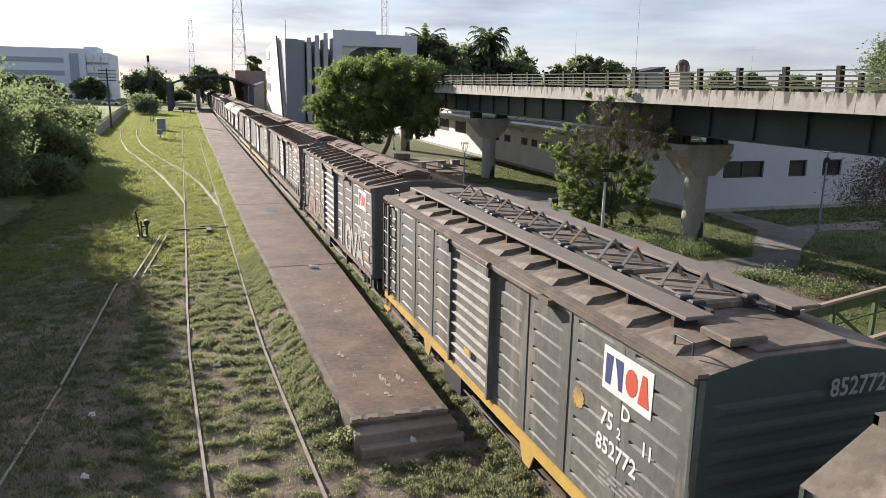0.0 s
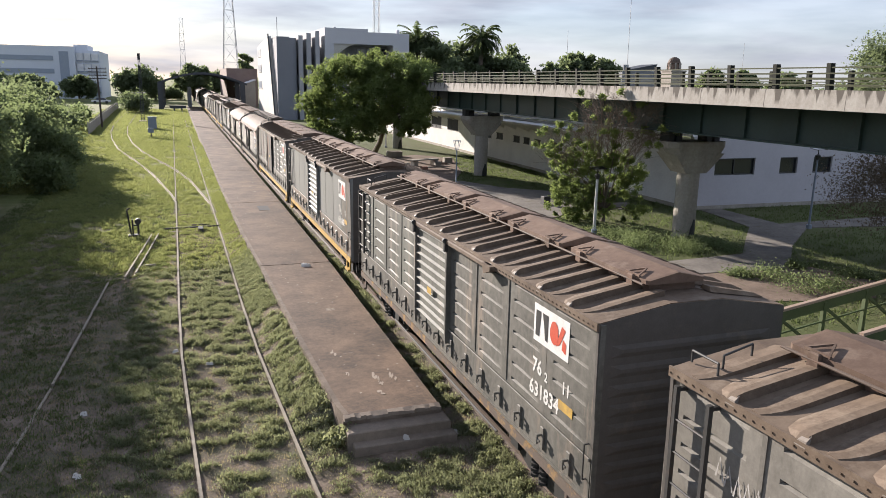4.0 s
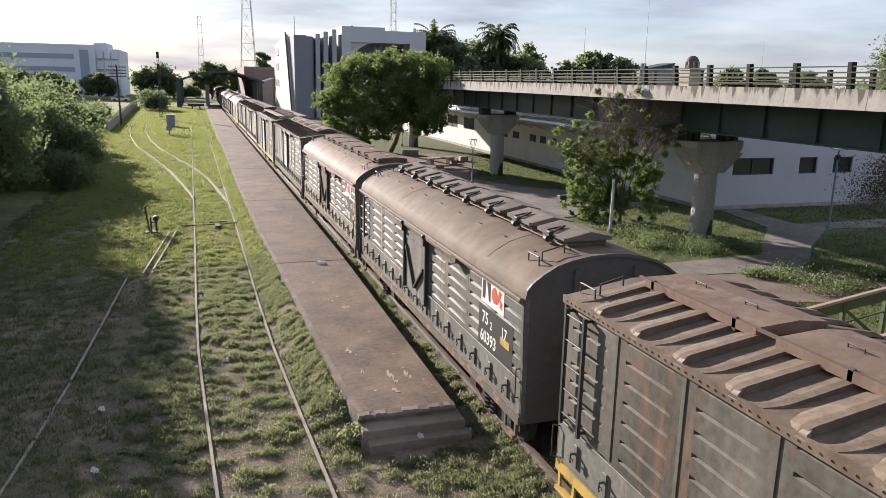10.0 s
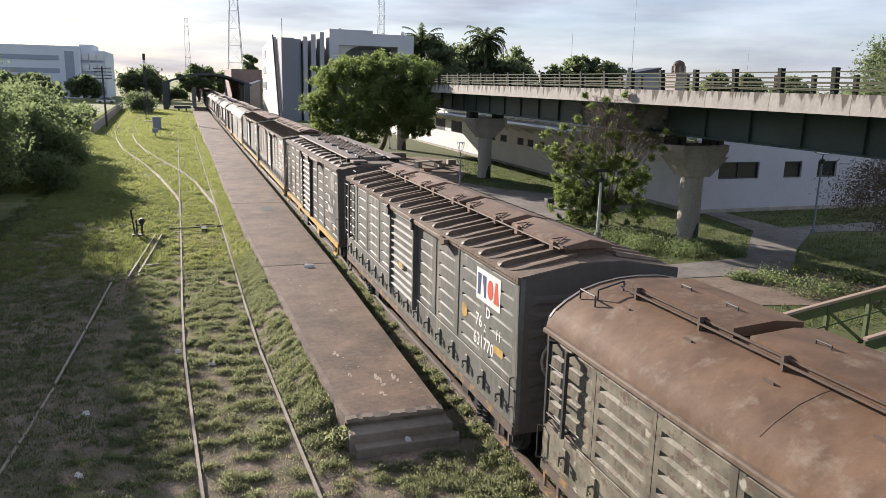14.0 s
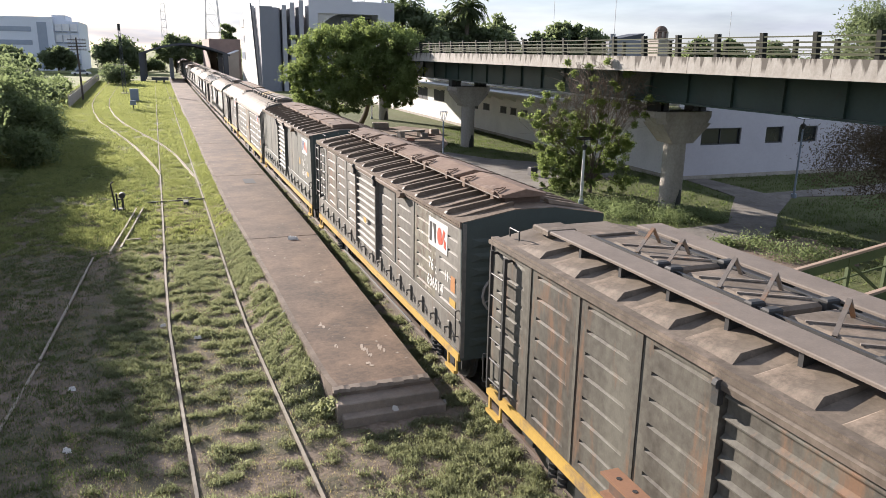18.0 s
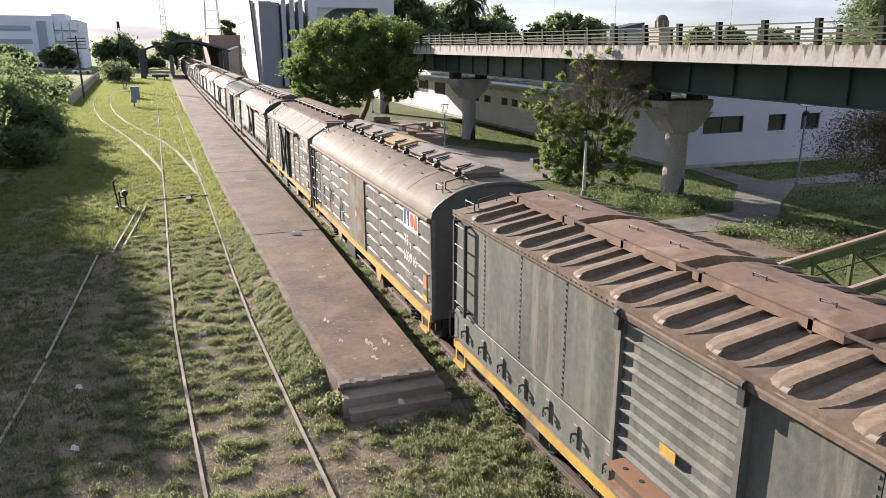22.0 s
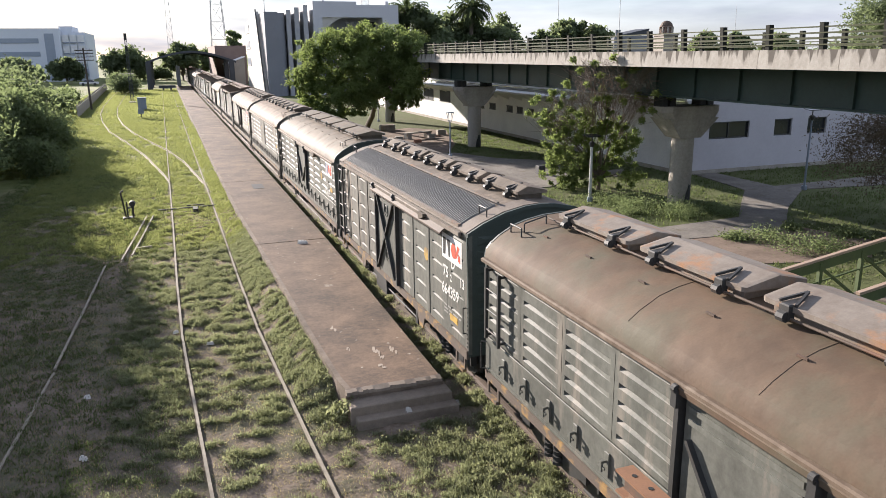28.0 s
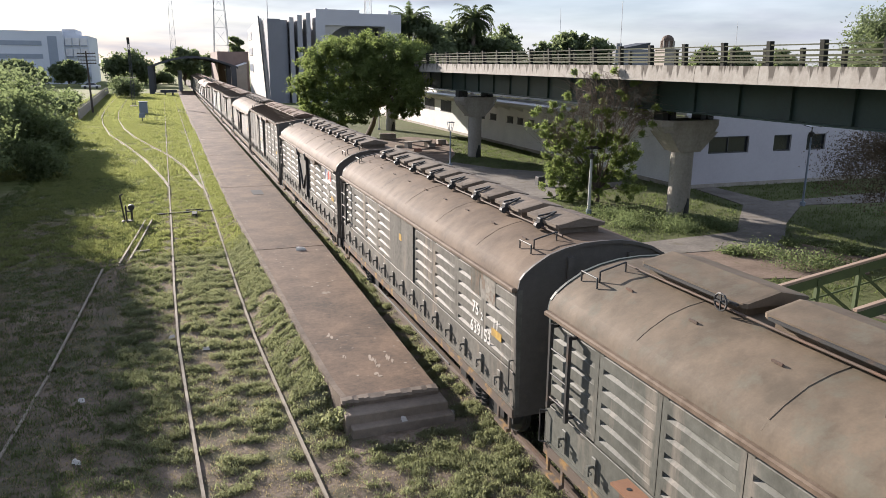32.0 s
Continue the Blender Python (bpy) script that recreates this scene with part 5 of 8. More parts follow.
    for i in range(n):
        hatch(car, 0.35 + i * w + 0.10, 0.35 + (i + 1) * w - 0.20, r, style, spec.get("hatch_mat", "hatch"))
    if style == "tri":
        part("lock_bar", Geo().rod((-0.50, 0.5, r + 0.11), (-0.50, L - 0.5, r + 0.11), 0.018), "rust_door", roof)
    if style == "flat":
        b = Geo().beam((-0.52, 0.4, r + 0.12), (-0.52, L - 0.4, r + 0.12), 0.035)
        for y in np.arange(0.9, L, 1.6):
            b.box(-0.54, -0.50, y - 0.03, y + 0.03, r - 0.03, r + 0.15)
        part("lock_bar", b, "rust_door", roof)
    for y in (L - 0.42,):
        grab(roof, [(-1.15, y, e + 0.10), (-1.15, y, e + 0.24), (-0.80, y, e + 0.33), (-0.80, y, e + 0.2)], 0.013)
        grab(roof, [(-1.25, y + 0.35, e + 0.05), (-1.25, y + 0.35, e + 0.18), (-1.25, y - 0.05, e + 0.18), (-1.25, y - 0.05, e + 0.05)], 0.013)
    return prof


def plank_roof(car, L, spec):
    """Roof with raised plate walkways either side of a trough of cross-braced hatches."""
    e, r = TOP, 3.78
    prof = [(-HALF - 0.03, e), (-0.62, r), (0.62, r), (HALF + 0.03, e)]
    g = Geo()
    g.extrude_y([(-HALF - 0.03, e - 0.05), (HALF + 0.03, e - 0.05), (HALF + 0.03, e), (0.62, r), (-0.62, r), (-HALF - 0.03, e)], 0.012, L - 0.012)
    roof = part("roof", g, spec["roof"], car)
    part("eave_strip", Geo().box(-HALF - 0.07, -HALF - 0.03, 0.0, L, e - 0.05, e + 0.015).box(-HALF - 0.03, -HALF + 0.10, 0.0, L, e + 0.004, e + 0.05), spec["roof"], roof)

    def build():
        q = Geo()
        lo = [(-HALF + 0.12, -0.36, e + 0.03), (-0.62, -0.36, r - 0.02), (-0.62, 0.36, r - 0.02), (-HALF + 0.12, 0.36, e + 0.03)]
        hi = [(-HALF + 0.24, -0.33, e + 0.125), (-0.62, -0.345, r + 0.04), (-0.62, 0.33, r - 0.004), (-HALF + 0.18, 0.33, e + 0.055)]
        q.hull(lo, hi)
        return q
    me = shared("roof_panel", build, spec["roof"])
    n = int((L - 0.8) / 0.98)
    off = (L - (n - 1) * 0.98) / 2
    for i in range(n):
        o = part("roof_panel", me, spec["roof"], roof)
        o.matrix_basis = pose(0, off + i * 0.98, 0)
    for x0, x1 in ((-0.92, -0.50), (0.62, 1.08)):
        wk = Geo().box(x0, x1, 0.95, L - 0.95, r + 0.12, r + 0.16, 0.012)
        k = part("walkway", wk, "plate", roof, "raised checker plate walkway")
        bk = shared("walkway_bracket", lambda: Geo().box(-0.17, 0.17, 0, 0.06, r - 0.05, r + 0.12), "iron")
        for y in np.arange(1.2, L - 0.9, 0.98):
            part("bracket", bk, "iron", k).matrix_basis = pose((x0 + x1) / 2, y, 0)
    part("rail", Geo().beam((-0.34, 1.2, r + 0.10), (-0.34, L - 1.2, r + 0.10), 0.05).beam((0.50, 1.2, r + 0.10), (0.50, L - 1.2, r + 0.10), 0.05), "iron", roof)
    m = 6
    w = (L - 3.0) / m
    for i in range(m):
        y0, y1 = 1.5 + i * w + 0.06, 1.5 + (i + 1) * w - 0.10
        h = part("hatch", Geo().box(-0.26, 0.44, y0, y1, r + 0.01, r + 0.12, 0.04), spec["roof"], car)
        for yy in (y0 + 0.42, y1 - 0.40):
            x = Geo().beam((-0.26, yy - 0.22, r + 0.11), (0.16, yy + 0.02, r + 0.37), 0.05, 0.018).beam((0.16, yy + 0.02, r + 0.37), (0.36, yy + 0.10, r + 0.11), 0.05, 0.018)
            x.beam((-0.24, yy + 0.16, r + 0.13), (0.40, yy - 0.30, r + 0.14), 0.035, 0.02)
            part("hoop", x, "hatch_pale", h, "bent grey strap standing over the hatch")
        hg = shared("roof_hinge", lambda: Geo().box(-0.10, 0.10, -0.06, 0.06, r, r + 0.17, 0.02), "iron")
        for hx, hy in ((-0.34, y0 - 0.05), (-0.34, y0 + 0.20), (0.53, y0)):
            part("hinge", hg, "iron", h).matrix_basis = pose(hx, hy, 0)
    for a, b in ((0.12, 0.92), (L - 0.92, L - 0.12)):
        part("end_platform", Geo().box(-0.62, 0.62, a, b, r + 0.004, r + 0.04, 0.012).box(-0.85, -0.35, a + 0.15, b - 0.15, r + 0.035, r + 0.12, 0.02), spec["roof"], roof)
    for y in (0.42, L - 0.5):
        grab(roof, [(-1.2, y, e + 0.08), (-1.2, y, e + 0.22), (-1.2, y + 0.32, e + 0.22), (-1.2, y + 0.32, e + 0.08)], 0.013)
    return prof


def round_roof(car, L, spec):
    e = 3.16
    arc = [(-HALF - 0.03, e), (-HALF + 0.00, e + 0.14), (-1.34, 3.40), (-1.18, 3.52), (-0.92, 3.665), (-0.66, 3.745), (-0.34, 3.80), (0.0, 3.815)]
    prof = arc + [(-x, z) for x, z in reversed(arc[:-1])]
    g = Geo()
    n = 18
    ys = np.linspace(-0.02, L + 0.02, n)
    k = len(prof)
    for y in ys:
        dz = random.uniform(-0.008, 0.004)
        g.v.extend([(x, y, z + (dz if z > e + 0.1 else 0)) for x, z in prof])
    for i in range(n - 1):
        for j in range(k - 1):
            a = i * k + j
            g.f.append((a, a + k, a + k + 1, a + 1))
    roof = part("roof", g, spec["roof"], car, smooth=True)
    edge = Geo()
    for i in range(n):
        for j in range(3):
            x, y, z = g.v[i * k + j]
            edge.v.append((x - 0.004, y, z + (0.003 if j > 1 else 0.0)))
    for i in range(n - 1):
        for j in range(2):
            a = i * 3 + j
            edge.f.append((a, a + 3, a + 4, a + 1))
    part("roof_edge", edge, spec.get("edge", spec["roof"]), roof, smooth=True)
    for y in np.linspace(1.9, L - 1.9, 5):
        sm = Geo()
        for (xa, za), (xb, zb) in zip(prof[1:6], prof[2:7]):
            sm.hull([(xa, y - 0.02, za - 0.01), (xb, y - 0.02, zb - 0.01), (xb, y + 0.02, zb - 0.01), (xa, y + 0.02, za - 0.01)],
                    [(xa, y - 0.010, za + 0.002), (xb, y - 0.010, zb + 0.002), (xb, y + 0.010, zb + 0.002), (xa, y + 0.010, za + 0.002)])
        part("roof_seam", weld(sm), spec["roof"], roof)
    part("eave_strip", Geo().box(-HALF - 0.11, -HALF - 0.02, 0.0, L, e - 0.05, e + 0.015, 0.02).box(HALF + 0.02, HALF + 0.11, 0, L, e - 0.05, e + 0.015), "roof_brown", roof)
    for y0, y1 in ((-0.05, 0.0), (L, L + 0.05)):
        rim = Geo()
        for (xa, za), (xb, zb) in zip(prof, prof[1:]):
            rim.hull([(xa, y0, za - 0.04), (xb, y0, zb - 0.04), (xb, y1, zb - 0.04), (xa, y1, za - 0.04)],
                     [(xa, y0, za + 0.012), (xb, y0, zb + 0.012), (xb, y1, zb + 0.012), (xa, y1, za + 0.012)])
        part("end_rim", weld(rim), end_shade_paint(spec), roof)
    style = spec.get("hatch_style", "tri")
    cnt = spec.get("hatches", 5)
    w = (L - 1.0) / cnt
    for i in range(cnt):
        hatch(car, 0.5 + i * w + 0.10, 0.5 + (i + 1) * w - 0.16, 3.80, style, spec.get("hatch_mats", {}).get(i, spec.get("hatch_mat", "roof_grey")), 0.0, "iron")
    if style == "flat":
        b = Geo().beam((-0.62, 0.4, 3.84), (-0.62, L - 0.4, 3.84), 0.022).beam((-0.56, 0.4, 3.88), (-0.56, L - 0.4, 3.88), 0.022)
        for y in np.arange(0.9, L, 1.3):
            b.box(-0.63, -0.55, y - 0.02, y + 0.02, 3.74, 3.92)
        part("lock_bar", b, "rust_door", roof)
    else:
        part("lock_bar", Geo().rod((-0.47, 0.4, 3.84), (-0.47, L - 0.4, 3.84), 0.016), "rust_door", roof)
    cl = Geo()
    for y in np.linspace(1.0, L - 1.0, 9):
        cl.beam((-0.85, y - 0.07, 3.70), (-0.85, y + 0.07, 3.70), 0.022, 0.025)
    part("cleat", cl, "rust_door", roof)
    for y in (0.45, L - 0.45):
        grab(roof, [(-0.95, y, 3.65), (-0.95, y, 3.80), (-0.55, y, 3.90), (-0.55, y, 3.76)], 0.013)
        grab(roof, [(-1.05, y + 0.3, 3.60), (-1.05, y + 0.3, 3.74), (-1.05, y - 0.1, 3.74), (-1.05, y - 0.1, 3.6)], 0.013)
    return prof


def chute_roof(car, L, spec):
    """Steep side sheets up to a flat plated top with one long monitor."""
    e = 3.23
    prof = [(-HALF - 0.03, e), (-0.72, 3.70), (-0.72, 3.80), (0.72, 3.80), (0.72, 3.70), (HALF + 0.03, e)]
    g = Geo()
    for a, b in zip(prof, prof[1:]):
        g.poly((a[0], 0, a[1]), (b[0], 0, b[1]), (b[0], L, b[1]), (a[0], L, a[1]))
    roof = part("roof", g, spec["roof"], car)
    part("top_deck", Geo().box(-0.72, 0.72, 0.3, L - 0.3, 3.795, 3.82), "roof_rust", roof)
    for y in np.linspace(1.3, L - 1.3, 6):
        sm = Geo().beam((-HALF - 0.02, y, e + 0.003), (-0.73, y, 3.702), 0.05, 0.008)
        part("roof_seam", sm, spec["roof"], roof)
    part("monitor", Geo().extrude_y([(0.0, 3.82), (0.62, 3.82), (0.62, 3.98), (0.31, 4.04), (0.0, 3.98)], 0.5, L - 0.5), "roof_rust", roof)
    b = Geo().rod((-0.10, 0.5, 3.95), (-0.10, L - 0.5, 3.95), 0.022)
    for y in np.arange(0.9, L - 0.4, 1.05):
        b.box(-0.13, 0.02, y - 0.04, y + 0.04, 3.82, 3.98)
    part("lock_bar", b, "iron", roof)
    ld = Geo()
    ld.sweep([(-1.30, L - 2.0, 3.34), (-1.34, L - 2.0, 3.46), (-0.80, L - 2.0, 3.86), (-0.76, L - 2.0, 3.74)], 0.016)
    ld.sweep([(-1.30, L - 1.5, 3.34), (-1.34, L - 1.5, 3.46), (-0.80, L - 1.5, 3.86), (-0.76, L - 1.5, 3.74)], 0.016)
    for k in (0.15, 0.5, 0.85):
        x = -1.34 + 0.54 * k
        z = 3.46 + 0.40 * k
        ld.rod((x, L - 2.0, z), (x, L - 1.5, z), 0.014)
    part("roof_ladder", ld, "iron", roof)
    return prof


def slatted_roof(car, L, spec):
    e = 3.37
    prof = [(-HALF - 0.03, e), (-1.15, 3.53), (-0.72, 3.70), (-0.30, 3.79), (0.0, 3.81), (0.30, 3.79), (0.72, 3.70), (1.15, 3.53), (HALF + 0.03, e)]
    g = Geo()
    for a, b in zip(prof, prof[1:]):
        g.poly((a[0], 0, a[1]), (b[0], 0, b[1]), (b[0], L, b[1]), (a[0], L, a[1]))
    roof = part("roof", g, spec["roof"], car)
    n = 120

    def slat():
        sl = Geo()
        y = 0.0
        for (xa, za), (xb, zb) in (((-HALF + 0.06, e + 0.053), (-1.15, 3.54)), ((-1.15, 3.54), (-0.66, 3.73))):
            sl.hull([(xa, y - 0.026, za), (xb, y - 0.026, zb), (xb, y + 0.026, zb), (xa, y + 0.026, za)],
                    [(xa, y - 0.010, za + 0.04), (xb, y - 0.010, zb + 0.04), (xb, y + 0.010, zb + 0.04), (xa, y + 0.010, za + 0.04)])
        return weld(sl)
    # Added dark sheet that stands in for the shade between the slats.
    bed = Geo()
    for (xa, za), (xb, zb) in (((-HALF + 0.05, e + 0.054), (-1.15, 3.536)), ((-1.15, 3.536), (-0.66, 3.732))):
        bed.poly((xa, 0.52, za), (xb, 0.52, zb), (xb, L - 0.52, zb), (xa, L - 0.52, za))
    part("slat_bed", weld(bed), "iron", roof, "dark sheet painting the shade under the slats")
    part("slat_frame", Geo().beam((-HALF + 0.03, 0.5, e + 0.06), (-HALF + 0.03, L - 0.5, e + 0.06), 0.06, 0.05), "hatch_pale", roof, "pale edge frame of the slats")
    for i in range(n):
        part("slat", shared("slat", slat, "slat"), "slat", roof).matrix_basis = pose(0, 0.55 + (L - 1.1) * i / (n - 1), 0)
    part("sheet_strip", Geo().beam((-0.62, 0.5, 3.80), (-0.62, L - 0.5, 3.80), 0.05, 0.03).box(-HALF - 0.08, -HALF - 0.02, 0.3, L - 0.3, e - 0.10, e - 0.02), "hatch_pale", roof)
    for a, b in ((0.05, 0.5), (L - 0.5, L - 0.05)):
        p = Geo()
        for (xa, za), (xb, zb) in zip(prof[:4], prof[1:5]):
            p.hull([(xa, a, za - 0.005), (xb, a, zb - 0.005), (xb, b, zb - 0.005), (xa, b, za - 0.005)], [(xa, a, za + 0.02), (xb, a, zb + 0.02), (xb, b, zb + 0.02), (xa, b, za + 0.02)])
        part("end_plate", weld(p), "plate", roof)
    w = (L - 0.9) / 5
    for i in range(5):
        hatch(car, 0.45 + i * w + 0.10, 0.45 + (i + 1) * w - 0.14, 3.79, "tri", "roof_grey", 0.26, "iron")
    for y in (0.3, L - 0.3):
        grab(roof, [(-1.0, y - 0.15, 3.62), (-1.0, y - 0.15, 3.78), (-1.0, y + 0.2, 3.78), (-1.0, y + 0.2, 3.62)], 0.013)
    d0, d1 = spec["door"]
    hood = Geo().hull([(-HALF - 0.02, d0 - 3.3, e - 0.10), (-HALF - 0.02, d1 + 0.15, e - 0.10), (-HALF - 0.17, d1 + 0.15, e - 0.22), (-HALF - 0.17, d0 - 3.3, e - 0.22)],
                      [(-HALF - 0.02, d0 - 3.3, e - 0.06), (-HALF - 0.02, d1 + 0.15, e - 0.06), (-HALF - 0.17, d1 + 0.15, e - 0.185), (-HALF - 0.17, d0 - 3.3, e - 0.185)])
    part("door_hood", hood, "rust_door", roof, "rusty brown hood over the door")
    rim = Geo()
    for (xa, za), (xb, zb) in zip(prof, prof[1:]):
        rim.hull([(xa, -0.05, za - 0.05), (xb, -0.05, zb - 0.05), (xb, 0, zb - 0.05), (xa, 0, za - 0.05)], [(xa, -0.05, za + 0.02), (xb, -0.05, zb + 0.02), (xb, 0, zb + 0.02), (xa, 0, za + 0.02)])
    part("end_rim", rim, end_shade_paint(spec), roof)
    return prof


WAGONS, WHEELS = [], []
ROOFS = dict(box=gable_roof, plank=plank_roof, round=round_roof, chute=chute_roof, slatted=slatted_roof)


def wagon(near, far, spec):
    L = far - near
    car = thing("freight_wagon", spec["label"], "wagon", "wagons of the train", (LINE_X, near, 0))
    k = spec["kind"]
    z1 = {"box": TOP - 0.02, "plank": TOP - 0.02, "round": 3.15, "chute": 3.22, "slatted": 3.36}[k]
    c = L / 2
    spec.setdefault("door", (c - 1.0, c + 1.0) if k in ("box", "plank") else (c - 0.9, c + 0.9))
    underframe(car, L, spec)
    prof = ROOFS[k](car, L, spec)
    ends(car, L, spec, prof)
    sides(car, L, spec, 1.14, z1)
    wheels = []
    bogie(car, 1.95, wheels)
    bogie(car, L - 1.95, wheels)
    if spec.get("num"):
        ey, ez = spec.get("emblem_at", (1.27, z1 - 0.50) if k in ("box", "plank") else (1.36, z1 - 0.30))
        emblem(car, ey, ez, spec.get("emblem_w", 1.05), spec.get("emblem_h", 0.57 if k in ("box", "plank") else 0.50), spec.get("worn", 0))
        numbers(car, spec, L)
    extra = spec.get("extra")
    if extra:
        extra(car, L)
    WAGONS.append((car, near))
    WHEELS.extend(wheels)
    return car


LAYER = [0]


def bubble(car, y, z, size, glyph, mat, fat=0.13):
    """A fat painted graffiti stroke."""
    LAYER[0] = (LAYER[0] + 1) % 12
    x = -HALF - 0.016 - 0.0006 * LAYER[0]
    pts = [Vector((0, y - a * size, z + b * size)) for a, b in glyph]
    g = Geo()
    for i, p in enumerate(pts):
        d = (pts[min(i + 1, len(pts) - 1)] - pts[max(i - 1, 0)]).normalized()
        s = Vector((0, -d.z, d.y)) * size * fat
        g.v.extend([(x, p.y + s.y, p.z + s.z), (x, p.y - s.y, p.z - s.z)])
        if i:
            k = 2 * i
            g.f.append((k - 2, k - 1, k + 1, k))
    part("graffiti", g, mat, car)


def graffiti_b(car, L):
    arc = [(0.45 + 0.4 * math.cos(a), 0.5 + 0.48 * math.sin(a)) for a in np.linspace(0, 2 * math.pi, 11)]
    for i, gl in enumerate(([(0.1, 1), (0.1, 0.0), (0.7, 0.0)], arc, [(0.05, 1), (0.45, 0.0), (0.85, 1)], [(0.0, 0.0), (0.4, 1.0), (0.82, 0.0)], [(0.18, 0.38), (0.64, 0.38)])):
        bubble(car, 4.55 - min(i, 3) * 0.86, 1.04, 0.92, gl, "graffiti_w")
    graffiti_c(car, L)


def graffiti_c(car, L):
    """A tall dome of fat salmon strokes with white flecks, falling towards the door."""
    random.seed(8)
    far = L - 0.75

    def arch(k, fat, mat):
        pts = []
        for a in np.linspace(0, math.pi, 18):
            u = 0.5 - 0.5 * math.cos(a)
            pts.append((u * 4.1 * k + 2.0 * (1 - k) * 0.4, (0.35 + 1.05 * math.sin(a) ** 0.8 * (1 - 0.45 * u)) * (0.5 + 0.5 * k)))
        bubble(car, far, 0.98, 1.0, pts, mat, fat)
    arch(1.0, 0.07, "graffiti_o")
    arch(0.955, 0.018, "black")
    for i in range(24):
        u = random.uniform(0.05, 3.0)
        top = (0.30 + 1.0 * math.sin(math.pi * min(0.95, (u + 0.45) / 4.4)) * (1 - 0.13 * u)) * random.uniform(0.55, 1.0)
        low = random.uniform(0.0, 0.25)
        slant = random.choice((-0.35, -0.15, 0.2, 0.45, 0.6))
        bubble(car, far, 1.0, 1.0, [(u, low), (u + slant * 0.5, (low + top) * 0.5), (u + slant, top)], "graffiti_w" if i % 6 == 5 else "graffiti_o", random.uniform(0.035, 0.075))
        if i % 2:
            bubble(car, far, 1.0, 1.0, [(u + 0.07, low + 0.05), (u + 0.07 + slant, top)], "black", 0.02)
    star = [(3.55 + 0.42 * math.sin(k * 2.513), 0.42 + 0.42 * math.cos(k * 2.513)) for k in range(6)]
    bubble(car, far, 1.0, 1.0, star, "graffiti_o", 0.045)
    for i in range(8):
        u, z = random.uniform(0.5, 3.3), random.uniform(0.1, 0.7)
        bubble(car, far, 1.0, 1.0, [(u, z), (u + 0.10, z + 0.22), (u + 0.18, z)], "graffiti_w", 0.018)
    for i in range(7):
        u, z = 0.05 + 0.13 * i, 1.75 + random.uniform(-0.05, 0.05)
        bubble(car, far, 1.0, 1.0, [(u, z), (u + 0.04, z + 0.22), (u + 0.11, z - 0.02)], "graffiti_w", 0.012)


def scrawl(car, L):
    """Dark painted scrawls beside the door."""
    c = L / 2
    for y, z, k, gl in ((c + 0.55, 1.25, 0.42, [(0, 0), (0.25, 0.9), (0.5, 0), (0.5, 0.5), (1.0, 0.5)]), (c + 0.05, 1.3, 0.4, [(0, 0.9), (0.5, 0.5), (0.1, 0.1), (0.8, 0.3)]),
                        (c + 2.3, 1.35, 0.7, [(0, 0), (0.4, 1), (0.8, 0)]), (c + 3.6, 1.4, 0.7, [(0, 0), (0, 1), (0.7, 0.2), (0.7, 1)]), (c + 4.6, 1.4, 0.7, [(0, 1), (0, 0), (0.5, 0)])):
        bubble(car, y, z, k, gl, "dirty" if k > 0.6 else "black")


def sun_sticker(car, L):
    g = Geo()
    pts = [(2.35 + (0.16 if i % 2 else 0.13) * math.cos(i * math.pi / 12), 2.42 + (0.16 if i % 2 else 0.13) * math.sin(i * math.pi / 12)) for i in range(24)]
    g.poly(*[(-HALF - 0.006, a, b) for a, b in pts])
    part("round_mark", g, "yellow", car)


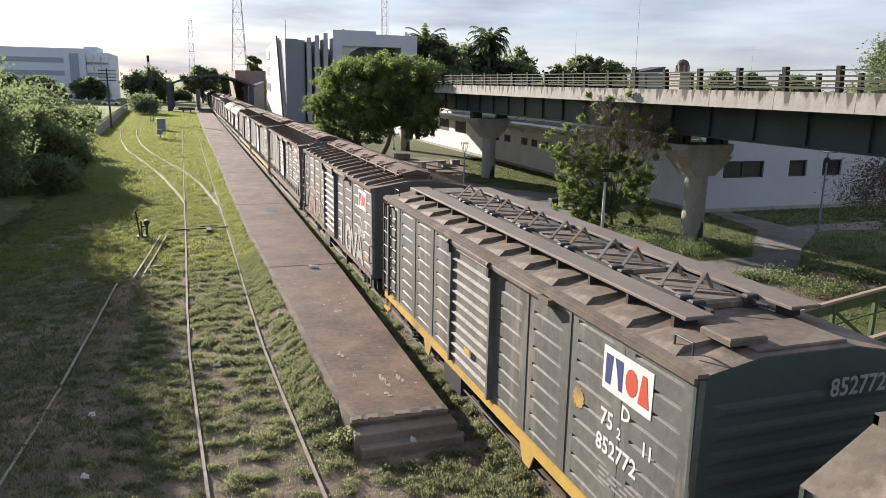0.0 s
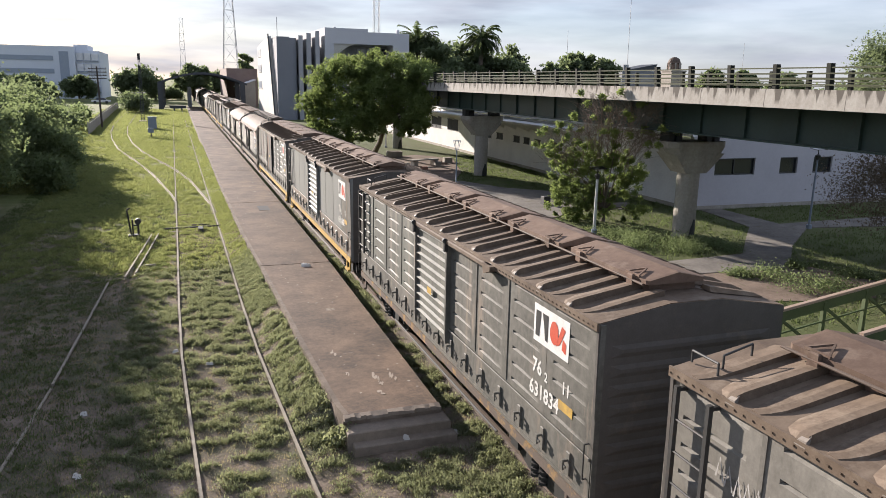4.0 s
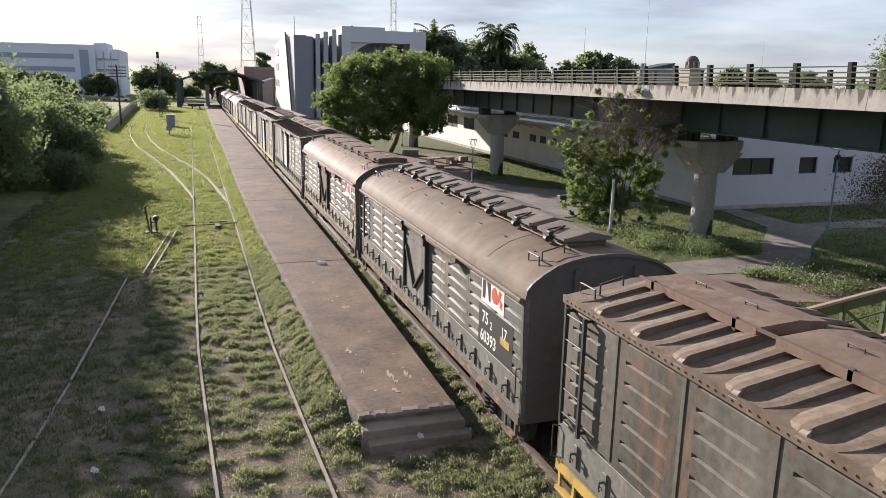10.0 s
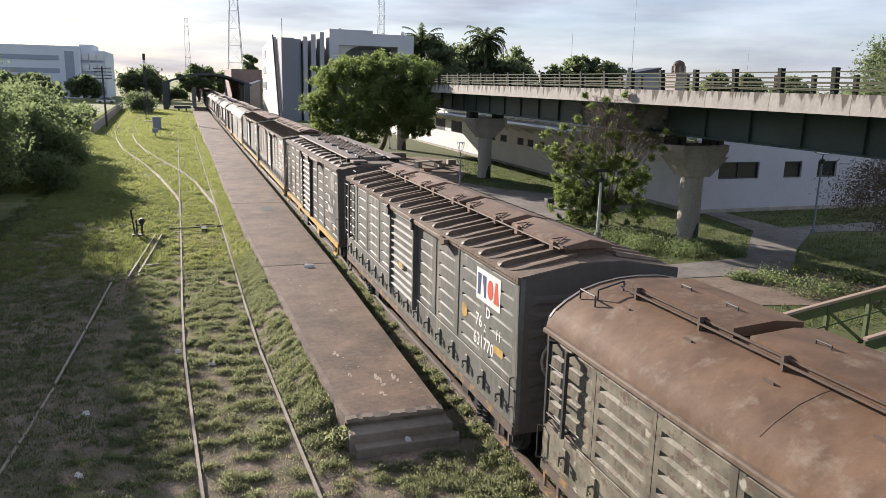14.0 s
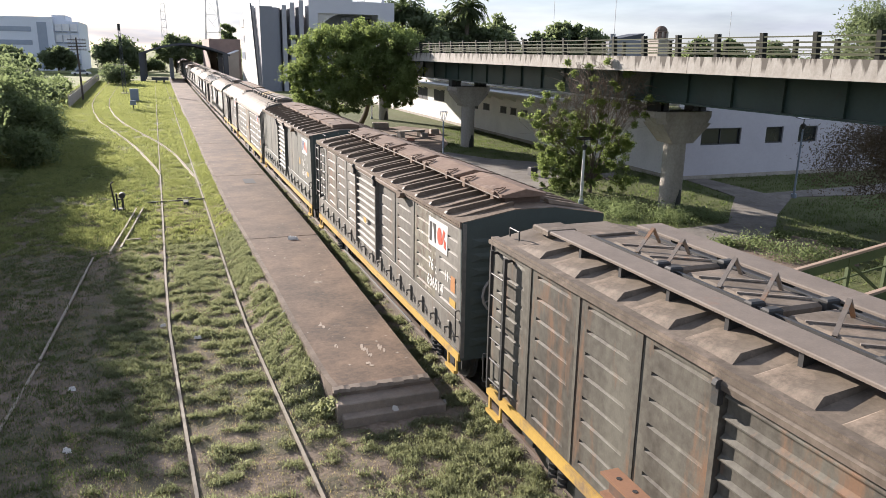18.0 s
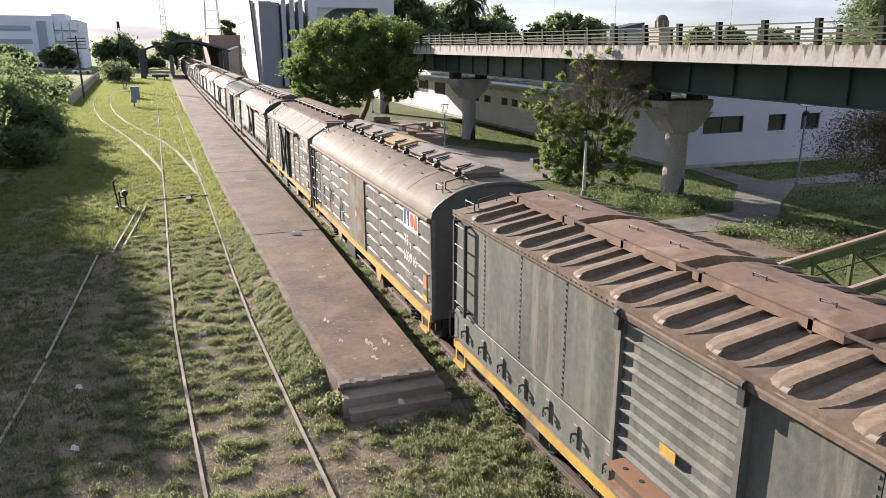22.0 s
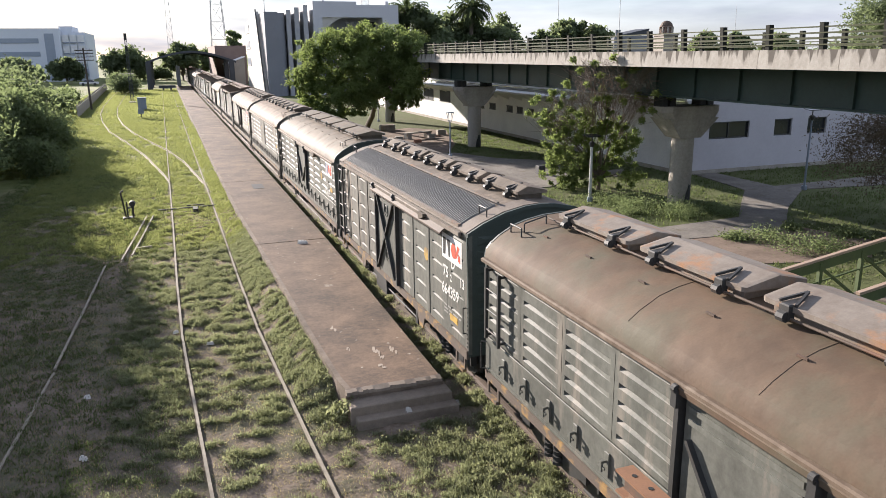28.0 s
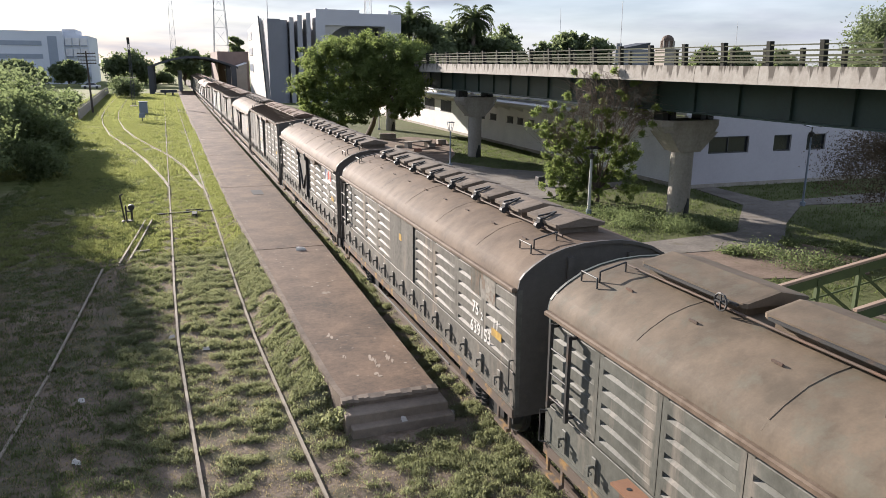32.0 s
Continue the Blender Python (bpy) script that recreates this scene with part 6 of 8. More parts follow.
SPECS = [
    (-8.3, 4.35, dict(kind="chute", side="green_paint", roof="roof_grey", label="dark green wagon with steep roof sheets and plated top")),
    (5.76, 18.42, dict(kind="plank", side="green_paint", roof="roof_grey", num=("75", "2", "11", "852772"), end_no=1, rows=9, mark=1, extra=sun_sticker, door_mat="grey_paint", label="dark green boxcar with plate walkways and yellow sill")),
    (19.93, 32.66, dict(kind="box", side="weathered", roof="roof_brown", num=("77", "2", "11", "635789"), end_no=1, worn=2, rows=8, thin_sill=1, sill="sill_worn", door_mat="green_paint", panel_mats={3: "green_paint"}, extra=graffiti_b, label="grey boxcar with white and salmon graffiti and brown roof")),
    (34.1, 46.93, dict(kind="box", side="grey_paint", roof="roof_brown", num=("76", "2", "11", "631834"), pockets=1, worn=2, rows=7, sill="sill_worn", door_mat="green_paint", panel_mats={4: "green_paint", 5: "green_paint", 6: "green_paint", 7: "green_paint"}, label="grey green boxcar with faded emblem and brown ribbed roof")),
    (48.35, 61.13, dict(kind="box", side="pale_paint", roof="roof_brown", smooth=1, lower="rust_streak", num=("76", "2", "11", "655688"), end_no=1, brake=1, pockets=1, worn=2, panel_mats={0: "brown_paint"}, n_panels=4, door_mat="pale_paint", door_label="pale ribbed sliding door", label="faded pale grey riveted boxcar with white ribbed door")),
    (62.5, 75.32, dict(kind="box", side="grey_paint", roof="roof_brown", hatch_style="flat", num=("75", "2", "11", "536944"), worn=2, rows=7, pockets=1, brake=1, end_no=1, door_style="flat", door_mat="door_blotched", door_label="flat blackened sliding door with rust blotches", panel_mats={0: "green_paint", 1: "green_paint", 2: "dirty", 3: "dirty", 4: "brown_paint", 5: "brown_paint", 6: "brown_paint", 7: "brown_paint"}, label="grey brown boxcar with a rusty flat door")),
    (76.65, 88.83, dict(kind="round", side="grey_paint", roof="roof_round", hatches=8, num=("75", "2", "17", "60393"), worn=2, rows=6, pockets=1, panel=1, door_style="vee", label="grey covered wagon with curved dusty roof and braced door")),
    (89.85, 102.0, dict(kind="round", side="peeling", roof="roof_rust", edge="roof_rust", hatch_mat="roof_rust", hatch_style="flat", num=("76", "2", "17", "637587"), panel=1, worn=1, orange=1, rows=6, pockets=1, door_style="vee", door_mat="rust_door", panel_mats={0: "green_paint", 1: "green_paint"}, label="peeling grey white covered wagon with rust brown curved roof")),
    (103.0, 115.8, dict(kind="box", side="green_paint", roof="roof_brown", num=("76", "2", "11", "631770"), end="end_grey", sill="sill_worn", mark=1, end_no=1, brake=1, rows=7, pockets=1, extra=sun_sticker, label="dark green boxcar with brown ribbed roof and bright emblem")),
    (117.3, 130.1, dict(kind="plank", side="brown_paint", roof="roof_grey", num=("75", "2", "11", "845651"), end_no=1, worn=3, panel=1, rows=8, door_mat="brown_paint", panel_mats={0: "dirty", 3: "dirty"}, label="rust stained dark boxcar with plate roof walkways")),
    (131.35, 144.3, dict(kind="box", side="weathered", roof="roof_brown", num=("76", "2", "11", "636514"), end="end_dark", end_no=1, brake=1, worn=2, orange=1, rows=7, pockets=1, panel_mats={1: "peeling", 6: "rust_streak"}, label="grey boxcar with faded patches and brown ribbed roof")),
    (145.6, 158.45, dict(kind="box", side="green_paint", roof="roof_brown", smooth=1, hatch_style="flat", mark=1, num=("76", "2", "11", "651042"), end_no=1, rows=7, pockets=1, extra=sun_sticker, label="smooth riveted green grey boxcar with bright emblem")),
    (159.75, 172.1, dict(kind="round", side="grey_paint", roof="roof_olive", hatches=5, hatch_mat="hatch_pale", hatch_mats={2: "hatch_mustard"}, num=("75", "2", "11", "603910"), rows=6, orange=1, door_style="narrow", door_mat="rust_patch", extra=scrawl, label="grey covered wagon with curved taupe roof and yellow sill")),
    (172.95, 183.85, dict(kind="chute", side="grey_paint", roof="roof_grey", num=("75", "2", "19", "645176"), panel=1, rows=6, door_style="ex", num_at=(1.4, 2.28), emblem_at=(0.90, 2.93), label="grey wagon with steep roof sheets and cross braced door")),
    (184.95, 197.2, dict(kind="round", side="green_paint", roof="roof_mossy", hatches=5, hatch_mat="hatch_pale", rows=6, pockets=1, door_style="vee", label="dark green covered wagon with brown curved roof")),
    (198.03, 208.55, dict(kind="slatted", side="green_paint", panel_mats={4: "grey_paint", 5: "grey_paint", 6: "grey_paint", 7: "grey_paint"}, roof="roof_grey", num=("75", "2", "13", "664359"), emblem_at=(0.84, 2.88), num_at=(1.38, 2.26), mark=1, end_no=1, worn=2, rows=6, sill="sill_worn", door_style="ex", extra=sun_sticker, label="dark grey wagon with corrugated roof sheets and orange sill")),
    (209.4, 221.45, dict(kind="round", emblem_at=(1.05, 2.80), side="green_paint", roof="roof_olive", hatch_mat="roof_olive", hatch_style="wheel", num=("76", "2", "18", "657635"), rows=6, pockets=1, door_style="vee", extra=sun_sticker, label="green grey covered wagon with handwheel roof hatches")),
    (222.5, 234.7, dict(kind="round", side="grey_paint", roof="roof_round", hatches=8, num=("75", "2", "11", "639153"), worn=3, rows=6, pockets=1, door_style="narrow", label="grey covered wagon with curved roof and narrow door")),
    (235.7, 247.9, dict(kind="round", side="grey_paint", roof="roof_round", hatches=8, rows=6, pockets=1, door_style="vee", num=("75", "2", "11", "60"), label="grey covered wagon with curved dusty roof and braced door")),
    (249.2, 262.0, dict(kind="box", sill="sill_worn", side="grey_paint", roof="roof_brown", rows=7, pockets=1, label="grey boxcar with brown ribbed roof")),
    (263.3, 275.5, dict(kind="round", side="grey_paint", roof="roof_round", rows=6, pockets=1, door_style="vee", label="grey covered wagon with curved dusty roof and braced door")),
    (276.8, 289.6, dict(kind="box", sill="sill_worn", side="grey_paint", roof="roof_grey", rows=7, pockets=1, label="grey boxcar with brown ribbed roof")),
    (291.0, 303.8, dict(kind="box", sill="sill_worn", side="pale_paint", roof="roof_grey", rows=7, pockets=1, label="pale grey boxcar with ribbed roof")),
    (305.2, 318.0, dict(kind="box", sill="sill_worn", side="grey_paint", roof="roof_brown", rows=7, pockets=1, label="grey boxcar with brown ribbed roof")),
    (319.3, 331.5, dict(kind="round", side="grey_paint", roof="roof_round", rows=6, pockets=1, door_style="vee", label="grey covered wagon with curved dusty roof and braced door")),
    (332.8, 345.0, dict(kind="round", side="pale_paint", roof="roof_round", rows=6, pockets=1, door_style="vee", label="pale grey covered wagon with curved roof")),
    (346.3, 359.1, dict(kind="box", sill="sill_worn", side="grey_paint", roof="roof_brown", rows=7, pockets=1, label="grey boxcar with brown ribbed roof")),
    (360.5, 373.3, dict(kind="box", sill="sill_worn", side="grey_paint", roof="roof_grey", rows=7, pockets=1, label="grey boxcar with brown ribbed roof")),
    (374.7, 387.5, dict(kind="box", sill="sill_worn", side="grey_paint", roof="roof_grey", rows=7, pockets=1, label="grey boxcar with brown ribbed roof")),
]
for near, far, spec in SPECS:
    wagon(near, far, spec)


# ---- road viaduct ----
def build_viaduct():
    v = thing("viaduct", "road viaduct with dark green girders and pale parapet", "bridge", kind="structure")
    y0, y1 = -30, 79
    xe = 17.35                      # near edge of the deck
    part("deck", Geo().box(xe + 0.05, 24.6, y0, y1, 5.95, 6.30), "asphalt", v)
    k = 3.05
    pb = Geo().hull([(xe, 0.0, 5.93), (xe + 0.30, 0.0, 5.93), (xe + 0.30, k - 0.015, 5.93), (xe, k - 0.015, 5.93)],
                    [(xe + 0.03, 0.0, 6.50), (xe + 0.30, 0.0, 6.50), (xe + 0.30, k - 0.015, 6.50), (xe + 0.03, k - 0.015, 6.50)]).mesh("parapet_panel")
    pb.materials.append(M["parapet"])
    y = y0
    while y < y1 - 1:
        part("parapet_panel", pb, "parapet", v).matrix_basis = pose(0, y, 0)
        part("parapet_panel", pb, "parapet", v).matrix_basis = pose(7.0, y, 0)
        y += k
    pm = Geo().hull([(-0.08, -0.075, 6.45), (0.08, -0.075, 6.45), (0.08, 0.075, 6.45), (-0.08, 0.075, 6.45)],
                    [(-0.14, -0.075, 7.24), (0.03, -0.075, 7.24), (0.03, 0.075, 7.24), (-0.14, 0.075, 7.24)]).mesh("guard_post")
    pm.materials.append(M["post"])
    y = 10.36
    while y < y1:
        part("guard_post", pm, "post", v).matrix_basis = pose(xe + 0.12, y, 0)
        part("guard_post", pm, "post", v).matrix_basis = pose(24.35, y - 0.6, 0)
        y += 2.03
    for x in (xe + 0.02, 24.22):
        for z in (6.62, 6.78, 6.94, 7.10):
            part("guard_rail", Geo().box(x - 0.02, x + 0.02, y0, y1, z, z + 0.038), "guard", v)
    for x in (19.15, 22.6):
        g = Geo().extrude_y([(x - 0.22, 4.70), (x + 0.22, 4.70), (x + 0.22, 4.76), (x + 0.015, 4.76), (x + 0.015, 5.88), (x + 0.22, 5.88), (x + 0.22, 5.945), (x - 0.22, 5.945), (x - 0.22, 5.88), (x - 0.015, 5.88), (x - 0.015, 4.76), (x - 0.22, 4.76)], y0, y1)
        gd = part("girder", g, "girder", v, "dark green plate girder")
        st = shared("stiffener", lambda: Geo().box(-0.12, -0.015, 0, 0.025, 4.76, 5.88), "girder")
        for yy in np.arange(y0 + 1, y1, 2.4):
            part("stiffener", st, "girder", gd).matrix_basis = pose(x, yy, 0)
    part("soffit", Geo().box(19.2, 22.55, y0, y1, 5.6, 5.70), "girder", v)
    for xc, yc, h in ((20.8, 26.5, 4.25), (20.35, 49.0, 4.25), (20.6, 71.5, 4.25), (21.0, 4.0, 4.25)):
        p = thing("bridge_pier", "round concrete bridge pier with flared hammerhead cap", "pier", "bridge piers", (xc, yc, 0), kind="structure")
        r = 0.48
        n = 24
        sh = Geo().rod((0, 0, -0.1), (0, 0, 2.95), r, n)
        col = part("column", sh, "pier", p)
        ft = Geo()
        for k in range(9):
            a0, a1 = -1.75 + k * 0.14, -1.75 + (k + 1) * 0.14
            t0, t1 = 0.85 - 0.05 * (k - 4) ** 2 + 0.1 * (k % 2), 0.85 - 0.05 * (k - 3) ** 2 + 0.1 * ((k + 1) % 2)
            ft.poly(*[(0.488 * math.cos(a), 0.488 * math.sin(a), max(z, 0.0)) for a, z in ((a0, 0), (a1, 0), (a1, t1), (a0, t0))])
        part("soot_patch", ft, "black", col, "black soot at the foot")
        low = [(-0.53, -0.53), (0.53, -0.53), (0.53, 0.53), (-0.53, 0.53)]
        cap = Geo().hull([(x, y, 2.9) for x, y in low], [(-1.25, -0.7, 3.75), (1.25, -0.7, 3.75), (1.25, 0.7, 3.75), (-1.25, 0.7, 3.75)])
        oc = [(-1.48, -0.4), (-1.16, -0.74), (1.16, -0.74), (1.48, -0.4), (1.48, 0.4), (1.16, 0.74), (-1.16, 0.74), (-1.48, 0.4)]
        cap.hull([(x * 0.86, y * 0.95, 3.7) for x, y in oc], [(x, y, 4.0) for x, y in oc])
        cap.hull([(x, y, 4.0) for x, y in oc], [(x, y, h) for x, y in oc])
        part("cap", cap, "pier", p)
        b = Geo()
        for x in (-1.25, -0.85, 0.7, 1.1):
            b.box(x - 0.14, x + 0.14, -0.3, 0.3, h, 4.70)
        part("bearing", b, "iron", p)


build_viaduct()


# ---- long white building under the viaduct ----
def build_white_house():
    h = thing("station_office", "long white single storey building with flat overhanging roof", "building")
    xa = 25.7
    # end wall towards the camera, with three openings
    part("wall", Geo().box(xa, xa + 0.25, 32.8, 100, 0, 3.85), "white_wall", h)
    yw = 32.5
    ops = [(27.2, 29.9, 1.85, 2.77), (31.65, 32.9, 1.85, 2.77), (34.05, 35.45, 1.85, 2.77)]
    g = Geo()
    x = xa
    for a, b, c, d in ops:
        g.box(x, a, yw, yw + 0.3, 0, 3.95)
        g.box(a, b, yw, yw + 0.3, 0, c).box(a, b, yw, yw + 0.3, d, 3.95)
        x = b
    g.box(x, 46, yw, yw + 0.3, 0, 3.95)
    # White like the long wall; its shade is painted in as lilac grey.
    part("wall", weld(g), "shaded_white_wall", h)
    for a, b, c, d in ops:
        w = part("window", Geo().box(a, b, yw + 0.16, yw + 0.19, c, d), "glass", h)
        f = Geo().box(a, b, yw + 0.10, yw + 0.20, c, c + 0.06).box(a, b, yw + 0.10, yw + 0.20, d - 0.06, d)
        for xx in np.linspace(a, b - 0.05, 3 if b - a > 2 else 2):
            f.box(xx, xx + 0.05, yw + 0.10, yw + 0.20, c, d)
        part("frame", f, "frame", w)
    part("plinth", Geo().box(xa - 0.03, 46, yw - 0.04, yw, 0, 0.22).box(xa - 0.04, xa, yw, 100, 0, 0.22), "pier", h)
    part("roof", Geo().box(xa - 0.1, 46, yw + 0.02, 100, 3.93, 4.06), "white_roof", h)
    part("canopy", Geo().box(xa - 1.6, xa + 0.1, 44, 100, 3.52, 3.66), "white_roof", h, "white roof overhang on brackets")
    for y in np.arange(45, 99, 2.4):
        br = Geo()
        br.hull([(xa - 1.5, y, 3.46), (xa, y, 2.9), (xa, y + 0.12, 2.9), (xa - 1.5, y + 0.12, 3.46)], [(xa - 1.5, y, 3.52), (xa, y, 3.52), (xa, y + 0.12, 3.52), (xa - 1.5, y + 0.12, 3.52)])
        part("bracket", br, "white_wall", h)
    for y, w2, z0, z1 in ((47.6, 0.9, 1.95, 2.36), (50.2, 1.0, 1.95, 2.36), (52.1, 1.0, 1.95, 2.38), (53.9, 1.1, 1.95, 2.38), (57.2, 1.25, 1.95, 2.38), (59.6, 1.1, 1.9, 2.3), (63.2, 1.2, 1.9, 2.35), (67.9, 3.0, 1.95, 2.95), (72.8, 3.1, 1.9, 3.05), (78.5, 2.6, 1.7, 2.95), (82, 1.9, 1.7, 2.95), (88, 1.9, 1.7, 2.95)):
        w = part("window", Geo().box(xa - 0.012, xa + 0.01, y, y + w2, z0, z1), "glass_dull", h)
        part("frame", Geo().box(xa - 0.03, xa - 0.012, y - 0.05, y + w2 + 0.05, z1, z1 + 0.06).box(xa - 0.05, xa - 0.012, y - 0.05, y + w2 + 0.05, z0 - 0.06, z0).box(xa - 0.03, xa - 0.012, y + w2 / 2 - 0.02, y + w2 / 2 + 0.02, z0, z1), "frame", w)


build_white_house()


# ---- grey building with fins ----
def build_fin_house():
    b = thing("fin_building", "slate grey office block with tall fins and cream side", "building")
    part("wall", Geo().box(23.5, 38.0, 129.5, 160, 0, 14.5), "grey_wall", b)
    front = Geo().box(23.5, 25.0, 125, 129.5, 0, 14.5).box(35.2, 38.0, 125, 129.5, 0, 14.5)
    front.box(25.0, 35.2, 125, 129.5, 12.5, 14.5).box(23.5, 30.8, 125, 140, 14.5, 15.0)
    part("front_frame", front, "grey_wall", b, "grey render frame round a deep arched recess")
    arc = [(25.0 + 4.4 * (1 - math.cos(a)), 8.3 + 4.2 * math.sin(a)) for a in np.linspace(0, math.pi / 2, 12)]
    part("arch_corner", Geo().hull([(x, 125.3, z) for x, z in arc + [(25.0, 12.5)]], [(x, 125.7, z) for x, z in arc + [(25.0, 12.5)]]), "cream_wall", b)
    part("recess_wall", Geo().box(25.0, 35.2, 129.3, 129.5, 0, 12.5), "dark_wall", b)
    for x in (29.8, 31.7, 33.5):
        w = part("window", Geo().box(x, x + 1.5, 129.2, 129.32, 9.6, 12.0), "glass", b)
        part("frame", Geo().box(x, x + 1.5, 129.1, 129.2, 10.75, 10.85).box(x + 0.7, x + 0.8, 129.1, 129.2, 9.6, 12.0), "frame", w)
    slate = Geo().box(15.65, 17.7, 125, 150, 0, 13.3).rod((17.7, 126.35, 0), (17.7, 126.35, 13.15), 1.34, 28).box(17.7, 19.0, 126.4, 150, 0, 13.1)
    part("stair_tower", slate, "dark_wall", b, "slate grey tower with a rounded corner")
    for x, w, z in ((19.2, 0.95, 13.6), (20.5, 1.0, 14.0), (21.95, 0.95, 14.4)):
        part("fin", Geo().box(x, x + w - 0.25, 125.2, 130.5, 0, z), "fin_wall", b)
    part("glazed_wall", Geo().box(19.0, 23.5, 132, 150, 0, 13.0), "dark_wall", b)
    for z in (5.6, 11.6):
        part("white_band", Geo().box(19.0, 23.5, 131.4, 132, z, z + 1.2), "white_wall", b)
    for z in (1.6, 7.6):
        for x in (20.15, 21.5, 22.9):
            w = part("window", Geo().box(x, x + 0.45, 131.9, 132.02, z, z + 3.4), "glass", b)
            part("frame", Geo().box(x, x + 0.45, 131.84, 131.9, z + 1.6, z + 1.72), "frame", w)
    side = Geo().hull([(15.2, 125.4, 0), (15.64, 125.4, 0), (15.64, 151, 0), (15.2, 151, 0)], [(15.2, 132.2, 13.7), (15.64, 132.2, 13.7), (15.64, 151, 12.5), (15.2, 151, 12.5)])
    part("side_wall", side, "cream_wall", b, "cream lit side wall with a leaning edge")
    part("leaning_pipe", Geo().beam((15.1, 125.1, 0), (15.1, 132.0, 14.0), 0.22), "dark_steel", b)
    for z in (4.9, 7.9, 10.7):
        w = part("window", Geo().box(15.14, 15.21, 144.5, 150.2, z, z + 1.25), "far_band", b)
        part("sill", Geo().box(15.08, 15.2, 144.3, 150.4, z - 0.14, z), "white_wall", w)
    part("roof_unit", Geo().box(26, 26.4, 130, 130.4, 14.5, 15.5, 0.05), "grey_wall", b)
    part("roof_unit", Geo().box(36.2, 36.7, 126.5, 127, 14.5, 15.2, 0.05), "grey_wall", b)
    part("aerial", Geo().rod((15.9, 126, 13.3), (15.9, 126, 16.3), 0.06, 6), "mast", b)


build_fin_house()


def build_far_buildings():
    b = thing("far_office", "pale blue grey four storey office block with framed balconies", "building")
    part("wall", Geo().box(-66, -27.0, 240, 262, 0, 14.6), "far_wall", b)
    part("wall", Geo().box(-27.0, -20.8, 243, 275, 0, 13.6).box(-27.5, -24, 244, 262, 13.6, 15.3), "far_wall", b)
    for z in (3.2, 7.0, 10.6):
        part("window_band", Geo().box(-60, -32.5, 239.86, 240.02, z, z + 1.3), "far_band", b)
    part("stair_slot", Geo().box(-31.0, -28.6, 239.85, 240.02, 0.5, 13.2), "far_band", b)
    for i, x in enumerate((-26.8, -24.8, -22.8)):
        for z in (1.0, 4.4, 7.6, 10.6):
            w = part("balcony", Geo().box(x, x + 1.7, 242.4, 243.0, z, z + 2.3), "far_band" if z < 4 else "white_roof", b)
            part("rail", Geo().box(x, x + 1.7, 242.3, 242.4, z, z + 0.3), "far_band", w)
    s = thing("brick_shed", "red brown brick shed with tan gable beyond the canopy", "building")
    part("wall", Geo().box(11.4, 18.5, 186, 215, 0, 8.9), "brick", s)
    part("annex", Geo().hull([(13.0, 178, 0), (17.2, 178, 0), (17.2, 186, 0), (13.0, 186, 0)], [(13.0, 178, 4.6), (17.2, 178, 6.2), (17.2, 186, 6.2), (13.0, 186, 4.6)]), "shed", s)
    part("annex_roof", Geo().hull([(12.8, 177.7, 4.62), (17.3, 177.7, 6.25), (17.3, 186.2, 6.25), (12.8, 186.2, 4.62)], [(12.8, 177.7, 4.76), (17.3, 177.7, 6.4), (17.3, 186.2, 6.4), (12.8, 186.2, 4.76)]), "white_roof", s)
    # arched canopy over the tracks
    c = thing("station_canopy", "dark arched steel canopy spanning the tracks", "canopy")
    n = 14
    pts = [(-3.6 + 17.6 * i / n, 5.3 + 2.1 * math.sin(math.pi * i / n)) for i in range(n + 1)]
    for y in (163, 178, 193):
        t = Geo()
        for (xa, za), (xb, zb) in zip(pts, pts[1:]):
            t.beam((xa, y, za), (xb, y, zb), 0.35, 0.32)
        part("arch_rib", t, "dark_steel", c)
        part("column", Geo().box(-3.6, -2.6, y - 0.35, y + 0.35, 0, 5.4), "dark_steel", c)
        part("column", Geo().box(12.6, 13.6, y - 0.35, y + 0.35, 0, 5.6), "dark_steel", c)
    r = Geo()
    for (xa, za), (xb, zb) in zip(pts, pts[1:]):
        r.hull([(xa, 163, za + 0.16), (xb, 163, zb + 0.16), (xb, 200, zb + 0.16), (xa, 200, za + 0.16)], [(xa, 163, za + 0.26), (xb, 163, zb + 0.26), (xb, 200, zb + 0.26), (xa, 200, za + 0.26)])
    part("roof_sheet", r, "dark_steel", c)
    part("platform_hut", Geo().box(2.2, 2.9, 168, 178, 0, 4.6), "dark_wall", c)
    lo = thing("buffer_stop", "dark buffer stop across the siding end", "buffer stop")
    part("beam", Geo().box(-1.5, 1.6, 157, 157.5, 0.6, 1.1), "dark_steel", lo)
    part("post", Geo().box(-0.8, -0.5, 157.1, 158.6, 0, 1.0).box(0.6, 0.9, 157.1, 158.6, 0, 1.0), "dark_steel", lo)
    d = thing("domed_tower", "far church tower with a small red dome", "tower")
    part("shaft", Geo().box(145.2, 150.4, 197.4, 202.6, 0, 11.2).box(144.9, 150.7, 197.1, 202.9, 11.2, 11.6), "shed", d)
    part("belfry", Geo().rod((147.8, 200, 11.6), (147.8, 200, 13.9), 1.75, 8).rod((147.8, 200, 13.8), (147.8, 200, 14.0), 2.1, 12), "brick", d)
    for k in range(8):
        a = k * math.pi / 4 + 0.39
        part("pillar", Geo().rod((147.8 + 2.0 * math.cos(a), 200 + 2.0 * math.sin(a), 11.6), (147.8 + 2.0 * math.cos(a), 200 + 2.0 * math.sin(a), 13.8), 0.28, 6), "shed", d)
    dome = Geo()
    for k in range(6):
        a0, a1 = k * math.pi / 12, (k + 1) * math.pi / 12
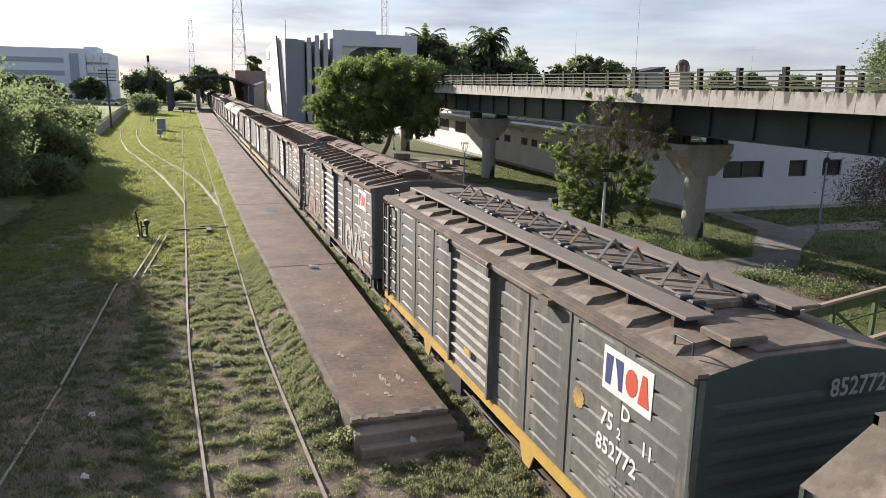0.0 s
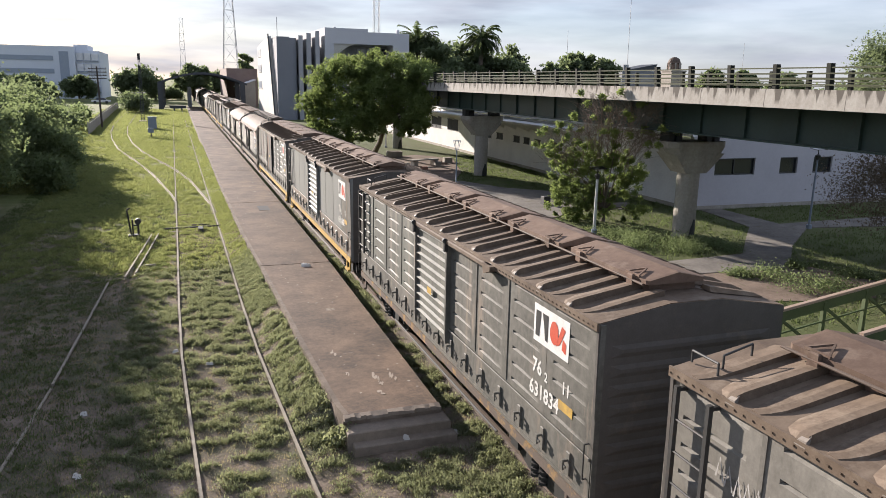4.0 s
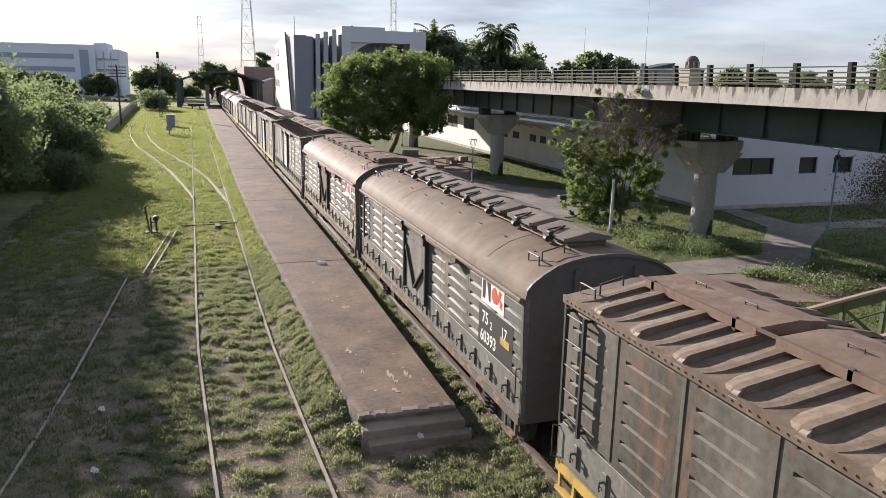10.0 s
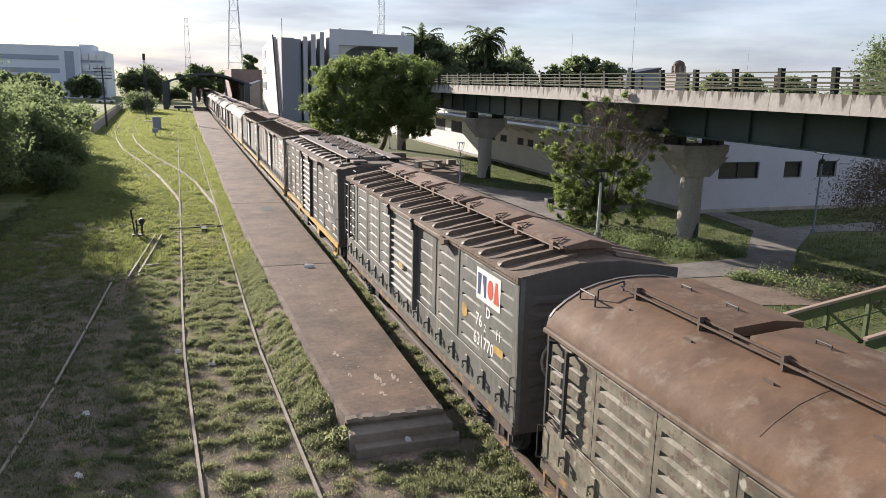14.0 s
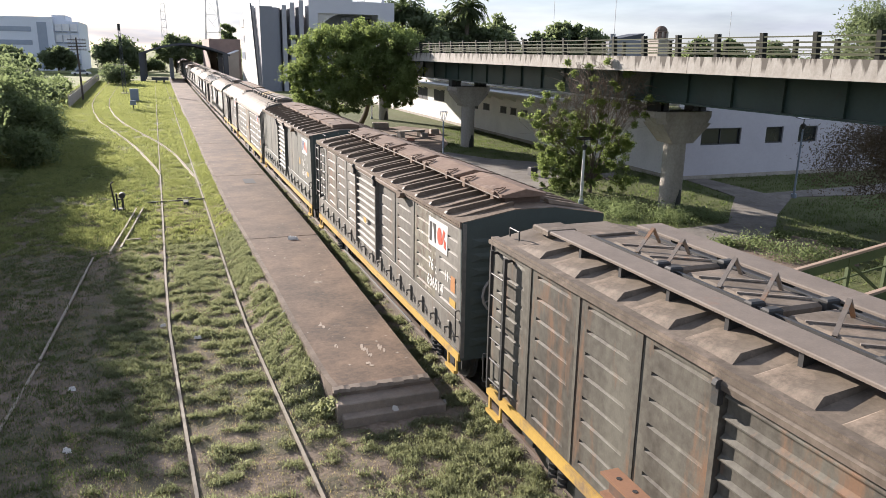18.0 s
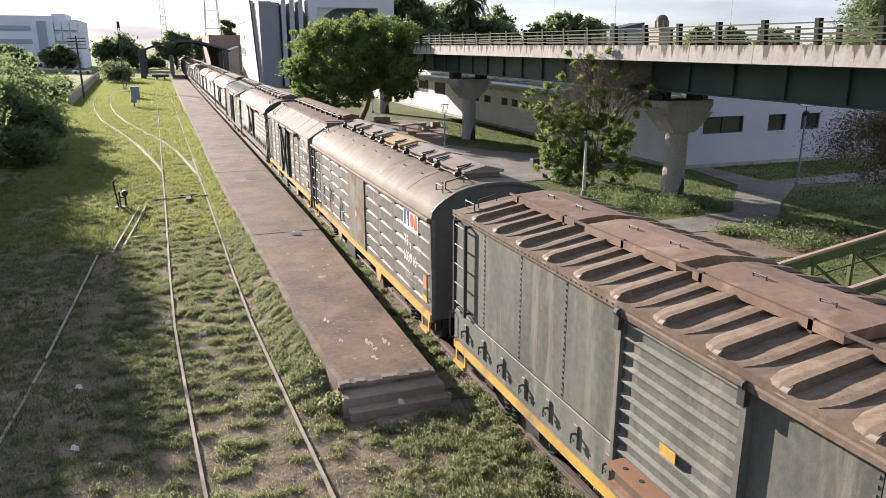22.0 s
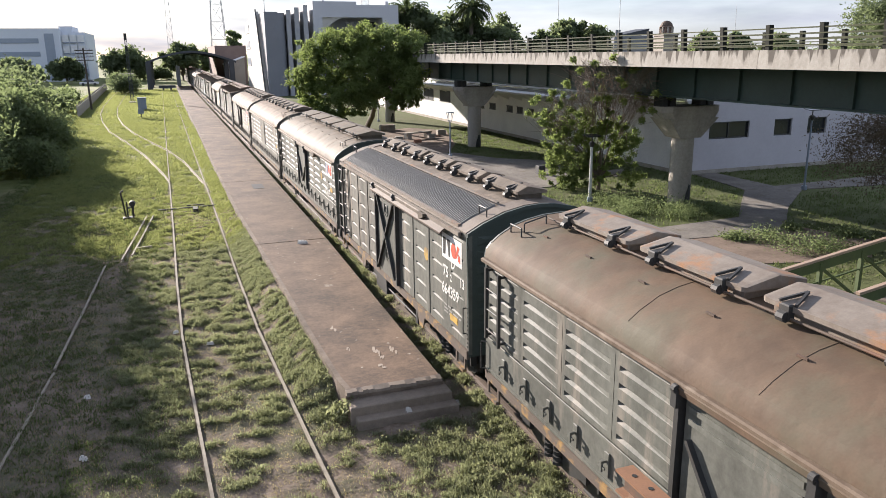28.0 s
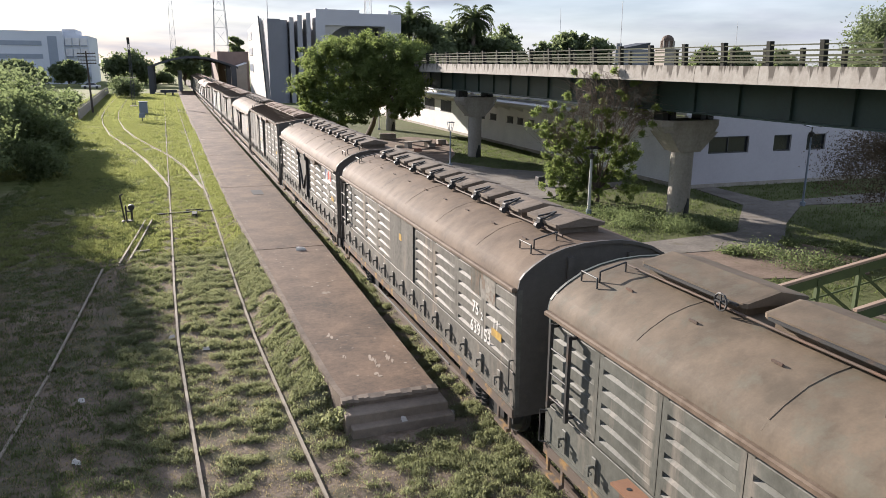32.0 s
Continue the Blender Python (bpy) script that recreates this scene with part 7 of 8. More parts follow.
        dome.rod((147.8, 200, 14.0 + 1.7 * math.sin(a0)), (147.8, 200, 14.0 + 1.7 * math.sin(a1)), 1.9 * math.cos(a0), 14, max(0.05, 1.9 * math.cos(a1)))
    part("dome", dome, "rust_door", d)
    w = thing("water_tank", "far dark rooftop tank and shed roof", "tank")
    part("tank", Geo().rod((130.2, 200, 0), (130.2, 200, 12.9), 0.9, 10).box(128.5, 141, 199, 207, 0, 11.2), "dark_wall", w)
    part("sloped_roof", Geo().hull([(131, 199, 11.3), (140, 199, 11.3), (140, 207, 11.3), (131, 207, 11.3)], [(131, 199, 11.5), (141, 199, 13.3), (141, 207, 13.3), (131, 207, 11.5)]), "dark_steel", w)


build_far_buildings()


def lattice(name, label, x, y, h, w0, w1, mat="mast"):
    t = thing(name, label, "mast", at=(x, y, 0))
    cs = ((-1, -1), (1, -1), (1, 1), (-1, 1))
    for a, b in cs:
        part("leg", Geo().beam((a * w0 / 2, b * w0 / 2, 0), (a * w1 / 2, b * w1 / 2, h), w1 * 0.07 + 0.03), mat, t)
    br = Geo()
    n = max(6, int(h / (w0 * 1.1)))
    for i in range(n):
        k0, k1 = i / n, (i + 1) / n
        s0, s1 = (w0 + (w1 - w0) * k0) / 2, (w0 + (w1 - w0) * k1) / 2
        for (a, b), (c, d) in zip(cs, cs[1:] + cs[:1]):
            br.beam((a * s0, b * s0, h * k0), (c * s1, d * s1, h * k1), 0.03 + 0.025 * w1)
            br.beam((a * s1, b * s1, h * k1), (c * s1, d * s1, h * k1), 0.03 + 0.02 * w1)
    part("bracing", br, mat, t)
    return t


lattice("radio_mast", "tall grey lattice radio mast", 20.1, 300, 38, 6.4, 2.7)
lattice("radio_mast", "slim grey lattice mast with a head frame", 2.9, 300, 28, 2.4, 1.2)
lattice("radio_mast", "tall grey lattice mast behind the office block", 63.2, 245, 42, 2.4, 1.5)
for ax, ay, ah in ((93.5, 170, 20), (111.2, 170, 36), (148.4, 170, 18.6), (25.6, 210, 18)):
    single("thin_aerial", Geo().rod((ax, ay, 0), (ax - 0.3, ay, ah), 0.10, 6, 0.04), "mast", "thin grey aerial rod", "aerial")


def build_line_side():
    p = thing("telegraph_pole", "dark wooden telegraph pole with four crossarms", "pole", at=(-9.3, 105, 0))
    part("shaft", Geo().rod((0, 0, 0), (-0.1, 0, 7.7), 0.13, 8, 0.09), "pole", p)
    for i, z in enumerate((7.4, 7.0, 6.6, 6.2)):
        a = part("crossarm", Geo().box(-1.1, 1.0, -0.05, 0.05, z - 0.05, z + 0.05), "pole", p)
        g = Geo()
        for x in (-1.0, -0.7, -0.4, 0.35, 0.65, 0.92):
            g.rod((x, 0, z + 0.05), (x, 0, z + 0.2), 0.04, 6)
        part("insulators", g, "mast", a)
    s = lattice("signal_mast", "slender dark lattice signal mast with lamp heads", -4.9, 118, 9.7, 0.45, 0.25, "dark_steel")
    part("signal_head", Geo().box(-0.18, 0.18, -0.3, 0, 8.9, 9.8), "black", s)
    part("signal_head", Geo().box(-0.16, 0.16, -0.3, 0, 7.4, 8.1), "black", s)
    part("footing", Geo().box(-0.5, 0.5, -0.5, 0.5, 0, 0.25), "pier", s)
    c = thing("relay_cabinet", "blue grey relay cabinet on the grass", "cabinet", at=(-3.15, 101.8, 0))
    part("body", Geo().box(-0.5, 0.5, -0.4, 0.4, 0, 1.5, 0.03), "box_grey", c)
    part("lid", Geo().box(-0.55, 0.55, -0.45, 0.45, 1.5, 1.58, 0.03), "box_grey", c)
    j = thing("junction_post", "small grey junction box on a short post", "junction box", at=(-2.9, 87.5, 0))
    part("post", Geo().box(-0.05, 0.05, -0.05, 0.05, 0, 0.6), "dark_steel", j)
    part("box", Geo().box(-0.32, 0.28, -0.18, 0.18, 0.55, 1.05, 0.02), "box_grey", j)
    r = thing("loose_rail", "old rail lying in the grass", "rail", "loose rails")
    part("length", rail_geo([(-2.42, 25.0), (-2.64, 20.6), (-2.86, 16.6)], 0.055), "rail", r)
    part("length", rail_geo([(-2.87, 16.5), (-3.05, 14.2), (-3.3, 11.5)], 0.012), "rail", r, "rail length sunk in the soil")
    r = thing("loose_rail", "pair of pale old rails lying side by side", "rail", "loose rails")
    part("length", rail_geo([(-1.95, 25.4), (-1.62, 29), (-1.32, 32.4)], 0.10), "rail", r)
    part("length", rail_geo([(-1.65, 25.9), (-1.36, 29), (-1.06, 32.5)], 0.10), "rail", r)
    part("spacer", Geo().beam((-1.55, 26.8, 0.08), (-1.05, 26.9, 0.08), 0.08), "rail", r)
    f = thing("line_fence", "low pale concrete post fence beside the grass", "fence")
    pm = Geo().box(-0.07, 0.07, -0.07, 0.07, 0, 1.5, 0.03).mesh("post")
    pm.materials.append(M["pier"])
    bm_ = Geo().box(-0.03, 0.03, 0.08, 2.92, 0.1, 1.25).mesh("board")
    bm_.materials.append(M["pier"])
    for i in range(26):
        y = 92 + 3 * i
        x = -9.6 - (y - 92) * 0.028
        part("post", pm, "pier", f).matrix_basis = pose(x, y, 0)
        part("board", bm_, "pier", f).matrix_basis = pose(x, y, 0)
    v = thing("parked_car", "white parked car beyond the fence", "car", at=(-17.5, 200, 0))
    part("body", Geo().box(-2.1, 2.1, -0.85, 0.85, 0.35, 0.85, 0.1), "white_wall", v)
    part("cabin", Geo().hull([(-1.2, -0.75, 0.85), (1.3, -0.75, 0.85), (1.3, 0.75, 0.85), (-1.2, 0.75, 0.85)], [(-0.8, -0.65, 1.4), (0.8, -0.65, 1.4), (0.8, 0.65, 1.4), (-0.8, 0.65, 1.4)]), "glass", v)
    for x in (-1.3, 1.3):
        part("wheel", Geo().rod((x, -0.87, 0.33), (x, -0.7, 0.33), 0.33, 12), "black", v)
    single("line_hut", Geo().box(-11.5, -7.5, 205, 209, 0, 2.6), "shed", "small pale hut beyond the bushes", "hut")
    t = thing("white_litter", "crumpled white paper on the platform", "litter", at=(3.72, 23.7, 0.485))
    g = Geo()
    random.seed(3)
    for i in range(7):
        x, y = random.uniform(-0.12, 0.12), random.uniform(-0.15, 0.15)
        g.hull([(x - 0.07, y - 0.06, 0), (x + 0.07, y - 0.05, 0), (x + 0.05, y + 0.07, 0)], [(x - 0.05, y - 0.02, 0.08), (x + 0.04, y - 0.03, 0.05 + 0.05 * random.random()), (x, y + 0.05, 0.10)])
    part("sheets", g, "white", t)
    for x, y, z in ((-1.9, 12.4, 0), (-2.1, 14.9, 0), (4.6, 12.0, 0), (3.6, 11.75, 0.165), (-0.4, 18.0, 0), (0.35, 16.9, 0)):
        g = Geo()
        for i in range(3):
            a, b = random.uniform(-0.05, 0.05), random.uniform(-0.06, 0.06)
            g.hull([(x + a - 0.05, y + b - 0.04, z), (x + a + 0.05, y + b - 0.05, z), (x + a + 0.03, y + b + 0.06, z)], [(x + a - 0.03, y + b, z + 0.05), (x + a + 0.03, y + b, z + 0.06), (x + a, y + b + 0.04, z + 0.05)])
        single("pale_stone", g, "stone", "small pale scrap lying on the ground", "scrap", group="scraps on the ground")
    single("bent_wire", Geo().sweep([(2.36, 17.0, 0), (2.33, 16.9, 0.42), (2.36, 16.8, 0.5)], 0.012), "mast", "bent pale wire at the platform edge", "wire")


build_line_side()


# ---- footbridge stair seen past the wagons ----
def build_stair():
    s = thing("footbridge_stair", "yellow green steel truss stair with worn handrail", "stair")
    rise = 0.28
    a, b = Vector((12.2, 12.0, 1.78)), Vector((21.0, 12.2, 2.95))
    off = Vector((0.35, -1.75, 0))
    for o in (Vector((0, 0, 0)), off):
        part("handrail", Geo().beam(a + o, b + o, 0.10, 0.06), "handrail", s)
        part("upper_chord", Geo().beam(a + o + Vector((0, 0, -0.16)), b + o + Vector((0, 0, -0.16)), 0.05, 0.22), "ramp_green", s)
        part("lower_chord", Geo().beam(a + o + Vector((0.4, 0.1, -1.25)), b + o + Vector((0, 0, -1.25)), 0.09, 0.20), "ramp_green", s)
        n = 7
        for i in range(n + 1):
            p = a + (b - a) * (i / n) + o
            part("truss_post", Geo().beam(p + Vector((0, 0, -0.1)), p + Vector((0, 0, -1.3)), 0.09), "ramp_green", s)
            if i < n:
                q = a + (b - a) * ((i + 1) / n) + o
                part("diagonal", Geo().beam(p + Vector((0, 0, -0.2)), q + Vector((0, 0, -1.25)), 0.06), "ramp_green", s)
                part("mid_rail", Geo().beam(p + Vector((0, 0, -0.55)), q + Vector((0, 0, -0.55)), 0.035), "ramp_green", s)
        for k in (0.02, 0.5, 0.98):
            p = a + (b - a) * k + o
            part("support", Geo().box(p.x - 0.08, p.x + 0.08, p.y - 0.08, p.y + 0.08, 0, max(0.1, p.z - 1.2)), "ramp_green", s)
    n = 16
    for i in range(n):
        p = a + (b - a) * (i / n) + Vector((0.2, 0, -1.12))
        part("tread", Geo().hull([(p.x, p.y, p.z), (p.x + 0.3, p.y + 0.06, p.z), (p.x + 0.3 + off.x, p.y + off.y, p.z), (p.x + off.x, p.y + off.y, p.z)],
                                 [(p.x, p.y, p.z + 0.05), (p.x + 0.3, p.y + 0.06, p.z + 0.05), (p.x + 0.3 + off.x, p.y + off.y, p.z + 0.05), (p.x + off.x, p.y + off.y, p.z + 0.05)]), "plate", s)


build_stair()


def build_beam():
    b = thing("steel_beam", "rusty steel beam end with two bolt holes", "beam")
    part("web", Geo().box(4.20, 4.23, -1.5, 5.90, 1.95, 2.15), "rust_door", b)
    part("flange", Geo().box(4.11, 4.33, -1.5, 5.95, 2.15, 2.18).box(4.11, 4.33, -1.5, 5.93, 1.92, 1.95), "rust_plate", b)
    part("post", Geo().box(4.12, 4.32, -1.5, -1.3, 0, 1.92), "rust_door", b)
    part("bolt_hole", Geo().rod((4.22, 5.76, 2.178), (4.22, 5.76, 2.184), 0.03, 10), "black", b)
    part("bolt_hole", Geo().rod((4.24, 5.50, 2.178), (4.24, 5.50, 2.184), 0.03, 10), "black", b)


build_beam()


# ---- park paths, lamps and rubble ----
PATHS = []


def on_path(x, y):
    for pts in PATHS:
        inside = False
        for (ax, ay), (bx, by) in zip(pts, pts[1:] + pts[:1]):
            if (ay > y) != (by > y) and x < (bx - ax) * (y - ay) / (by - ay) + ax:
                inside = not inside
        if inside:
            return True
    return False


def build_park():
    def path(name, pts, label):
        PATHS.append(pts)
        single(name, Geo().hull([(x, y, -0.05) for x, y in pts], [(x, y, 0.035) for x, y in pts]), "path", label, "path", kind="structure")
    path("path_main", [(15.9, 22.6), (21.05, 23.0), (23.25, 25.33), (25.54, 27.67), (27.58, 27.92), (28.18, 26.76), (24.47, 23.86), (21.04, 20.57), (15.9, 20.9)], "pale cement path across the grass")
    path("path_wall", [(26.44, 32.6), (27.74, 32.4), (27.58, 27.93), (25.54, 27.68)], "pale cement path along the wall")
    path("path_right", [(27.59, 27.92), (31.39, 28.11), (40, 28.6), (40, 26.4), (32.28, 26.2), (28.19, 26.76)], "pale cement path leading to the lamp")
    path("path_far", [(17.85, 46.27), (19.37, 42.67), (22.06, 40.13), (19.77, 34.31), (17.63, 32.22), (14.0, 32.0), (13.4, 40.0), (14.4, 46.5)], "worn cement apron beside the line")
    path("path_block", [(22.88, 35.55), (24.03, 35.71), (23.26, 33.73), (22.12, 33.61)], "square cement slab in the grass")
    for nm, pts in (("bare_soil", [(16.61, 62.4), (20.36, 64.4), (22.53, 60.6), (19.57, 50.77), (17.28, 46.38), (14.44, 46.9), (14.71, 55.27)]), ("bare_soil", [(16.5, 20.9), (20.69, 20.41), (21.9, 20.97), (22.33, 19.56), (22.68, 18.28), (20.81, 16.68), (18.95, 16.87), (16.48, 17.54)])):
        PATHS.append(pts)
        single(nm, Geo().hull([(x, y, -0.05) for x, y in pts], [(x, y, 0.02) for x, y in pts]), "soil", "bare brown soil patch beside the path", "soil", kind="structure")
    for (x, y, h, style) in ((17.35, 28.25, 2.45, 0), (16.8, 44.5, 2.3, 1), (28.2, 26.7, 3.3, 2), (17.0, 79.5, 3.2, 0), (19.6, 72.2, 3.0, 0), (15.8, 138, 3.6, 1)):
        l = thing("park_lamp", "pale grey park lamp post with lantern head", "lamp post", "park lamps", (x, y, 0))
        part("pole", Geo().rod((0, 0, 0), (0, 0, h), 0.075 if style == 0 else 0.055, 10, 0.06 if style == 0 else 0.04), "lamp_pole" if style == 0 else "box_grey", l)
        part("base", Geo().rod((0, 0, 0), (0, 0, 0.2), 0.13, 10), "box_grey", l)
        if style == 1:
            g = Geo()
            for k in range(4):
                a = math.pi / 4 + k * math.pi / 2
                g.beam((0.10 * math.cos(a), 0.10 * math.sin(a), h), (0.24 * math.cos(a), 0.24 * math.sin(a), h + 0.55), 0.03)
            g.box(-0.20, 0.20, -0.20, 0.20, h + 0.55, h + 0.60)
            part("lantern_frame", g, "box_grey", l)
        else:
            part("lamp_head", Geo().rod((0, 0, h), (0, 0, h + 0.18), 0.07, 8, 0.14).rod((0, 0, h + 0.18), (0, 0, h + 0.25), 0.14, 8, 0.05), "iron", l)
            part("panel", Geo().hull([(-0.35, -0.2, h + 0.46), (0.35, -0.2, h + 0.46), (0.35, 0.2, h + 0.52), (-0.35, 0.2, h + 0.52)], [(-0.35, -0.2, h + 0.49), (0.35, -0.2, h + 0.49), (0.35, 0.2, h + 0.55), (-0.35, 0.2, h + 0.55)]).rod((0, 0, h + 0.2), (0, 0, h + 0.48), 0.025), "glass", l)
    random.seed(11)
    for x, y, w, d, h, m in ((20.6, 57.4, 0.7, 0.5, 0.42, "pier"), (19.2, 55.6, 0.5, 0.4, 0.3, "pier"), (17.2, 53.0, 0.5, 0.4, 0.25, "brick_loose"), (16.6, 56.0, 0.6, 0.4, 0.2, "pier")):
        single("rubble_block", Geo().box(x, x + w, y, y + d, -0.02, h, 0.04), m, "broken brick and concrete block on bare soil", "rubble", group="rubble blocks")
    bench = thing("park_bench", "low concrete bench on two block supports", "bench", at=(17.35, 55.4, 0), rz=18)
    for x in (0.0, 1.95):
        part("support", Geo().box(x, x + 0.4, 0, 0.5, -0.02, 0.42, 0.02), "pier", bench)
    part("seat", Geo().box(-0.05, 2.4, -0.02, 0.52, 0.42, 0.52, 0.02), "pier", bench)
    cloth = Geo()
    for i in range(9):
        x, y = random.uniform(-0.35, 0.45), random.uniform(-0.25, 0.25)
        cloth.hull([(x - 0.2, y - 0.15, 0), (x + 0.2, y - 0.12, 0), (x + 0.1, y + 0.2, 0)], [(x - 0.06, y - 0.03, 0.12 + 0.2 * random.random()), (x + 0.08, y - 0.04, 0.10), (x, y + 0.08, 0.14)])
    place(single("cloth_heap", cloth, "graffiti_o", "heap of reddish cloth beside the bench", "cloth"), pose(20.1, 56.6, 0.02))
    low = thing("planter_block", "low square concrete planter under the tree", "planter", at=(17.2, 62.7, 0), rz=-6)
    part("body", Geo().box(0, 1.3, 0, 0.9, -0.02, 0.5, 0.03), "pier", low)
    part("soil", Geo().box(0.12, 1.18, 0.12, 0.78, 0.4, 0.51), "soil", low)
    single("bin", Geo().box(18.68, 19.08, 35.76, 36.16, 0, 0.5, 0.03), "iron", "small dark square bin in the grass", "bin")


build_park()


# ---- trees and weeds ----
def leaf_cloud(rng, centres, radii, n, size, flat=0.8):
    """Small folded leaf quads scattered in clumps."""
    idx = rng.integers(0, len(centres), n)
    ax = rng.normal(size=(len(centres), 3))
    ax /= np.linalg.norm(ax, axis=1)[:, None]
    d = rng.normal(size=(n, 3)) * 0.52
    d += ax[idx] * rng.normal(size=(n, 1)) * 0.45
    p = centres[idx] + d * radii[idx][:, None] * np.array([1, 1, flat])
    u = rng.normal(size=(n, 3))
    u /= np.linalg.norm(u, axis=1)[:, None]
    w = np.cross(u, rng.normal(size=(n, 3)))
    w /= np.linalg.norm(w, axis=1)[:, None] + 1e-9
    s = size * (0.6 + 0.8 * rng.random((n, 1)))
    a, b = u * s, w * s * 0.45
    v = np.stack([p - a, p + b, p + a, p - b], 1).reshape(-1, 3)
    f = np.arange(n * 4).reshape(n, 4)
    return v, f


def tree(x, y, height, radius, mat, n, size, seed, label, trunk_h=None, lean=(0, 0), clumps=34, squash=0.75, bare=0, name="tree"):
    rng = np.random.default_rng(seed)
    t = thing(name, label, "tree", at=(x, y, 0))
    th = trunk_h or height * 0.32
    cz = th + (height - th) * 0.52
    rz = (height - th) * 0.56
    clumps = clumps * 3
    d = rng.normal(size=(clumps, 3))
    d /= np.linalg.norm(d, axis=1)[:, None]
    d[:, 2] = np.where(d[:, 2] < -0.75, -d[:, 2] * 0.5, d[:, 2])
    lobe = np.array([0.82 + 0.42 * noise.noise(Vector(q) * 1.6 + Vector((seed * 3.1, 0, 0))) for q in d])[:, None]
    k = lobe * (0.35 + 0.65 * rng.random((clumps, 1)) ** 0.5)
    c = d * k * np.array([radius, radius, rz]) * 1.12 + np.array([lean[0], lean[1], cz])
    rad = radius * (0.11 + 0.17 * rng.random(clumps))
    v, f = leaf_cloud(rng, c, rad, n, size, squash)
    me = raw_mesh("crown", v, f)
    me.materials.append(M[mat])
    part("crown", me, mat, t)
    g = Geo()
    r0 = max(0.09, height * 0.028)
    top = Vector((lean[0] * 0.7, lean[1] * 0.7, th * 1.15))
    mid = Vector((lean[0] * 0.3, lean[1] * 0.3, th * 0.55))
    g.rod((0, 0, -0.1), mid, r0 * 1.25, 9, r0)
    g.rod(mid, top, r0, 9, r0 * 0.75)
    part("trunk", g, "bark", t)
    lm = Geo()
    for i in range(min(clumps, 14)):
        q = Vector(c[i])
        m2 = top.lerp(q, 0.5) + Vector((0, 0, 0.08 * height * rng.random()))
        lm.rod(top - Vector((0, 0, 0.15)), m2, r0 * 0.5, 6, r0 * 0.28)
        lm.rod(m2, q, r0 * 0.28, 5, r0 * 0.1)
    for i in range(bare):
        a = rng.random() * 6.28
        p = Vector((lean[0] + radius * 0.75 * math.cos(a) + 0.9, lean[1] + radius * 0.5 * math.sin(a), height * (0.8 + 0.5 * rng.random())))
        m2 = top.lerp(p, 0.6) + Vector((0.2 * rng.random(), 0.2 * rng.random(), 0))
        lm.rod(top, m2, 0.03, 5, 0.018)
        lm.rod(m2, p, 0.018, 4, 0.006)
        for _ in range(4):
            e = p + Vector((rng.normal() * 0.5, rng.normal() * 0.4, rng.normal() * 0.35))
            lm.rod(m2.lerp(p, rng.random()), e, 0.010, 4, 0.004)
    part("branch_work", lm, "bark", t)
    return t


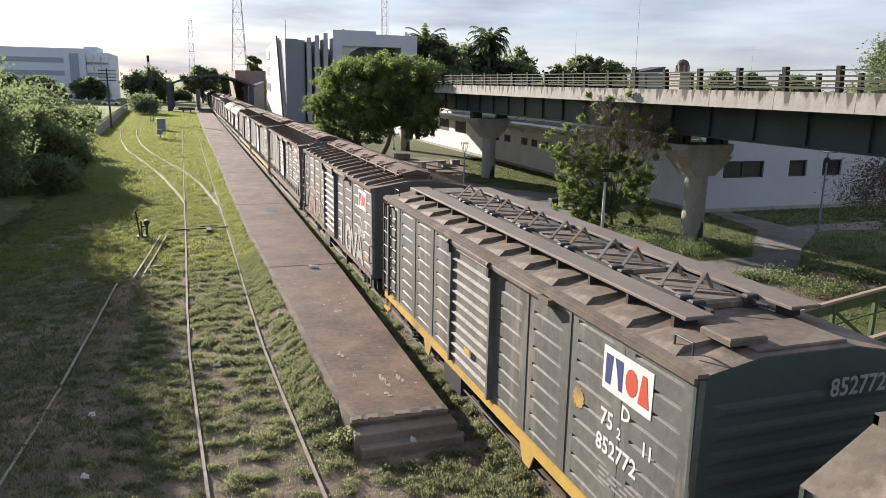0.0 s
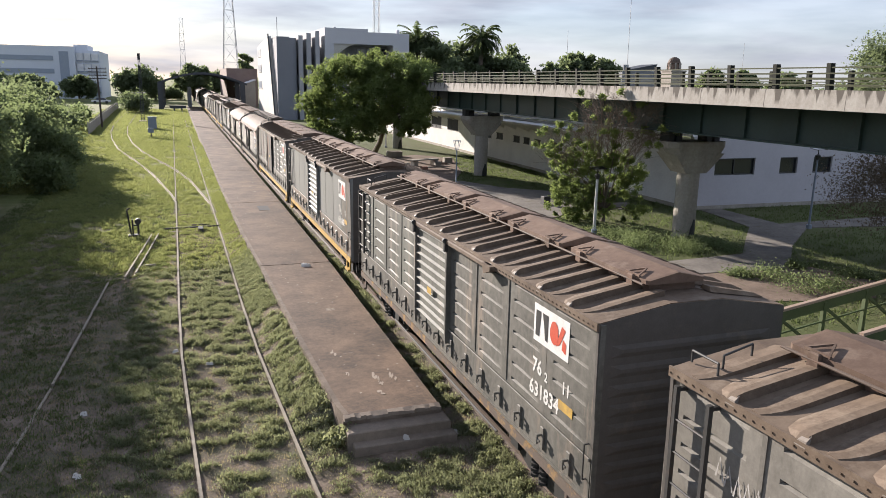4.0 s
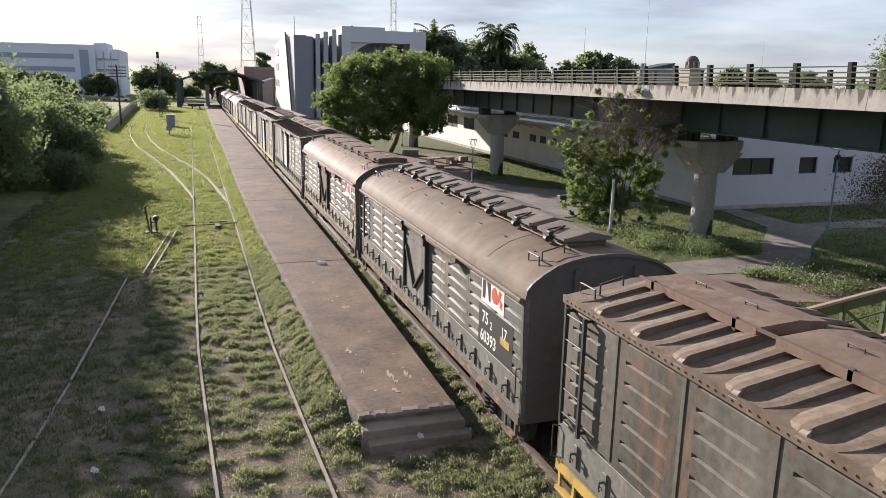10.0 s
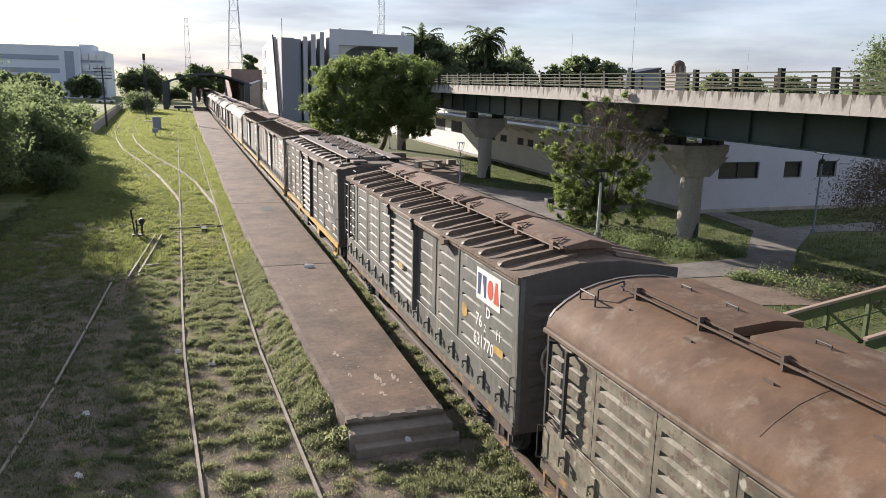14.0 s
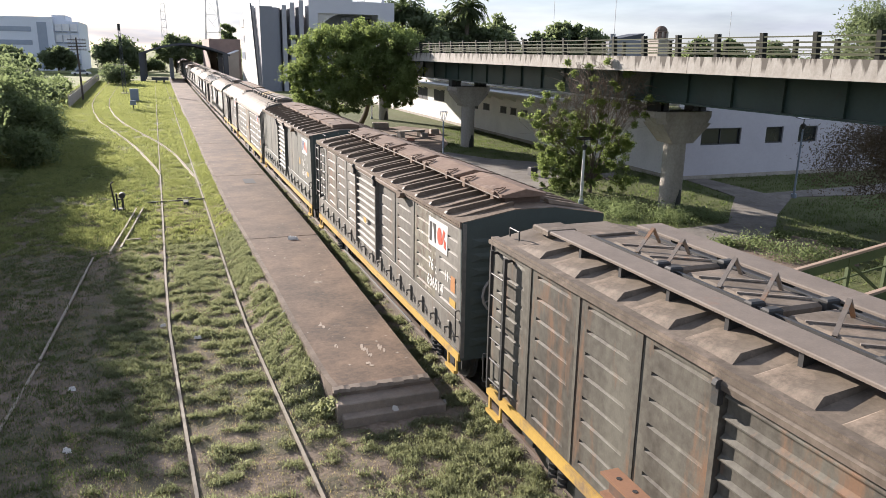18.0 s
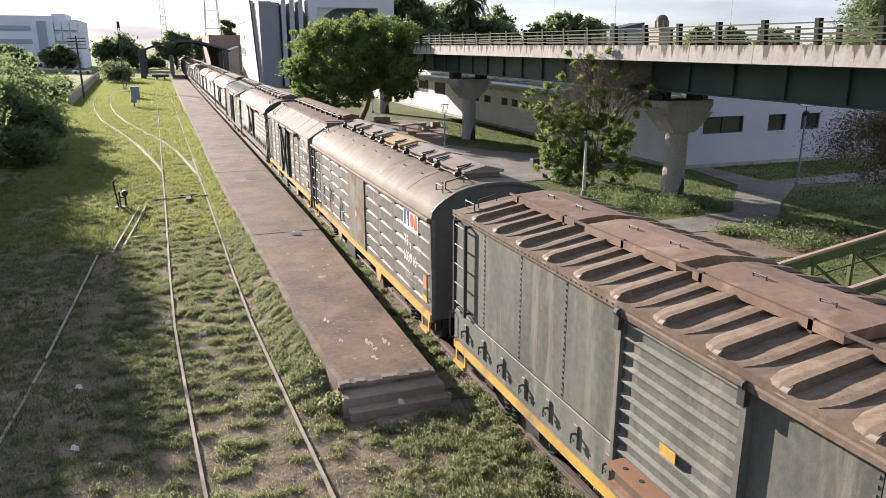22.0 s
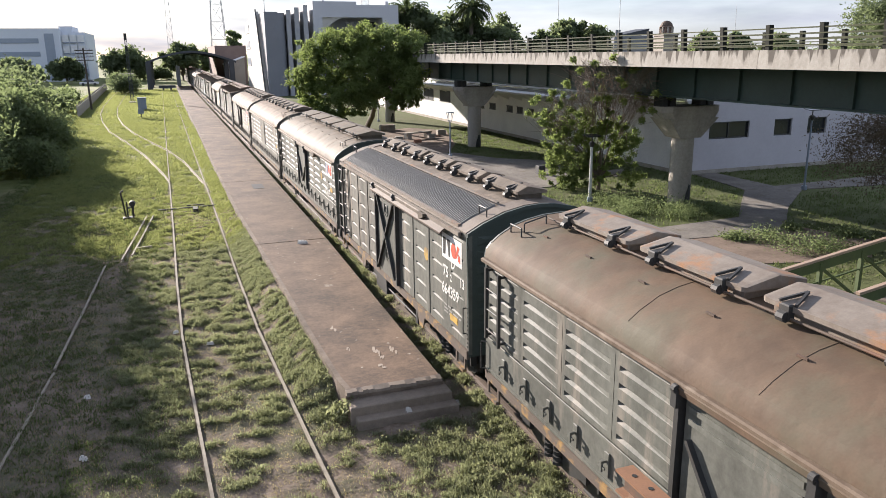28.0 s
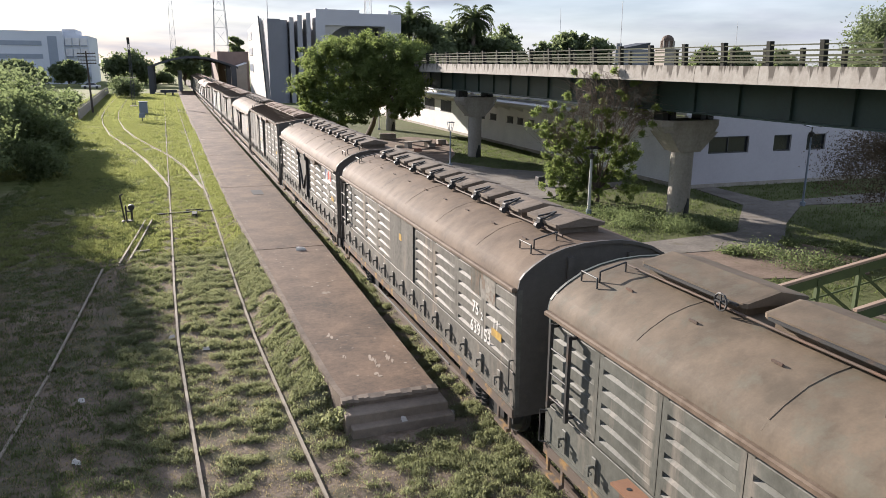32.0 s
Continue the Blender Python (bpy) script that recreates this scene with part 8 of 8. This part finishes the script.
def twiggy_tree():
    """A small tree with leaves in loose masses and bare twigs above."""
    rng = np.random.default_rng(77)
    t = thing("tree", "small light green tree with bare twigs above", "tree", at=(19.3, 30.7, 0))
    right = Vector((0.846, -0.532, 0))
    deep = Vector((0.532, 0.846, 0))
    masses = ((-1.7, 2.9, 0.6), (-0.9, 3.4, 0.62), (-0.1, 3.2, 0.55), (0.8, 3.3, 0.4), (0.4, 3.9, 0.25), (-1.6, 1.2, 0.6), (-1.1, 0.45, 0.55), (-0.3, 2.4, 0.6), (0.5, 2.5, 0.6), (1.3, 2.1, 0.45),
              (-2.0, 2.0, 0.5), (-0.3, 1.3, 0.5), (-0.6, 0.55, 0.5), (-2.4, 3.4, 0.3), (0.2, 0.7, 0.4), (-2.1, 1.1, 0.5), (-1.4, 0.5, 0.45), (-0.7, 1.7, 0.55), (0.6, 1.8, 0.55), (1.4, 2.4, 0.5), (1.4, 0.6, 0.5), (-1.8, 3.0, 0.4), (-2.2, 1.9, 0.45))
    cs, rs, lm = [], [], Geo()
    root = Vector((0, 0, 0.5))

    def lean(p):
        """The crown grows out from under the deck, towards the light over the line."""
        k = 0.036 * max(p.z - 2.6, 0.0)
        q = Vector((p.x - 19.3 * k - p.x * k, p.y - 30.7 * k - p.y * k, p.z + 0.3 * k))
        x = 19.3 + q.x
        q.z = min(q.z, 4.62 if x > 18.7 else 5.85 if x > 17.1 else 6.5)
        return q
    for u, z, r in masses:
        m = lean(right * u + deep * rng.uniform(-0.6, 0.6) + Vector((0, 0, z)))
        knee = root.lerp(m, 0.5) + Vector((rng.uniform(-0.2, 0.2), rng.uniform(-0.2, 0.2), 0.25))
        lm.rod(root, knee, 0.036, 6, 0.024)
        lm.rod(knee, m, 0.024, 6, 0.008)
        for _ in range(int(22 * r)):
            cs.append(m + Vector(rng.normal(size=3) * r * 0.62))
            rs.append(r * rng.uniform(0.2, 0.42))
    tw, tips = Geo(), []
    for i in range(170):
        u, z = (rng.uniform(-1.4, 2.4), rng.uniform(4.0, 6.3)) if i % 4 else (rng.uniform(-3.0, -1.3), rng.uniform(3.2, 4.9))
        e = lean(right * u + deep * rng.uniform(-0.8, 0.4) + Vector((0, 0, z)))
        low = lean(right * (u * rng.uniform(0.35, 0.7)) + Vector((0, 0, z * rng.uniform(0.5, 0.75))))
        k = low.lerp(e, 0.55) + Vector((rng.uniform(-0.5, 0.5), rng.uniform(-0.4, 0.4), rng.uniform(-0.25, 0.25)))
        tw.rod(low, k, 0.012, 4, 0.009)
        tw.rod(k, e, 0.009, 4, 0.005)
        for _ in range(5):
            tip = e + Vector(rng.normal(size=3) * 0.45)
            tip.z = min(tip.z, e.z + 0.08)
            tw.rod(k.lerp(e, rng.uniform(0.1, 0.9)), tip, 0.008, 3, 0.004)
            tips.append(tip)
    v, f = leaf_cloud(rng, np.array(cs + tips[::16]), np.array(rs + [0.13] * len(tips[::16])), 46000, 0.055, 0.85)
    v[:, 2] = np.maximum(v[:, 2], 0.03)
    part("crown", raw_mesh("crown", v, f), "leaf_light", t)
    part("trunk", Geo().rod((0, 0, -0.1), (0.02, 0, 0.6), 0.12, 9, 0.09).rod((0.02, 0, 0.6), (0.05, 0, 2.2), 0.08, 8, 0.05), "bark", t)
    part("branch_work", lm, "bark", t)
    part("bare_crown", tw, "twig", t, "bare grey twigs above the leaves")


def park_tree():
    """A broad tree on a leaning trunk, its leaves in hanging masses almost down to the grass."""
    rng = np.random.default_rng(20)
    t = thing("tree", "broad green park tree with a leaning trunk", "tree", at=(16.66, 65.8, 0))
    masses = ((-6.0, -3.9, 4.1, 0.7), (-5.6, -4.1, 5.3, 0.8), (-5.0, -4.5, 6.7, 0.9), (-4.0, -5.3, 7.8, 0.9), (-2.9, -6.5, 8.4, 0.9), (-1.8, -7.9, 8.6, 0.9), (-0.7, -9.5, 8.5, 0.9), (0.2, -11.0, 8.0, 0.9), (0.8, -12.1, 6.9, 0.8), (1.1, -12.7, 5.8, 0.75), (1.2, -12.8, 4.6, 0.7), (0.9, -12.2, 3.4, 0.55), (0.3, -11.0, 2.6, 0.4), (-5.3, -4.4, 2.9, 0.7), (-4.5, -5.0, 2.1, 0.6), (-3.5, -5.9, 1.7, 0.5), (-2.3, -7.2, 2.6, 0.6), (-1.1, -8.8, 3.9, 0.7), (-4.2, -5.2, 4.4, 1), (-2.9, -6.5, 5.6, 1), (-1.7, -8.1, 6.3, 1), (-0.5, -9.7, 5.9, 1), (0.4, -11.3, 4.9, 0.9), (-0.3, -10.0, 3.8, 0.7), (-3.7, -5.7, 3.3, 0.8), (-2.2, -7.4, 4.1, 0.9), (0.1, -10.7, 6.6, 0.9), (-2.5, -6.9, 7.2, 1))
    cs, rs, lm = [], [], Geo()
    fork = Vector((-0.3, -5.0, 2.9))
    for u, w, z, r in masses:
        for k in range(3):
            m = Vector((u, w + rng.uniform(-1.2, 1.8), z + rng.normal() * 0.2))
            m.x = min(m.x, 0.4)
            knee = fork.lerp(m, 0.5) + Vector((rng.normal() * 0.25, rng.normal() * 0.25, 0.45))
            lm.rod(fork, knee, 0.075, 6, 0.045)
            lm.rod(knee, m, 0.045, 6, 0.012)
            for _ in range(int(15 * r)):
                c = m + Vector(rng.normal(size=3)) * r * 0.72
                cs.append(c)
                rs.append(r * rng.uniform(0.22, 0.5))
                if rng.random() < 0.05:
                    for q in range(3):
                        cs.append(c - Vector((rng.normal() * 0.06, rng.normal() * 0.06, 0.28 * (q + 1))))
                        rs.append(0.16)
    cs = np.array([(c.x, c.y, max(c.z if c.z < 7.3 else 7.3 + (c.z - 7.3) * 0.5, 1.1)) for c in cs])
    v, f = leaf_cloud(rng, cs, np.array(rs), 130000, 0.09, 0.8)
    part("crown", raw_mesh("crown", v, f), "leaf_light", t)
    part("trunk", Geo().rod((0, 0, -0.1), (0.0, -2.4, 1.3), 0.26, 10, 0.22).rod((0.0, -2.4, 1.3), fork, 0.22, 10, 0.16), "bark", t)
    part("branch_work", lm, "bark", t)


def bush(x, y, r, h, mat, n, size, seed, label, name="bush"):
    rng = np.random.default_rng(seed)
    cl = 16
    d = rng.normal(size=(cl, 3))
    d /= np.linalg.norm(d, axis=1)[:, None]
    c = d * (0.35 + 0.4 * rng.random((cl, 1))) * np.array([r, r, h * 0.5]) + np.array([x, y, h * 0.5])
    c[:, 2] = np.clip(c[:, 2], 0.2 * h, None)
    v, f = leaf_cloud(rng, c, r * (0.25 + 0.2 * rng.random(cl)), n, size, 0.8)
    v[:, 2] = np.maximum(v[:, 2], 0.0)
    me = raw_mesh(name, v, f)
    single(name, me, mat, label, "bush")


def palm(x, y, h, seed):
    rng = np.random.default_rng(seed)
    t = thing("palm_tree", "tall date palm with a dense drooping crown", "palm", at=(x, y, 0))
    part("trunk", Geo().rod((0, 0, 0), (0, 0, h * 0.5), 0.45, 10, 0.38).rod((0, 0, h * 0.5), (0, 0, h), 0.38, 10, 0.42).rod((0, 0, h - 0.6), (0, 0, h + 0.3), 0.42, 10, 0.8), "bark", t)
    for i in range(84):
        az, el = rng.random() * 6.283, rng.uniform(-0.75, 1.25)
        ln = rng.uniform(3.6, 5.0) * (1.0 if el > -0.2 else 0.8)
        bend = rng.uniform(0.11, 0.19)
        g = Geo()
        p = Vector((0, 0, h + 0.2))
        d = Vector((math.cos(az) * math.cos(el), math.sin(az) * math.cos(el), math.sin(el)))
        s = Vector((-math.sin(az), math.cos(az), 0))
        n = 12
        for k in range(n):
            q = p + d * (ln / n)
            w = 0.26 + 0.40 * math.sin(math.pi * (k + 0.8) / (n + 1.2))
            for sg in (-1, 1):
                tip = p.lerp(q, 0.6) + s * sg * w * rng.uniform(0.6, 1.1) + d * 0.30 - Vector((0, 0, rng.uniform(0.16, 0.52)))
                g.poly(tuple(p), tuple(q), tuple(tip + d * 0.10), tuple(tip))
            p = q
            d = (d - Vector((0, 0, bend))).normalized()
        part("frond", g, "palm", t)


def build_plants():
    # row of trees left of the siding
    tree(-12.8, 50, 6.4, 4.0, "leaf", 26000, 0.12, 1, "dense dark green tree beside the siding", trunk_h=1.6)
    tree(-11.3, 57, 5.0, 3.6, "leaf", 20000, 0.12, 2, "dense dark green tree beside the siding", trunk_h=1.4)
    tree(-13.0, 43, 7.8, 4.2, "leaf", 22000, 0.12, 3, "dense dark green tree beside the siding", trunk_h=1.0)
    tree(-10.2, 38.2, 6.6, 3.2, "leaf", 30000, 0.10, 14, "dense dark green tree overhanging the grass", trunk_h=1.0)
    tree(-10.6, 32.5, 6.9, 3.2, "leaf", 14000, 0.17, 10, "dense green tree beside the siding", trunk_h=0.8)
    tree(-11.1, 26.5, 6.8, 3.3, "leaf", 9000, 0.21, 13, "dense green tree beside the siding", trunk_h=0.8)
    tree(-10.0, 19, 6.4, 3.1, "leaf", 7000, 0.21, 11, "dense green tree beside the siding", trunk_h=0.8)
    tree(-9.0, 12.5, 6.4, 3.0, "leaf", 9000, 0.2, 12, "dense green tree beside the siding", trunk_h=0.8)
    tree(-12.5, 66, 5.2, 4.4, "leaf_dark", 9000, 0.2, 4, "dense dark green tree beside the siding", trunk_h=1.4)
    tree(-17.0, 31, 9.5, 5.2, "leaf_dark", 9000, 0.22, 5, "large dark green tree beside the siding", trunk_h=2)
    tree(-18.5, 58, 8.4, 5.5, "leaf_dark", 7000, 0.24, 6, "large dark green tree beside the siding", trunk_h=2)
    tree(-14.0, 76, 5.0, 3.8, "leaf_dark", 6000, 0.22, 7, "dark green tree beside the siding", trunk_h=1.2)
    for i, (x, y, r, h) in enumerate(((-8.9, 50, 2.6, 5.0), (-10.5, 45, 3.0, 5.0), (-8.6, 55, 2.4, 5.6), (-10.8, 61, 2.8, 4.4), (-13, 46, 3.5, 6.5), (-11.2, 68, 3.0, 4.4), (-12.5, 75, 3.0, 4.2), (-12.6, 82, 2.6, 3.6), (-14.5, 52, 4, 7))):
        bush(x, y, r, h, "leaf", 9000, 0.12, 110 + i, "tall dark green thicket below the trees", "thicket")
    bush(-7.2, 51.0, 1.9, 3.2, "leaf", 7000, 0.11, 8, "dark green shrub at the edge of the trees")
    bush(-7.0, 46.5, 1.7, 2.0, "leaf", 6000, 0.10, 9, "dark green shrub at the edge of the trees")
    # park
    park_tree()
    twiggy_tree()
    tree(25.6, 18.8, 4.7, 3.5, "leaf_red", 62000, 0.042, 22, "dark purple leaved small tree in the park", trunk_h=1.5, clumps=40)
    tree(46, 38, 10.6, 3.6, "leaf_dark", 26000, 0.10, 23, "tall green tree behind the viaduct", trunk_h=4)
    # trees beyond
    for i, (x, y, h, r, m) in enumerate(((44, 128, 12.4, 5.4, "leaf_dark"), (50, 134, 13.2, 6, "leaf_dark"), (57, 132, 12.6, 5.6, "leaf_dark"), (63, 138, 11.0, 5, "leaf_dark"), (40, 135, 11.6, 4.6, "leaf_dark"),
                                         (69, 130, 10.2, 3.6, "leaf_dark"), (74, 132, 12.4, 4.0, "leaf_dark"), (79.5, 130, 11.6, 4.0, "leaf_dark"), (107, 132, 9.6, 3.5, "leaf"), (114, 130, 9.4, 3.5, "leaf"), (126, 130, 9.2, 4, "leaf"),
                                         (-9.4, 224, 8.4, 6.0, "leaf_dark"), (4.6, 225, 9.4, 5.0, "leaf_dark"), (11.0, 260, 8.6, 4.5, "leaf_dark"), (18.4, 212, 12.6, 2.0, "leaf"),
                                         (-29, 185, 4.6, 3.5, "leaf_dark"), (-24, 215, 6, 4, "leaf_dark"), (-33, 200, 6, 5, "leaf_dark"), (-42, 215, 6, 5, "leaf_dark"))):
        tree(x, y, h, r, m, 8000, 0.5, 40 + i, "distant dark green broadleaf tree", trunk_h=h * 0.10, clumps=26)
    palm(53.4, 130, 14.2, 70)
    palm(41.2, 130, 13.4, 71)
    bush(-7.4, 150, 3.2, 3.6, "leaf_dark", 3500, 0.25, 72, "round dark bush on the grass")
    for i, (x, y) in enumerate(((-13, 95), (-12.5, 102), (-13.2, 112), (-14, 125), (-12.5, 88))):
        bush(x, y, 2.2, 2.4, "leaf", 1500, 0.22, 80 + i, "green hedge bush along the fence")
    for i, (x, h) in enumerate(((-13.5, 4.4), (-10.0, 3.6), (-6.5, 4.3), (-3.5, 3.4), (-0.6, 4.0))):
        bush(x, 236, 2.8, h, "leaf_dark", 2600, 0.34, 90 + i, "dark bushes beyond the station canopy")
    bush(2.55, 12.2, 0.34, 0.36, "leaf_grass", 420, 0.05, 95, "weeds growing at the platform corner", "weed_clump")
    for i, (x, y, r) in enumerate(((19.4, 19.6, 0.9), (19.5, 18.2, 1.1), (20.4, 17.6, 1.0), (18.4, 20.2, 0.6), (17.9, 27.4, 0.9), (18.8, 26.4, 1.0), (19.8, 25.2, 1.0), (20.8, 24.2, 0.9), (19.2, 24.2, 1.0), (17.6, 25.4, 0.9), (21.4, 20.7, 0.4), (22.6, 19.0, 0.6))):
        bush(x, y, r * 1.2, 0.15, "leaf", 2200, 0.04, 100 + i, "low light green ground cover", "ground_cover")
    # far belt of woods on the skyline
    rng = np.random.default_rng(9)
    n = 150
    ang = rng.uniform(-1.2, 1.4, n)
    dist = rng.uniform(320, 620, n)
    c = np.stack([np.sin(ang) * dist, np.cos(ang) * dist, rng.uniform(2.0, 5.5, n)], 1)
    v, f = leaf_cloud(rng, c, rng.uniform(4.0, 8.5, n), 26000, 1.1, 0.6)
    v[:, 2] = np.maximum(v[:, 2], 0)
    single("far_woods", raw_mesh("far_woods", v, f), "leaf_dark", "distant belt of dark trees on the skyline", "woods", kind="stuff")


build_plants()


def build_weeds():
    rng = np.random.default_rng(21)
    turn = [(np.array([q[1] for q in r]), np.array([q[0] for q in r])) for r in TURN]
    ly = np.arange(0, 170, 0.5)
    lx = np.array([left_rail_x(y) for y in ly])
    pl = np.array([plat_left(y) for y in ly])

    def allowed(x, y):
        """Clear of rails, platform, ballast and paths; takes arrays."""
        ok = ~((y > 11.5) & (y < 170) & (x > np.interp(y, ly, pl) - 0.02) & (x < 4.64))
        ok &= ~((5.30 < x) & (x < 5.40)) & ~((6.2 < x) & (x < 8.0))
        rail = np.interp(y, ly, lx)
        ok &= (np.abs(x - rail) > 0.055) & (np.abs(x - rail - 1.745) > 0.055)
        for ty, tx in turn:
            ok &= ~((y > 37) & (np.abs(x - np.interp(y, ty, tx)) < 0.09))
        for i in np.nonzero((x > 9) & ok)[0]:
            ok[i] = not on_path(x[i], y[i])
        return ok

    def field(name, clumps, xr, yr, h, blade, spread, blades, thresh, label, mat="leaf_grass", slim=0.11, fuzz=0.15):
        """Low tufts; each blade a slim leaning triangle."""
        pts = []
        while len(pts) < clumps:
            x, y = rng.uniform(*xr), rng.uniform(*yr)
            if grass_amount(x, y) > thresh + rng.normal() * fuzz and allowed(np.array([x]), np.array([y]))[0]:
                pts.append((x, y))
        k = np.array(pts)
        size = rng.uniform(0.45, 1.5, len(k)) ** 1.3
        k, size = np.repeat(k, blades, 0), np.repeat(size, blades)
        off = rng.normal(size=(len(k), 2)) * (spread * size)[:, None] * np.array([1.25, 0.85])
        fall = np.exp(-(off ** 2).sum(1) / (2 * (spread * size) ** 2))
        bx, by = k[:, 0] + off[:, 0], k[:, 1] + off[:, 1]
        ok = allowed(bx, by)
        size, bx, by, fall = size[ok], bx[ok], by[ok], fall[ok]
        t = len(bx)
        bz = np.array([ground_z(a, b) if -13 < a < 5 and b < 75 else 0.0 for a, b in zip(bx, by)])
        top = h * size * (0.25 + 0.75 * fall) * rng.uniform(0.5, 1.1, t)
        az, lean = rng.uniform(0, 6.283, t), rng.uniform(0.15, 1.0, t)
        ln = blade * rng.uniform(0.6, 1.35, t)
        base = np.stack([bx, by, bz + np.maximum(top - ln * 0.6, -0.01)], 1)
        out = np.stack([np.cos(az), np.sin(az), np.zeros(t)], 1) * (ln * lean)[:, None]
        out[:, 2] = ln * (1.05 - 0.65 * lean)
        side = np.stack([-np.sin(az), np.cos(az), rng.uniform(-0.5, 0.5, t)], 1) * (ln * slim)[:, None]
        v = np.stack([base - side, base + side, base + out], 1).reshape(-1, 3)
        single(name, raw_mesh(name, v, np.arange(t * 3).reshape(t, 3)), mat, label, "weeds", kind="stuff")

    field("weeds_near", 15500, (-1.6, 5.75), (8.0, 27), 0.10, 0.055, 0.045, 28, 0.18, "leafy weeds in low tufts over the soil", fuzz=0.09)
    field("weeds_clover", 4600, (-1.6, 5.75), (8.0, 27), 0.11, 0.042, 0.05, 30, 0.24, "small leafy weeds among the grass tufts", slim=0.30)
    field("weeds_line", 1500, (4.66, 6.15), (8.0, 40), 0.11, 0.065, 0.07, 26, 0.15, "weeds between the platform and the running line")
    field("weeds_shade", 15000, (-8, -0.6), (9, 46), 0.09, 0.07, 0.075, 17, -0.15, "short grass in the shade of the trees", "leaf_shaded")
    field("weeds_sparse", 11000, (-6, 5.4), (8.0, 34), 0.03, 0.055, 0.15, 15, -0.9, "thin dry grass over bare soil", "leaf_straw", 0.08)
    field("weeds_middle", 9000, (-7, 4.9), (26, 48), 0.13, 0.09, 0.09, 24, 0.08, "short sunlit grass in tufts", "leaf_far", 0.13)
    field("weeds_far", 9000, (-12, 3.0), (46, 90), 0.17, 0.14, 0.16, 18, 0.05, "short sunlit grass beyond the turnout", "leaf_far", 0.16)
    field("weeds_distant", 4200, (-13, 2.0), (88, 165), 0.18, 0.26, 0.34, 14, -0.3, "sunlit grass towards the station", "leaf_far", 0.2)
    field("lawn_park", 5200, (9, 36), (15, 62), 0.08, 0.13, 0.24, 18, -0.4, "rough park lawn", "leaf_shaded", 0.15)


build_weeds()


# ---- the train runs towards the bridge ----
def motions():
    for car, near in WAGONS:
        walk(car, [(0.0, pose(LINE_X, near, 0)), (32.0, pose(LINE_X, near - SPEED * 32.0, 0))])
    # wheels roll: one turn in about 3 m
    step = 2 / FPS
    turn = math.degrees(SPEED * step / 0.46)
    for ob, y in WHEELS:
        rows = [(i * step, pose(0, y, 0.65, turn * i)) for i in range(int(32.0 / step) + 1)]
        walk(ob, rows)


motions()
